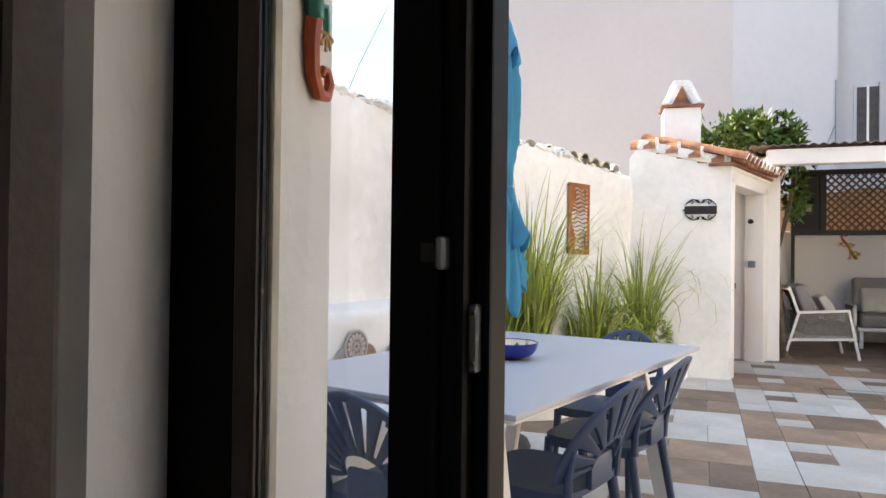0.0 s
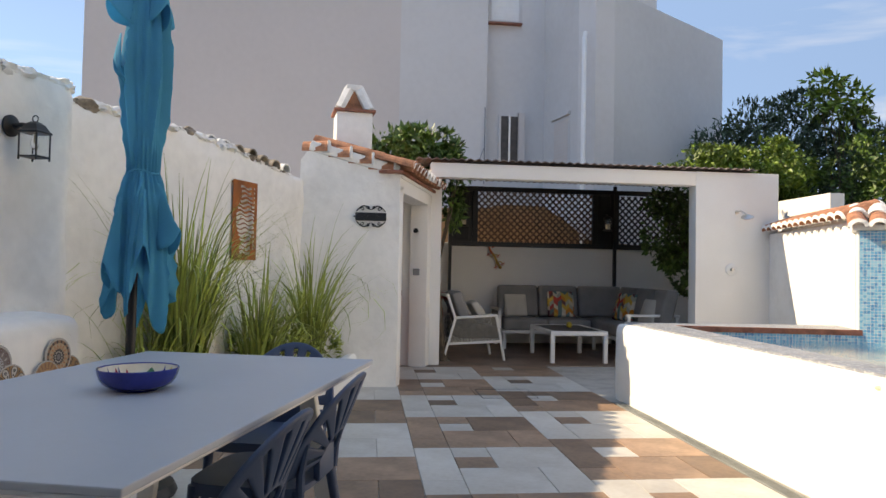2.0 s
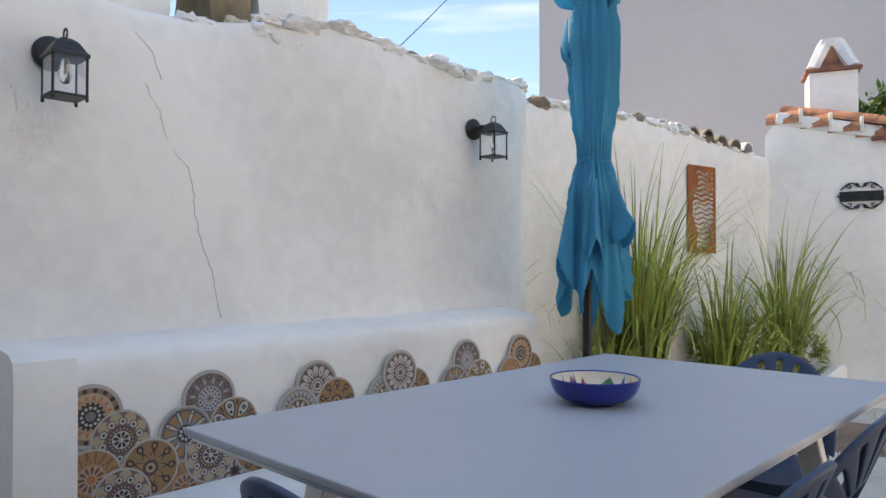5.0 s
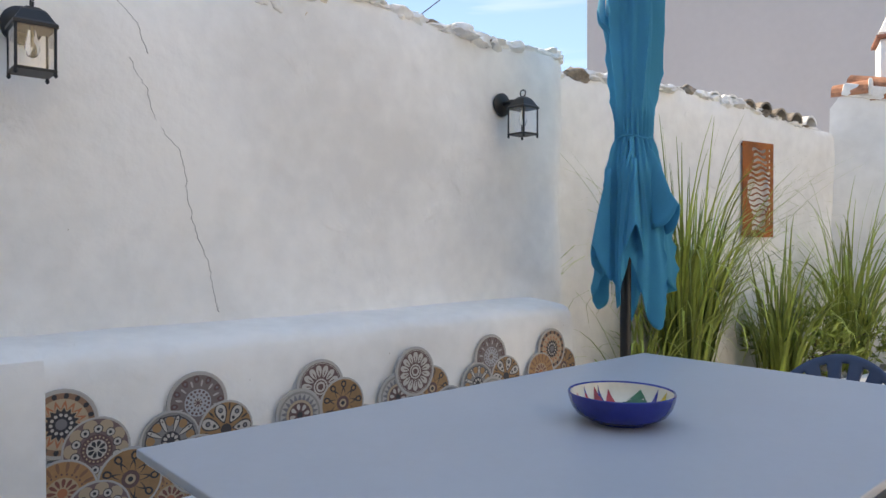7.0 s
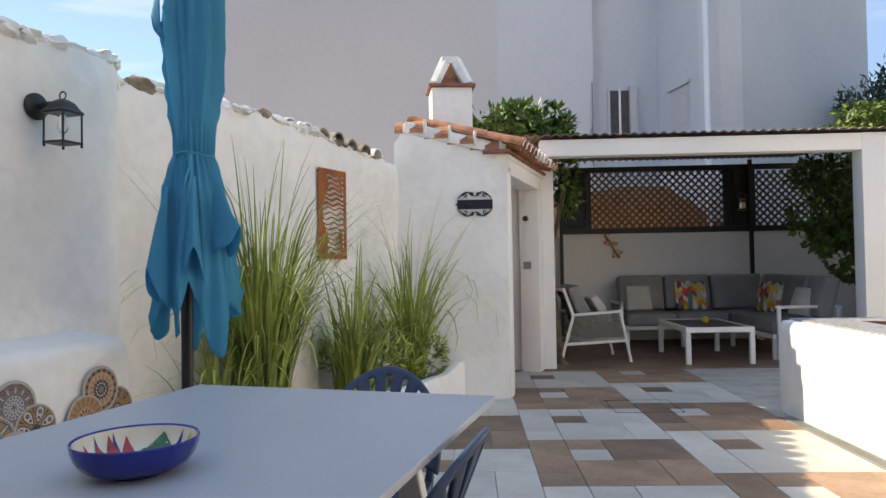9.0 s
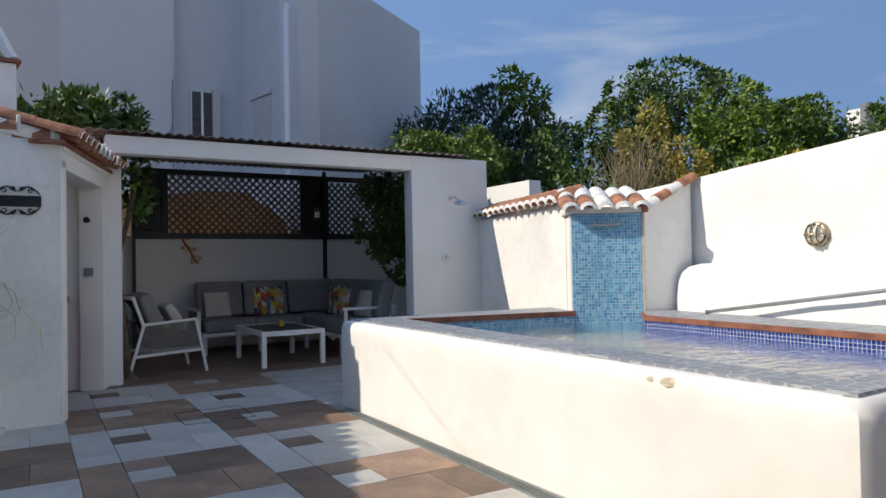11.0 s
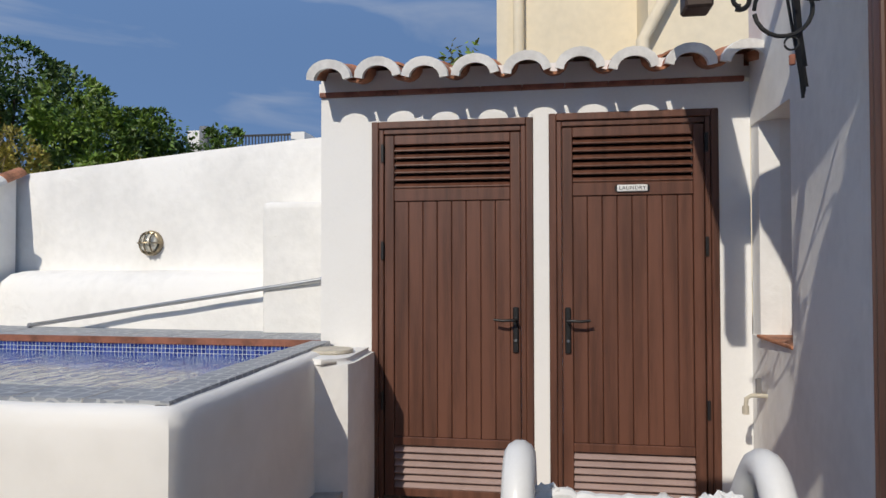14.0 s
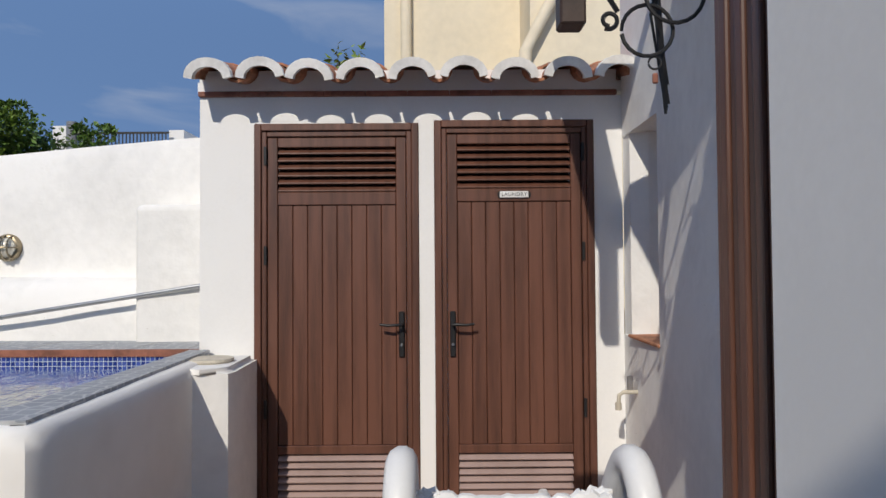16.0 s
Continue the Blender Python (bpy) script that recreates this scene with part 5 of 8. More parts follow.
def gecko(name, m, s, mats, label, curl=1):
    """A painted metal gecko: body bar, curled tail, four legs with splayed toes, along +y, lying in the xy plane."""
    e = thing(name, m, label, "wall ornament")
    bd, tl, ft = mats
    pts = [(0.0, 0.20), (0.012, 0.15), (0.0, 0.06), (-0.008, 0.0), (0.0, -0.06)]
    bm = bmesh.new()
    tube(bm, [(x * s, y * s, 0.012 * s) for x, y in pts], 0.026 * s, 10, 0.024 * s)
    part("body", bm, bd, e, smooth=True)
    bm = lathe(bmesh.new(), [(0, -0.05 * s), (0.022 * s, -0.03 * s), (0.033 * s, 0.0), (0.026 * s, 0.03 * s), (0, 0.055 * s)], 12)
    bmesh.ops.transform(bm, matrix=pose(0, 0.235 * s, 0.012 * s, -90, 0, 0) @ Matrix.Diagonal((1, 0.6, 1, 1)), verts=bm.verts)
    part("head", bm, bd, e, smooth=True)
    tail = [(0.0, -0.05), (-0.012, -0.12), (-0.005, -0.19), (0.03, -0.235), (0.075, -0.23), (0.095, -0.195), (0.08, -0.165), (0.055, -0.165), (0.05, -0.185)]
    part("tail", tube(bmesh.new(), [(x * s * curl, y * s, 0.010 * s) for x, y in tail], 0.023 * s, 8, 0.008 * s), tl, e, smooth=True)
    for sx, sy, fy in ((1, 0.14, 0.19), (-1, 0.14, 0.20), (1, -0.02, -0.07), (-1, -0.02, 0.02)):
        bm = bmesh.new()
        tube(bm, [(0.01 * sx * s, sy * s, 0.01 * s), (0.06 * sx * s, (sy + 0.01) * s, 0.012 * s), (0.075 * sx * s, fy * s, 0.010 * s)], 0.012 * s, 6, 0.008 * s)
        part("leg", bm, bd, e, smooth=True)
        bm = bmesh.new()
        fx = 0.075 * sx * s
        for k in range(5):
            a = radians(-80 + 40 * k) + (math.pi / 2 if fy > sy else -math.pi / 2)
            tip = (fx + 0.04 * s * math.cos(a), fy * s + 0.04 * s * math.sin(a), 0.008 * s)
            tube(bm, [(fx, fy * s, 0.009 * s), tip], 0.006 * s, 5, 0.004 * s)
            bmesh.ops.create_icosphere(bm, subdivisions=1, radius=0.009 * s, matrix=Matrix.Translation(tip) @ Matrix.Diagonal((1, 1, 0.5, 1)))
        part("foot", bm, ft, e, smooth=True)
    return e


# the gecko hangs head up on the outer reveal of the door
rv = Vector((-0.015, 0.148, 0)).normalized()
rn = Vector((rv.y, -rv.x, 0))
gm = Matrix.Translation(Vector((-0.527, 0.82, 0)) + rv * 0.068 + rn * 0.006 + Vector((0, 0, 1.535)))
gm = gm @ Matrix(((rv.x, 0, rn.x, 0), (rv.y, 0, rn.y, 0), (0, 1, 0, 0), (0, 0, 0, 1)))
gecko("gecko_ornament", gm, 0.52, (M_TEAL, M_CORAL, M_GOLD), "painted metal gecko with a curled red tail")
gecko("gecko_ornament", pose(1.98, 12.105, 1.44, 90, 150, 0), 0.85, (M_GOLD, M_CORAL, M_CORAL), "small painted gecko ornament on the lounge wall", -1)

# fluted brown shutter folded out from the facade
shutter = thing("shutter", pose(1.15, 1.105, 0), "fluted dark brown shutter folded open against the house", "shutter")
for i in range(7):
    part("slat", bx(i * 0.0302, i * 0.0302 + 0.0285, -0.012, 0.012 + 0.006 * (i % 2), -0.2, 2.55, bevel=0.005, seg=2), M_WOOD, shutter)
part("stile", bx(-0.025, -0.002, -0.02, 0.02, -0.2, 2.55, bevel=0.003), M_CAPSTONE, shutter, "pale edge strip")

# ---- pool hut with the two brown doors ----
DX = 4.31
for nm, y0, y1, z0, z1 in (("wall_hut_pier", 2.68, 3.00, -0.3, 2.205), ("wall_hut_middle", 1.615, 1.705, -0.3, 2.061), ("wall_hut_end", 0.50, 0.667, -0.3, 2.205)):
    structure(link(nm, bx(DX, DX + 0.22, y0, y1, z0, z1), M_PLASTER2), "smooth white wall of the pool hut", "wall")
structure(link("wall_hut_head", bx(DX, DX + 0.22, 0.667, 2.68, 2.061, 2.205), M_PLASTER2), "smooth white wall above the hut doors", "wall")
structure(link("wall_hut_head_low", bx(DX + 0.001, DX + 0.22, 1.706, 2.68, 2.046, 2.061), M_PLASTER2), "smooth white wall above the hut door", "wall")
structure(link("wall_hut_side", bx(DX + 0.22, 6.2, 2.80, 3.00, -0.3, 2.2), M_PLASTER2), "smooth white side wall of the pool hut", "wall")
structure(link("wall_hut_back", bx(6.2, 6.4, 0.2, 3.00, -0.3, 2.6), M_PLASTER2), "plain white back wall of the pool hut", "wall")
structure(link("roof_hut", bx(DX + 0.02, 6.4, 0.2, 3.02, 2.235, 2.30), M_PLASTER2), "white roof slab of the pool hut", "roof")
trim = thing("eave_trim", pose(0, 0, 0), "dark terracotta drip course along the hut", "trim")
for i in range(10):
    part("brick", bx(DX - 0.022, DX + 0.15, 0.53 + i * 0.2478, 0.53 + i * 0.2478 + 0.2455, 2.206, 2.236, bevel=0.004), M_TERRA_EDGE, trim)
structure(link("eave_fascia", bx(DX - 0.006, DX + 0.2, 0.53, 3.0, 2.236, 2.36), M_PLASTER2), "white fascia under the roof tiles", "fascia")
hroof = thing("tile_roof", pose(0, 0, 0), "clay barrel tile roof of the pool hut with thick limewashed ends", "roof")
rng = random.Random(21)


def thick_end(m, r0, r1, th, depth=0.03):
    """A plaster arch that closes the end of a barrel tile."""
    bm = bmesh.new()
    n = 10
    rr = []
    for y in (-depth, 0.02):
        for r, k in ((r0, 1.0), (r1, 0.95)):
            rr.append([bm.verts.new(m @ Vector((r * math.cos(math.pi * q / n), y, r * k * math.sin(math.pi * q / n) - (0.012 if r == r1 else 0)))) for q in range(n + 1)])
    for q in range(n):
        bm.faces.new((rr[0][q], rr[0][q + 1], rr[1][q + 1], rr[1][q]))
        bm.faces.new((rr[0][q], rr[2][q], rr[2][q + 1], rr[0][q + 1]))
        bm.faces.new((rr[1][q], rr[1][q + 1], rr[3][q + 1], rr[3][q]))
        bm.faces.new((rr[2][q], rr[3][q], rr[3][q + 1], rr[2][q + 1]))
    for q in (0, n):
        bm.faces.new((rr[0][q], rr[1][q], rr[3][q], rr[2][q]))
    return bm


for i in range(10):
    y = 2.875 - i * 0.287
    for j in range(5):
        m = Matrix.Translation((DX - 0.235 + j * 0.38, y + rng.uniform(-0.008, 0.008), 2.258 + j * 0.085 + rng.uniform(-0.008, 0.008))) @ pose(0, 0, 0, 0, 0, -90) @ pose(0, 0, 0, 12 + rng.uniform(-1, 1), rng.uniform(-4, 4), rng.uniform(-3, 3)) @ Matrix.Diagonal((1, 1, 0.80, 1))
        if y > 0.45:
            part("roof_tile", barrel(bmesh.new(), m, 0.44, 0.132, 0.115, 0.018, 10), M_TERRA, hroof)
            if j == 0:
                part("tile_end", thick_end(m, 0.134, 0.088, 0.03), M_LIME, hroof, "limewashed tile end")
    m = Matrix.Translation((DX - 0.20, y - 0.1435, 2.325)) @ pose(0, 0, 0, 0, 0, -90) @ pose(0, 0, 0, 12, 0, 0)
    part("channel_tile", barrel(bmesh.new(), m, 1.70, 0.084, 0.084, 0.016, 8, down=True), M_TERRA, hroof)
sprig = tree("weed", (5.3, 2.33, 2.55), [((5.3, 2.33, 2.70), (0.05, 0.05, 0.12))], 60, 0.028, M_LEAF2, "small leafy weed growing between roof tiles", "weed", 0.006, 4)
sprig = tree("weed", (5.3, 2.18, 2.55), [((5.3, 2.18, 2.72), (0.05, 0.05, 0.13))], 60, 0.028, M_LEAF2, "small leafy weed growing between roof tiles", "weed", 0.006, 5)


def utility_door(y0, y1, ztop, hinge_left, sign, label):
    """A brown boarded door with louvres above and below; the face looks to -x."""
    e = thing("utility_door", pose(DX, (y0 + y1) / 2, -0.22), label, "door", "pool hut doors")
    w = (y1 - y0) / 2
    H = ztop + 0.22

    def b(nm, ya, yb, za, zb, xa, xb, mt=M_WOOD, bev=0.004, lab=""):
        return part(nm, bx(xa, xb, ya, yb, za, zb, bevel=bev), mt, e, lab)

    for s in (-1, 1):
        ya, yb = sorted((s * (w - 0.001), s * (w - 0.042)))
        b("frame", ya, yb, 0, H, -0.012, 0.10)
        ya, yb = sorted((s * (w - 0.043), s * (w - 0.072)))
        b("frame_step", ya, yb, 0, H - 0.043, 0.002, 0.10)
        ya, yb = sorted((s * (w - 0.076), s * (w - 0.135)))
        b("stile", ya, yb, 0.012, H - 0.08, 0.012, 0.06)
    b("frame", -w + 0.043, w - 0.043, H - 0.042, H, -0.0115, 0.10)
    b("frame_step", -w + 0.073, w - 0.073, H - 0.075, H - 0.043, 0.0025, 0.10)
    iw = w - 0.136
    b("rail", -iw, iw, H - 0.138, H - 0.08, 0.0125, 0.06)
    b("rail", -iw, iw, H - 0.482, H - 0.405, 0.0125, 0.06)
    b("rail", -iw, iw, 0.315, 0.365, 0.0125, 0.06)
    b("rail", -iw, iw, 0.012, 0.06, 0.0125, 0.06)
    for za, zb, n, mt in ((H - 0.405, H - 0.138, 6, M_WOOD), (0.06, 0.315, 6, M_LOUVRE_LIT)):
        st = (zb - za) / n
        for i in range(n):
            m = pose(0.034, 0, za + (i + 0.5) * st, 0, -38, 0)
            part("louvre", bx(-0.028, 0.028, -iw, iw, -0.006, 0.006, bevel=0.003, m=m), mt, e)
    # added black sheet that stands for the shade between the louvres
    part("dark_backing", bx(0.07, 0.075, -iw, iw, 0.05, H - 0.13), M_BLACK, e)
    nb = 8
    bw = 2 * iw / nb
    for i in range(nb):
        part("board", bx(0.022, 0.05, -iw + i * bw + 0.0012, -iw + (i + 1) * bw - 0.0012, 0.365, H - 0.482, bevel=0.004), M_WOOD, e)
    hs_ = 1 if hinge_left else -1
    for z in (H - 0.19, H - 0.78, 0.58):
        b("hinge", hs_ * (w - 0.066) - 0.009, hs_ * (w - 0.066) + 0.009, z - 0.055, z + 0.055, -0.010, 0.006, M_BLACK, 0.003)
    yh = -hs_ * (w - 0.105)
    hd = b("handle", yh - 0.017, yh + 0.017, 0.88, 1.15, -0.002, 0.014, M_BLACK, 0.006, "black lever handle with key plate")
    bm = bmesh.new()
    tube(bm, [(-0.002, yh, 1.075), (-0.05, yh, 1.075), (-0.056, yh + hs_ * 0.02, 1.075), (-0.055, yh + hs_ * 0.075, 1.072), (-0.05, yh + hs_ * 0.125, 1.078)], 0.0095, 10, 0.008)
    part("lever", bm, M_BLACK, hd, smooth=True).matrix_parent_inverse = Matrix()
    bm = lathe(bmesh.new(), [(0, 0), (0.009, 0), (0.009, 0.006), (0, 0.006)], 14)
    bmesh.ops.transform(bm, matrix=pose(-0.002, yh, 0.955, 0, -90, 0), verts=bm.verts)
    part("keyhole", bm, M_STEEL, hd, "steel lock cylinder", True)
    if sign:
        sg = part("sign", bx(-0.001, 0.0105, -0.085, 0.085, H - 0.462, H - 0.423, bevel=0.004), M_WHITEPLASTIC, e, "white enamel plate with black lettering")
        for ya in (-0.078, 0.078):
            bm = lathe(bmesh.new(), [(0, 0), (0.022, 0), (0.022, 0.003), (0, 0.003)], 14)
            bmesh.ops.transform(bm, matrix=pose(0.0085, ya, H - 0.4425, 0, -90, 0), verts=bm.verts)
            part("sign_end", bm, M_BLACK, e)
        cu = bpy.data.curves.new("lettering", "FONT")
        cu.body, cu.size, cu.align_x, cu.align_y, cu.extrude = "LAUNDRY", 0.030, "CENTER", "CENTER", 0.0006
        cu.space_character = 1.15
        to = bpy.data.objects.new("lettering", cu)
        scene.collection.objects.link(to)
        me = bpy.data.meshes.new_from_object(to.evaluated_get(bpy.context.evaluated_depsgraph_get()))
        bpy.data.objects.remove(to)
        me.materials.append(M_BLACK)
        lo = new("lettering", me)
        lo.parent = sg
        lo.matrix_local = pose(-0.0022, 0, H - 0.4425, 90, 0, -90)
    return e


utility_door(1.706, 2.679, 2.045, True, False, "brown woodgrain boarded door with louvres and a black lever handle")
utility_door(0.668, 1.614, 2.06, False, True, "brown woodgrain boarded laundry door with louvres and a white name plate")

# rounded pillar beside the doors with a stone cap
pil = thing("pillar", pose(0, 0, 0), "rounded whitewashed stub pillar with a pale stone cap", "pillar")
bm = prism(bmesh.new(), [(3.70, 2.86), (3.73, 2.80), (3.745, 2.72), (3.765, 2.665), (3.82, 2.645), (4.302, 2.66), (4.302, 2.98), (3.75, 2.98)], -0.3, 0.685)
rim = [e_ for e_ in bm.edges if all(v.co.z > 0.68 for v in e_.verts)]
bmesh.ops.bevel(bm, geom=rim, offset=0.03, segments=3, affect="EDGES")
part("shaft", bm, M_PLASTER, pil, smooth=True)
bm = lathe(bmesh.new(), [(0, 0), (0.118, 0), (0.125, 0.008), (0.122, 0.020), (0, 0.022)], 26)
bmesh.ops.transform(bm, matrix=pose(3.99, 2.83, 0.6865), verts=bm.verts)
part("cap", bm, M_CAPSTONE, pil, smooth=True)

tap = thing("garden_tap", pose(4.02, 0.515, 0.49), "small brass and plastic garden tap on the wall", "tap")
part("spout", tube(bmesh.new(), [(0, -0.02, 0.01), (0, 0.07, 0.01), (-0.005, 0.095, -0.005), (-0.005, 0.10, -0.05)], 0.011, 8), M_CAPSTONE, tap, smooth=True)
part("lever", bx(-0.006, 0.006, 0.02, 0.05, 0.02, 0.10, bevel=0.004), M_STEEL, tap)
part("nozzle", tube(bmesh.new(), [(-0.005, 0.10, -0.045), (-0.005, 0.10, -0.085)], 0.017, 10), M_CAPSTONE, tap)

# wrought-iron bracket with rings, cables and a timber end above
iron = thing("iron_bracket", pose(0, 0, 0), "black wrought-iron bracket with scrolls and hanging rings", "bracket")


def arc(c, r, a0, a1, n=20, ax=(0, 1, 0), az=(0, 0, 1), grow=0.0):
    ax, az, c = Vector(ax), Vector(az), Vector(c)
    return [c + ax * (r + grow * k / n) * math.cos(radians(a0 + (a1 - a0) * k / n)) + az * (r + grow * k / n) * math.sin(radians(a0 + (a1 - a0) * k / n)) for k in range(n + 1)]


part("ring", tube(bmesh.new(), arc((2.2, 0.975, 1.87), 0.075, 0, 352), 0.006, 6, closed=False), M_BLACK, iron, smooth=True)
part("ring", tube(bmesh.new(), arc((2.18, 0.90, 1.97), 0.085, 0, 352), 0.006, 6), M_BLACK, iron, smooth=True)
part("ring", tube(bmesh.new(), arc((2.2, 0.955, 1.775), 0.018, 0, 352), 0.003, 6), M_BLACK, iron, smooth=True)
part("scroll", tube(bmesh.new(), arc((2.2, 1.085, 1.90), 0.026, 300, -90, 20, grow=-0.010), 0.007, 6), M_BLACK, iron, smooth=True)
part("bar", tube(bmesh.new(), [(2.2, 1.06, 1.925), (2.2, 1.10, 1.99), (2.2, 1.16, 2.10)], 0.008, 6), M_BLACK, iron, smooth=True)
part("bar", tube(bmesh.new(), [(2.2, 0.80, 2.12), (2.2, 0.90, 2.04), (2.2, 1.16, 2.10)], 0.009, 6), M_BLACK, iron, smooth=True)
part("charm", bx(2.195, 2.205, 0.946, 0.962, 1.715, 1.745, bevel=0.003), M_TERRA_EDGE, iron, "small terracotta charm")
cab = thing("cable_bundle", pose(0, 0, 0), "bundle of black cables fixed along the wall", "cables")
rng = random.Random(6)
for i in range(7):
    a = Vector((2.25 + i * 0.03, 0.86 - i * 0.008, 2.5))
    part("cable", tube(bmesh.new(), [a, a + Vector((0.02, 0.02, -0.25)), a + Vector((0.0, 0.06 + rng.uniform(0, 0.03), -0.50)), a + Vector((0.06, 0.02, -0.72 - rng.uniform(0, 0.12)))], 0.005, 5), M_BLACK, cab, smooth=True)
bkt = thing("timber_end", pose(2.6, 1.12, 2.075), "short dark timber end under the house roof", "timber")
part("block", bx(-0.05, 0.05, -0.045, 0.045, -0.06, 0.555, bevel=0.008), M_DARKWOOD, bkt)

# ---- large building behind ----
bld = thing("apartment_building", pose(0, 0, 0), "tall pale rendered building with small windows", "building")


def face(name, a, b, z1, mt, lab=""):
    a, b = Vector(a), Vector(b)
    d = (b - a).normalized()
    nn = Vector((-d.y, d.x)) * 0.4
    return part(name, prism(bmesh.new(), [a, b, b + nn, a + nn], 0, z1), mt, bld, lab)


face("wall", (-5.83, 15.0), (0.46, 15.0), 11.0, M_BUILD_P, "pinkish rendered wall")
face("wall", (0.46, 15.0), (2.27, 14.9), 11.0, M_BUILD)
face("wall", (2.27, 15.15), (3.62, 15.15), 11.0, M_BUILD)
face("wall", (3.55, 15.2), (3.98, 13.0), 7.15, M_BUILD)
face("wall", (3.98, 13.0), (7.85, 15.66), 6.55 + 0.04, M_BUILD)
face("wall", (7.85, 15.66), (6.5, 21), 6.55, M_BUILD)
part("wall", bx(2.27, 2.28, 14.9, 15.3, 0, 11), M_BUILD, bld)
part("wall", bx(3.4, 6.5, 16.2, 16.6, 6.0, 11.0), M_BUILD, bld)
for (x0, x1, z0, z1, kind) in ((2.60, 3.02, 3.35, 4.52, 0), (2.35, 3.0, 6.5, 7.6, 1)):
    w = part("window", bx(x0 - 0.02, x1 + 0.02, 15.115, 15.148, z0 - 0.02, z1 + 0.02, bevel=0.004), M_BUILD, bld, "recessed window")
    part("pane", bx(x0 + 0.03, x1 - 0.03, 15.106, 15.114, z0 + 0.03, z1 - 0.03), M_SLATE if kind == 0 else M_WHITEPLASTIC, w)
    if kind == 0:
        part("mullion", bx((x0 + x1) / 2 - 0.02, (x0 + x1) / 2 + 0.02, 15.095, 15.105, z0, z1), M_STEEL, w)
        part("jamb", bx(x1 - 0.03, x1 + 0.10, 15.0, 15.147, z0, z1 + 0.03), M_BUILD_P, w)
    else:
        for i in range(14):
            part("slat", bx(x0 + 0.03, x1 - 0.03, 15.098, 15.106, z0 + 0.04 + i * 0.074, z0 + 0.10 + i * 0.074), M_WHITEPLASTIC, w)
        part("sill", bx(x0 - 0.04, x1 + 0.04, 15.02, 15.15, z0 - 0.05, z0 - 0.02), M_TERRA_EDGE, w)
wd = (Vector((3.98, 13.0)) - Vector((3.55, 15.2))).normalized()
wm = Matrix.Translation((3.55, 15.2, 0)) @ Euler((0, 0, math.atan2(wd.y, wd.x))).to_matrix().to_4x4()
w = part("window", bx(0.55, 1.25, -0.012, -0.001, 3.3, 4.30, m=wm), M_BUILD, bld, "shuttered window")
for i in range(13):
    part("slat", bx(0.6, 1.2, -0.02, -0.012, 3.35 + i * 0.07, 3.41 + i * 0.07, m=wm), M_BUILD_P, w)
part("hood", bx(0.5, 1.3, -0.06, -0.001, 4.32, 4.38, m=wm), M_BUILD, bld)
part("downpipe", tube(bmesh.new(), [(3.74, 12.93, 0), (3.74, 12.93, 5.5), (3.78, 12.98, 5.62)], 0.045, 10), M_WHITEPLASTIC, bld, "white downpipe", True)
part("cable", tube(bmesh.new(), [(2.24, 14.86, 3.0), (2.24, 14.86, 4.6)], 0.012, 5), M_GREYPLASTIC, bld)
part("cable", tube(bmesh.new(), [(2.23, 14.86, 3.75), (2.1, 14.86, 3.4), (1.9, 14.86, 2.9)], 0.008, 5), M_GREYPLASTIC, bld)

# cream house above the pool hut, far terrace with a railing
ch_ = thing("cream_house", pose(0, 0, 0), "sunlit cream rendered house with a downpipe", "house")
part("wall", bx(9.0, 14.0, -3.0, 2.28, 0, 9), M_CREAM, ch_)
part("wall", bx(8.0, 9.0, -4.0, 0.55, 0, 9), M_CREAM, ch_)
part("downpipe", tube(bmesh.new(), [(8.93, 2.0, 0), (8.93, 2.0, 9)], 0.07, 10), M_CREAM, ch_, smooth=True)
part("downpipe", tube(bmesh.new(), [(7.9, 0.62, 0), (7.9, 0.62, 3.6), (7.9, 0.2, 4.4)], 0.07, 10), M_CREAM, ch_, smooth=True)
ter = thing("roof_terrace", pose(0, 0, 0), "far white roof terrace with a thin dark railing", "terrace")
part("parapet", bx(14.0, 16.0, 5.0, 9.4, 0, 3.35), M_PLASTER2, ter)
part("end_block", bx(14.2, 15.0, 8.95, 9.4, 3.3, 4.1), M_PLASTER2, ter)
part("end_block", bx(14.2, 15.0, 6.75, 7.05, 3.3, 4.0), M_PLASTER2, ter)
part("vent_pipe", tube(bmesh.new(), [(14.1, 8.95, 3.3), (14.1, 8.95, 4.15)], 0.11, 10), M_GREYPLASTIC, ter, smooth=True)
for i in range(26):
    part("baluster", bx(14.05, 14.07, 7.05 + i * 0.072, 7.07 + i * 0.072, 3.3, 3.9), M_BLACK, ter)
part("handrail", bx(14.04, 14.08, 7.0, 8.95, 3.9, 3.94), M_BLACK, ter)

# never in view: a plain block that keeps the table and near floor shaded
structure(link("neighbour_house", bx(-6.0, -4.5, -1.0, 4.2, -0.3, 5.0), M_PLASTER), "unseen white house block that shades the patio from beyond the garden wall", "house")
# neighbour's lumps above the garden wall
lump = thing("neighbour_chimneys", pose(0, 0, 0), "rough whitewashed masonry piers and a stone stump on the neighbouring wall", "masonry")

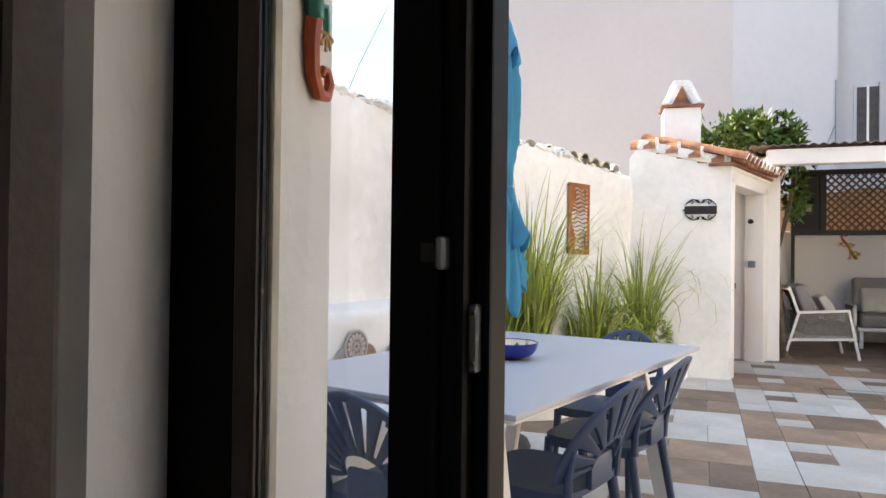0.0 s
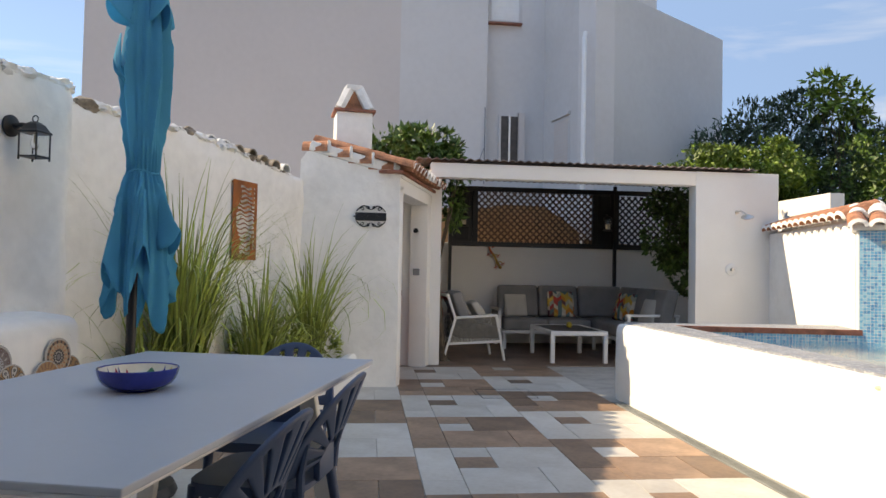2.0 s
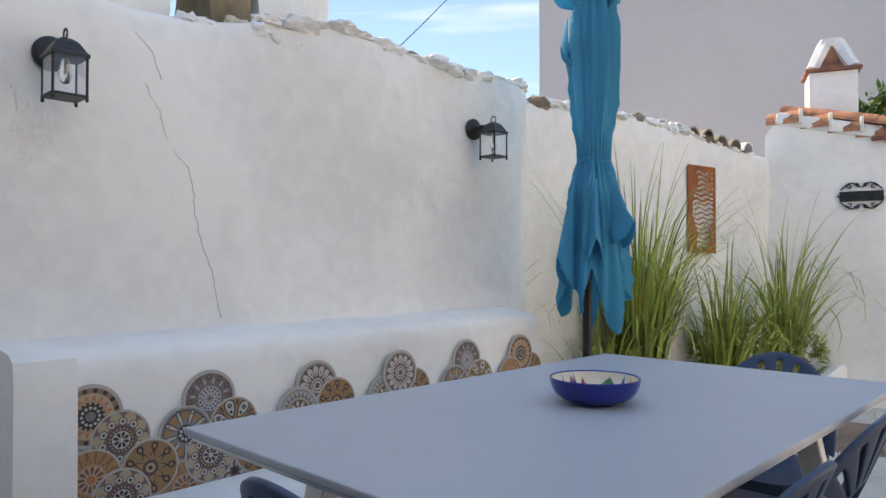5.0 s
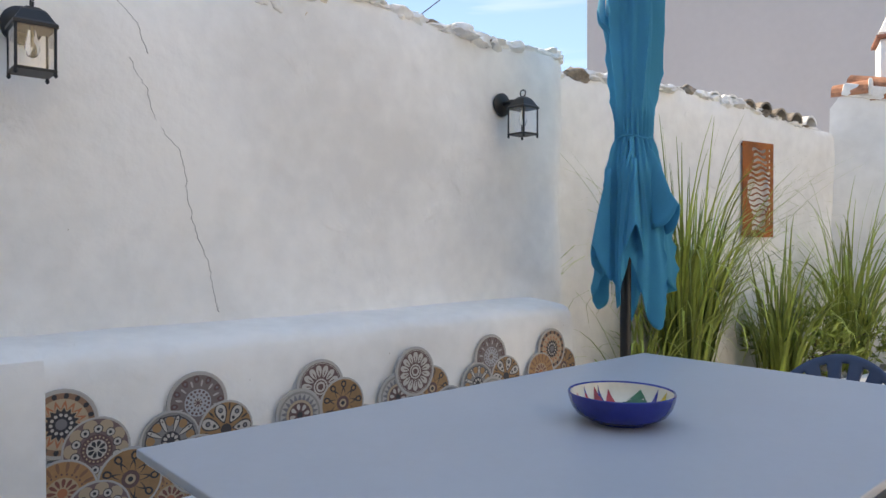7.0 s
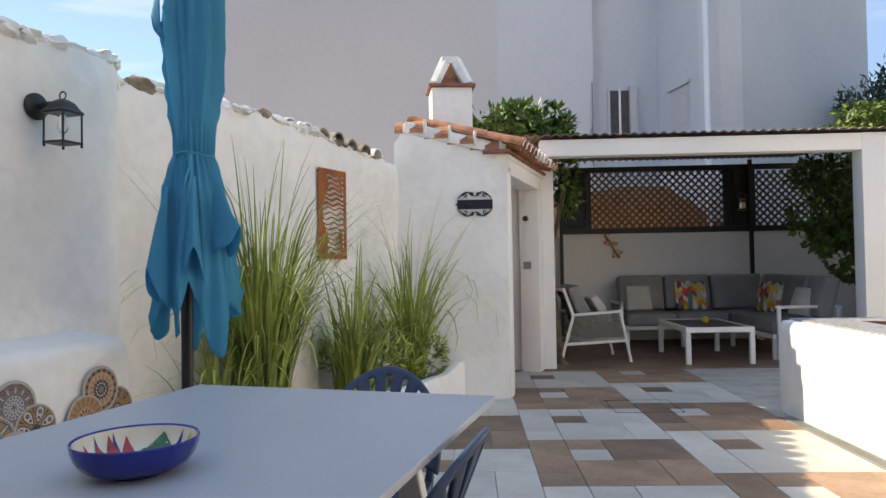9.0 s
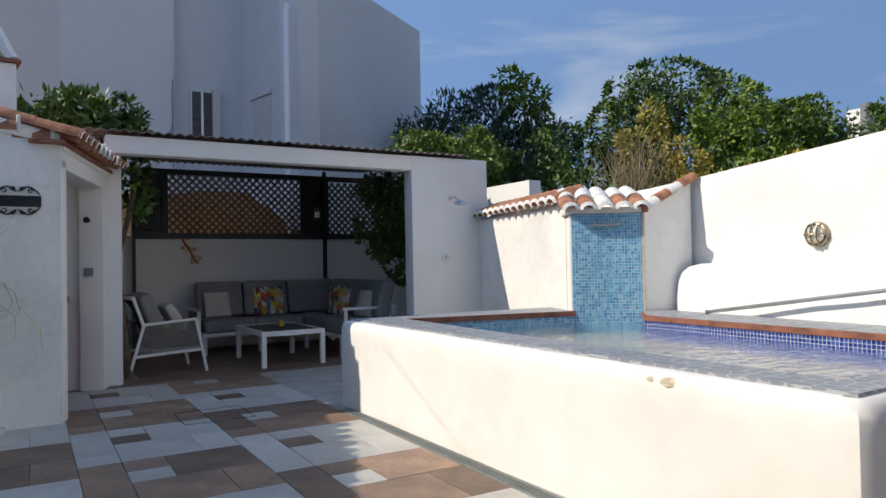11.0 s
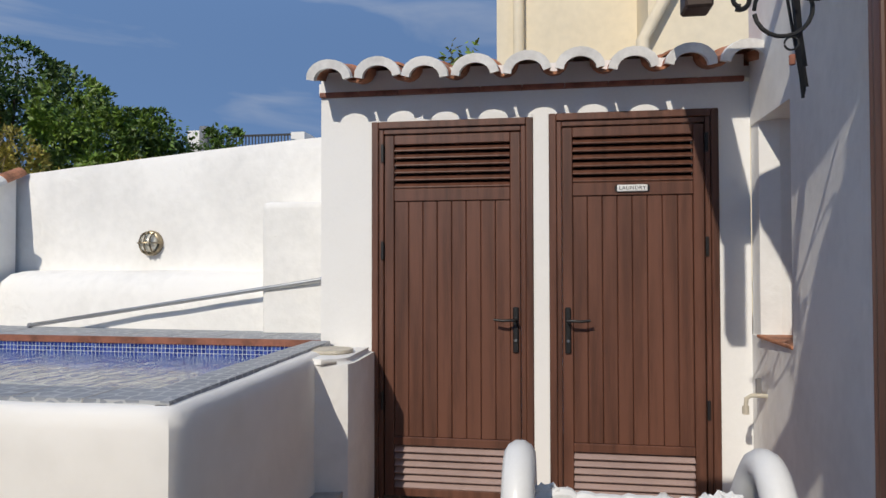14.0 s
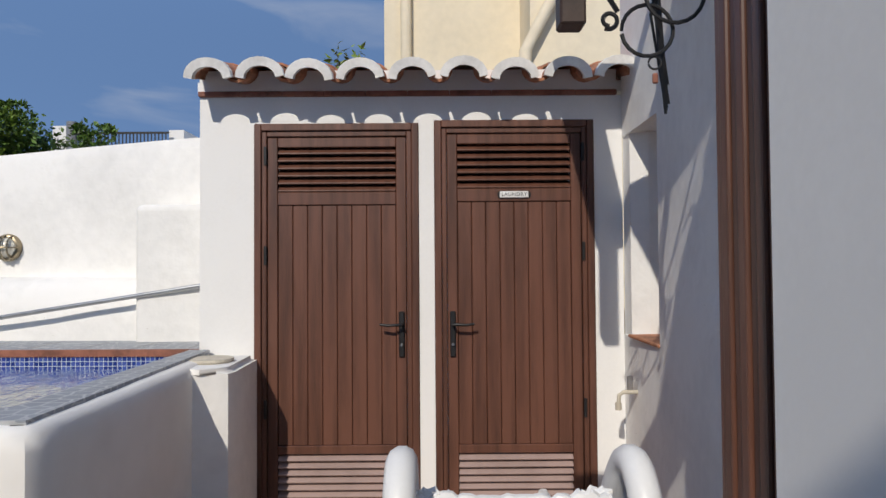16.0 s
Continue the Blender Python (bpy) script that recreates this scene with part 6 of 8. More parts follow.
# ---- trees and planting ----
tree("citrus_tree", (0.9, 9.75, 0), [((0.55, 9.9, 2.75), (0.50, 0.45, 0.30)), ((0.98, 9.7, 2.25), (0.16, 0.25, 0.55)), ((0.2, 10.0, 2.85), (0.35, 0.4, 0.22))], 2600, 0.05, M_LEAF, "dark glossy shrub rising behind the hut roof", "shrub", 0.05, 11, 2.4)
lemon = tree("lemon_tree", (5.0, 10.9, 0), [((4.9, 10.7, 2.0), (0.75, 0.6, 0.65)), ((4.5, 10.6, 1.75), (0.45, 0.4, 0.45)), ((5.2, 10.9, 1.5), (0.5, 0.5, 0.55)), ((4.3, 10.6, 2.25), (0.3, 0.3, 0.25)), ((4.75, 10.4, 1.45), (0.45, 0.4, 0.5))], 6500, 0.05, M_LEAF, "dense dark lemon tree with a few fruits in the lounge corner", "tree", 0.05, 12, 1.9)
rng = random.Random(14)
for i in range(9):
    bm = lathe(bmesh.new(), [(0, -0.045), (0.02, -0.035), (0.035, 0), (0.026, 0.028), (0, 0.048)], 10)
    fr = part("lemon", bm, M_LEAF2, lemon, "unripe green lemon", True)
    fr.matrix_local = pose(rng.uniform(-0.9, 0.1), rng.uniform(-0.75, -0.4), rng.uniform(1.2, 2.3))
tree("vine_tree", (6.3, 11.6, 0), [((5.3, 11.4, 2.95), (0.8, 0.6, 0.28)), ((6.3, 11.4, 3.0), (0.7, 0.6, 0.38))], 4600, 0.05, M_LEAF2, "broad-leaved green climber above the lounge roof", "shrub", 0.06, 13, 1.8)
tree("conifer", (7.3, 12.2, 0), [((7.15, 12.0, 2.6), (0.28, 0.28, 0.75)), ((7.4, 12.3, 2.7), (0.3, 0.3, 0.6)), ((6.9, 11.8, 2.3), (0.25, 0.25, 0.6))], 5200, 0.05, M_LEAF2, "feathery bright green conifer", "conifer", 0.05, 15, 3.2, -0.9)
tree("olive_tree", (8.0, 14.0, 0), [((7.4, 14.0, 3.85), (0.9, 0.8, 0.8)), ((8.5, 13.6, 3.9), (0.9, 0.8, 0.85)), ((9.3, 13.2, 3.7), (0.8, 0.8, 0.8)), ((8.0, 13.0, 2.9), (1.1, 0.8, 0.8)), ((9.2, 12.9, 3.1), (0.9, 0.8, 0.9))], 12000, 0.042, M_LEAF3, "dark blue-green bushy tree with upright shoots", "tree", 0.1, 16, 3.6, -0.8)
tree("ash_sapling", (8.6, 12.6, 0), [((8.3, 12.6, 4.75), (0.35, 0.3, 0.25)), ((8.6, 12.6, 4.45), (0.4, 0.3, 0.25)), ((8.15, 12.6, 4.4), (0.25, 0.3, 0.2)), ((8.7, 12.6, 4.05), (0.3, 0.3, 0.3))], 620, 0.07, M_LEAF2, "thin sapling with sparse light green leaves", "tree", 0.03, 17, 2.6)
tree("dark_hedge_tree", (9.3, 11.4, 0), [((8.6, 11.6, 2.7), (0.9, 0.8, 0.9)), ((9.6, 11.0, 2.9), (1.0, 0.9, 1.1)), ((8.2, 11.0, 2.1), (0.8, 0.7, 0.7)), ((9.0, 10.4, 2.2), (0.9, 0.7, 0.7))], 13000, 0.05, M_LEAF, "dense dark evergreen trees behind the garden", "tree", 0.1, 18, 1.9)
tree("tall_evergreen", (10.2, 10.2, 0), [((9.9, 10.3, 4.15), (1.0, 0.8, 0.55)), ((10.4, 9.8, 3.6), (1.1, 0.9, 0.8)), ((9.4, 10.6, 3.5), (0.7, 0.7, 0.6)), ((10.0, 10.0, 2.6), (1.2, 0.9, 0.9))], 15000, 0.05, M_LEAF, "tall rounded evergreen tree", "tree", 0.13, 19, 2.0)
tree("yellow_shrub", (8.0, 8.6, 0), [((7.9, 8.75, 3.05), (0.16, 0.2, 0.45)), ((7.6, 8.9, 2.7), (0.25, 0.25, 0.35)), ((8.1, 8.4, 2.4), (0.35, 0.35, 0.45))], 2600, 0.036, M_LEAF4, "yellowing shrub with upright twigs", "shrub", 0.04, 20, 2.4, -0.6)
tree("bright_shrub", (9.6, 8.2, 0), [((9.5, 8.5, 3.1), (0.7, 0.6, 0.75)), ((9.9, 8.0, 2.9), (0.6, 0.6, 0.6)), ((9.4, 8.0, 2.3), (0.8, 0.7, 0.5))], 11000, 0.047, M_LEAF2, "bright green broad-leaved shrub in the sun", "shrub", 0.07, 21, 2.0)
tree("round_tree", (10.6, 7.6, 0), [((10.3, 7.7, 2.85), (0.8, 0.7, 0.65)), ((11.0, 7.1, 2.7), (0.7, 0.7, 0.7)), ((10.4, 7.4, 2.1), (1.0, 0.8, 0.6))], 11000, 0.045, M_LEAF, "rounded green garden tree", "tree", 0.09, 22, 1.9)
tree("low_hedge", (8.4, 7.3, 0), [((8.3, 8.1, 2.05), (0.6, 0.8, 0.35)), ((8.7, 7.1, 2.15), (0.6, 0.8, 0.35)), ((8.0, 8.9, 1.9), (0.6, 0.7, 0.4))], 6500, 0.036, M_LEAF4, "low yellow-green hedge behind the wall", "hedge", 0.05, 23, 2.0)
# bare twigs
bm = bmesh.new()
rng = random.Random(30)
for i in range(120):
    a = Vector((7.3 + rng.gauss(0, 0.22), 8.6 + rng.gauss(0, 0.25), 1.5))
    t1 = a + Vector((rng.gauss(0, 0.12), rng.gauss(0, 0.12), rng.uniform(0.5, 0.9)))
    t2 = t1 + Vector((rng.gauss(0, 0.14), rng.gauss(0, 0.14), rng.uniform(0.3, 0.7)))
    tube(bm, [a, t1, t2], 0.008, 4, 0.003)
tw = thing("dry_shrub", pose(0, 0, 0), "leafless grey-brown twiggy shrub", "shrub")
tagged(part("branchwork", bm, M_DRY, tw), kind="stuff")

# rough masonry above the garden wall
def lump_box(y0, y1, z0, z1, mt, seed, nm):
    bm = bmesh.new()
    a, d = Vector((-2.56, 2.35)), Vector((0.2485, 0.9686))
    m = Matrix.Translation((a.x, a.y, 0)) @ Euler((0, 0, math.atan2(d.y, d.x))).to_matrix().to_4x4()
    bmesh.ops.create_grid(bm, x_segments=2, y_segments=2, size=0.01)
    bm.clear()
    box(bm, (y0 - 2.35) / 0.9686, (y1 - 2.35) / 0.9686, 0.0, 0.32, z0, z1)
    bmesh.ops.subdivide_edges(bm, edges=bm.edges, cuts=5, use_grid_fill=True)
    for v in bm.verts:
        v.co += Vector((noise.noise(v.co * 4 + Vector((seed, 0, 0))), noise.noise(v.co * 4 + Vector((0, seed, 0))), noise.noise(v.co * 5 + Vector((0, 0, seed))))) * 0.035
    bmesh.ops.transform(bm, matrix=m, verts=bm.verts)
    part(nm, bm, mt, lump, smooth=True)


lump_box(1.2, 2.84, 1.9, 3.4, M_PLASTER, 1, "pier")
lump_box(3.19, 3.56, 1.9, 3.3, M_PLASTER, 2, "pier")
lump_box(2.99, 3.17, 1.95, 3.0, M_DRY, 3, "stone_stump")
lump_box(2.86, 3.6, 1.9, 2.10, M_PLASTER, 4, "rubble")

wire = thing("overhead_wire", pose(0, 0, 0), "thin dark cable strung above the garden wall", "cable")
part("strand", tube(bmesh.new(), [(-2.06, 3.78, 2.14), (-2.4, 4.6, 2.58), (-2.82, 5.72, 3.22), (-3.57, 8.19, 4.93)], 0.003, 5), M_BLACK, wire)

# ---- dining table ----
TA = math.degrees(math.atan2(0.45, 1.765))
table = thing("dining_table", pose(-0.805, 2.93, 0, 0, 0, -TA), "long dining table with a matt grey-blue top and white legs", "table")
TL, TW = 0.91, 0.525
bm = bx(-TW, TW, -TL, TL, 0.772, 0.79, bevel=0.004, seg=2)
part("tabletop", bm, M_TABLE, table)
part("top_edge", bx(-TW + 0.012, TW - 0.012, -TL + 0.012, TL - 0.012, 0.758, 0.7715, bevel=0.004), M_WHITEMETAL, table, "pale under-edge")
for sy in (-1, 1):
    part("cross_rail", bx(-0.40, 0.40, sy * (TL - 0.24) - 0.03, sy * (TL - 0.24) + 0.03, 0.715, 0.757, bevel=0.004), M_WHITEMETAL, table)
    for sx in (-1, 1):
        bm = bx(-0.035, 0.035, -0.022, 0.022, 0.0, 0.74, bevel=0.004)
        for v in bm.verts:
            k = 1 - v.co.z / 0.74
            v.co.x += sx * (0.30 + 0.13 * k)
            v.co.y += sy * (TL - 0.24 + 0.06 * k)
        part("leg", bm, M_WHITEMETAL, table)
part("long_rail", bx(-0.02, 0.02, -TL + 0.27, TL - 0.27, 0.72, 0.757, bevel=0.004), M_WHITEMETAL, table)

# ---- bowl ----
bowl = thing("bowl", pose(-0.812, 2.922, 0.79) @ Matrix.Diagonal((0.86, 0.86, 0.86, 1)), "cobalt blue glazed bowl painted inside with flowers", "bowl")
out = [(0, 0.0), (0.070, 0.0), (0.074, 0.005), (0.098, 0.012), (0.118, 0.024), (0.131, 0.042), (0.138, 0.062), (0.141, 0.078)]
part("outside", lathe(bmesh.new(), out + [(0.139, 0.081), (0.134, 0.077)], 40), M_COBALT, bowl, smooth=True)
inn = [(0.1345, 0.0772), (0.130, 0.060), (0.120, 0.040), (0.100, 0.022), (0.06, 0.014), (0, 0.012)]
part("inside", lathe(bmesh.new(), inn, 40), M_CREAMGLAZE, bowl, "cream glazed inside", True)
rng = random.Random(4)


def petal(bm, a, r0, r1, wd, lift=0.0025):
    """A painted petal that lies on the bowl's inner side."""
    def hgt(r):
        for (ra, za), (rb, zb) in zip(inn, inn[1:]):
            if rb <= r <= ra:
                return zb + (za - zb) * (r - rb) / (ra - rb + 1e-9)
        return 0.013
    n = 8
    lft, rgt = [], []
    for k in range(n + 1):
        r = r0 + (r1 - r0) * k / n
        w = wd * math.sin(math.pi * (k / n) ** 1.15) + 0.0006
        for s, dst in ((1, lft), (-1, rgt)):
            aa = a + s * w / max(r, 0.02)
            dst.append(bm.verts.new((r * math.cos(aa), r * math.sin(aa), hgt(r) + lift)))
    for k in range(n):
        bm.faces.new((lft[k], lft[k + 1], rgt[k + 1], rgt[k]))


for nm, mt, petals in (("green_figure", M_GREEN, [(1.50, 0.035, 0.130, 0.046)]), ("red_figure", M_RED, [(2.20, 0.05, 0.128, 0.014), (2.52, 0.06, 0.131, 0.015), (2.82, 0.05, 0.126, 0.014), (3.1, 0.06, 0.129, 0.012), (4.6, 0.05, 0.129, 0.02)]), ("yellow_figure", M_YELLOW, [(0.80, 0.06, 0.132, 0.024)]), ("blue_figure", M_COBALT, [(1.08, 0.1, 0.132, 0.006), (2.43, 0.07, 0.132, 0.006), (2.8, 0.08, 0.132, 0.005), (3.8, 0.05, 0.128, 0.012), (5.0, 0.06, 0.128, 0.012), (5.9, 0.06, 0.128, 0.012)])):
    for p_ in petals:
        bm = bmesh.new()
        petal(bm, *p_)
        part(nm, bm, mt, bowl, "painted flower", True)
bm = bmesh.new()
for k in range(14):
    a, r = 1.55 + rng.uniform(-0.28, 0.28), rng.uniform(0.06, 0.115)
    petal(bm, a, r - 0.006, r + 0.006, 0.005, 0.004)
part("dots", bm, M_CREAMGLAZE, bowl)


# ---- chairs ----
def make_chair(m):
    c = thing("dining_chair", m, "navy blue moulded plastic chair with a fan-slotted back", "chair", "chairs round the table")
    bm = bx(-0.22, 0.22, -0.21, 0.22, 0.435, 0.455, bevel=0.0)
    bmesh.ops.subdivide_edges(bm, edges=bm.edges, cuts=7, use_grid_fill=True)
    for v in bm.verts:
        x, y = v.co.x / 0.22, v.co.y / 0.22
        r = max(abs(x), abs(y)) or 1
        rr = (abs(x) ** 5 + abs(y) ** 5) ** 0.2
        v.co.x, v.co.y = v.co.x * r / (rr or 1), v.co.y * r / (rr or 1)
        q = min(1, x * x + y * y)
        v.co.z += -0.012 * (1 - q) - 0.006 * q
        if v.co.z < 0.44 and r > 0.99:
            v.co.z -= 0.022
    part("seat", bm, M_NAVY, c, smooth=True)
    # back: fan of ribs within a rim, wrapped and leaning back
    NA, NR = 66, 14
    bm = bmesh.new()
    grid = []

    def wrap(x, z):
        return (x, -0.205 - 0.40 * (z - 0.45) + 1.15 * x * x, z)

    for i in range(NA + 1):
        a = radians(-12 + 204 * i / NA)
        row = []
        for j in range(NR + 1):
            t_ = j / NR
            r0x, r0z, r1x, r1z = 0.085, 0.07, 0.24, 0.275
            rx, rz = r0x + (r1x - r0x) * t_, r0z + (r1z - r0z) * t_
            x, z = rx * math.cos(a), 0.535 + rz * math.sin(a)
            row.append(bm.verts.new(wrap(x, z)))
        grid.append(row)
    for i in range(NA):
        slot = i % 6 in (2, 3) and 2 < i < NA - 2
        for j in range(NR):
            if slot and 1 <= j < NR - 3 + (1 if 20 < i < 46 else 0):
                continue
            bm.faces.new((grid[i][j], grid[i + 1][j], grid[i + 1][j + 1], grid[i][j + 1]))
    bk = part("backrest", bm, M_NAVY, c, smooth=True)
    sol = bk.modifiers.new("thick", "SOLIDIFY")
    sol.thickness, sol.offset = 0.014, 0
    bv = bk.modifiers.new("edge", "BEVEL")
    bv.width, bv.segments, bv.limit_method = 0.003, 1, "ANGLE"
    for sx in (-1, 1):
        tp = wrap(sx * 0.205, 0.60)
        part("back_post", tube(bmesh.new(), [(sx * 0.19, -0.19, 0.42), (sx * 0.20, -0.195, 0.50), (tp[0], tp[1], 0.60)], 0.017, 8, 0.012), M_NAVY, c, smooth=True)
        part("leg", tube(bmesh.new(), [(sx * 0.185, -0.175, 0.44), (sx * 0.22, -0.245, 0.0)], 0.021, 10, 0.014), M_NAVY, c, smooth=True)
        part("leg", tube(bmesh.new(), [(sx * 0.185, 0.185, 0.435), (sx * 0.20, 0.215, 0.0)], 0.021, 10, 0.014), M_NAVY, c, smooth=True)
    part("hub", bx(-0.085, 0.085, -0.225, -0.20, 0.44, 0.545, bevel=0.008, seg=2), M_NAVY, c, smooth=True)
    return c


chair = make_chair(pose(-0.452, 3.245, 0, 0, 0, 76))
copy_thing(chair, pose(-0.592, 2.598, 0, 0, 0, 74))
copy_thing(chair, pose(-0.53, 3.83, 0, 0, 0, 166))
copy_thing(chair, pose(-0.965, 2.27, 0, 0, 0, -14))

# ---- closed parasol ----
par = thing("parasol", pose(-1.31, 4.38, 0), "closed turquoise canvas parasol on a dark pole", "parasol")
part("pole", tube(bmesh.new(), [(0, 0, 0.02), (0, 0, 2.78)], 0.024, 14), M_BLACK, par, smooth=True)
part("finial", lathe(bmesh.new(), [(0, 2.74), (0.05, 2.745), (0.055, 2.76), (0.035, 2.785), (0, 2.80)], 18), M_GREYPLASTIC, par, smooth=True)
part("base", lathe(bmesh.new(), [(0, 0), (0.24, 0), (0.25, 0.02), (0.23, 0.06), (0.05, 0.08), (0.035, 0.30), (0, 0.30)], 28), M_BLACK, par, smooth=True)
prof = [(2.76, 0.035), (2.70, 0.060), (2.60, 0.092), (2.52, 0.108), (2.44, 0.118), (2.36, 0.126), (2.25, 0.134), (2.12, 0.132), (2.0, 0.122), (1.88, 0.106), (1.76, 0.090), (1.69, 0.078), (1.655, 0.074), (1.60, 0.100), (1.50, 0.132), (1.38, 0.156), (1.25, 0.176), (1.12, 0.190), (1.02, 0.196), (0.94, 0.196), (0.86, 0.188)]


def rad_at(z):
    for (za, ra), (zb, rb) in zip(prof, prof[1:]):
        if zb <= z <= za:
            k = (za - z) / (za - zb)
            return ra + (rb - ra) * k
    return prof[-1][1]


NT, NZ = 192, 80
bm = bmesh.new()
grid = []
for i in range(NT):
    th = 2 * math.pi * i / NT
    lobe = abs(((i * 5 / NT + 0.32 + 0.05 * math.sin(3 * th)) % 1.0) - 0.5) * 2
    hem = 0.90 + 0.27 * lobe ** 1.3 + 0.05 * math.sin(th * 2 + 1) + 0.025 * math.sin(th * 7)
    row = []
    for j in range(NZ + 1):
        z = 2.76 + (hem - 2.76) * j / NZ
        r = rad_at(max(0.861, z))
        low = z < 1.655
        k = 7 if low else 6
        tw = th + (0.30 * (2.76 - z) if not low else 0.33 + 0.10 * (1.655 - z))
        ph = k * th + (1.5 * math.sin(z * 2.1 + th) if not low else 0.7 * math.sin(z * 5 + 2 * th))
        pinch = max(0.12, min(1, abs(z - 1.655) / 0.22))
        amp = (0.66 if low else 0.72) * pinch * (0.4 if z > 2.66 else 1)
        ridge = 1 - abs(math.sin(ph / 2)) ** 0.55 * (0.75 + 0.25 * math.sin(2 * th + 1))
        small = 0.10 * pinch * math.sin(3 * ph + 4 * z)
        gather = 0.10 * (1 - pinch) * math.sin(26 * th)
        rr = r * (1.06 - amp * (1 - ridge) * 0.85 + small * 0.5 + gather) + 0.010 * noise.noise(Vector((math.cos(th) * 3, math.sin(th) * 3, z * 4)))
        row.append(bm.verts.new((0.035 + rr * math.cos(tw), rr * math.sin(tw), z)))
    grid.append(row)
for i in range(NT):
    for j in range(NZ):
        a, b = grid[i], grid[(i + 1) % NT]
        bm.faces.new((a[j], b[j], b[j + 1], a[j + 1]))
cn = part("canopy", bm, M_BLUECLOTH, par, smooth=True)
sol = cn.modifiers.new("thick", "SOLIDIFY")
sol.thickness = 0.003


def cloth_flap(th, zt, zb, r0, r1, wide, lip):
    """A slack bay of canvas that bellies out between two ribs and turns in at its lip."""
    bm = bmesh.new()
    rows = []
    for j in range(15):
        t_ = j / 14
        rows.append([])
        for i in range(17):
            u = i / 8 - 1
            belly = (1 - u * u)
            rr = r0 + (r1 - r0) * (t_ ** 0.8) * (0.25 + 0.75 * belly) - lip * max(0, t_ - 0.8) / 0.2
            a = th + u * wide * (0.35 + 0.65 * t_) * 0.5
            z = zt + (zb - zt) * t_ * (0.72 + 0.28 * abs(u) ** 1.5) + 0.02 * math.sin(5 * u + 1) * t_
            rows[-1].append(bm.verts.new((0.035 + rr * math.cos(a), rr * math.sin(a), z)))
    for a, b in zip(rows, rows[1:]):
        for i in range(16):
            bm.faces.new((a[i], a[i + 1], b[i + 1], b[i]))
    fl = part("fold", bm, M_BLUECLOTH, par, smooth=True)
    sol = fl.modifiers.new("thick", "SOLIDIFY")
    sol.thickness = 0.003


cloth_flap(radians(-148), 2.74, 2.40, 0.045, 0.205, 1.35, 0.0)
cloth_flap(radians(-155), 2.36, 2.10, 0.13, 0.165, 1.0, 0.05)
cloth_flap(radians(-38), 2.74, 2.40, 0.045, 0.165, 1.3, 0.01)
cloth_flap(radians(60), 2.74, 2.40, 0.045, 0.17, 1.6, 0.01)
cloth_flap(radians(-70), 1.56, 1.14, 0.115, 0.215, 0.55, -0.01)
cloth_flap(radians(-25), 1.60, 1.24, 0.10, 0.225, 0.6, -0.02)
cloth_flap(radians(-130), 1.52, 1.04, 0.12, 0.205, 0.7, 0.0)
part("tie", tube(bmesh.new(), [(0.035 + 0.079 * math.cos(a), 0.079 * math.sin(a), 1.655 + 0.008 * math.sin(3 * a)) for a in [2 * math.pi * k / 24 for k in range(24)]], 0.006, 6, closed=True), M_BLUECLOTH, par, smooth=True)
part("tie_end", tube(bmesh.new(), [(0.05, -0.082, 1.65), (0.065, -0.115, 1.60), (0.05, -0.14, 1.52)], 0.008, 6, 0.005), M_BLUECLOTH, par, smooth=True)


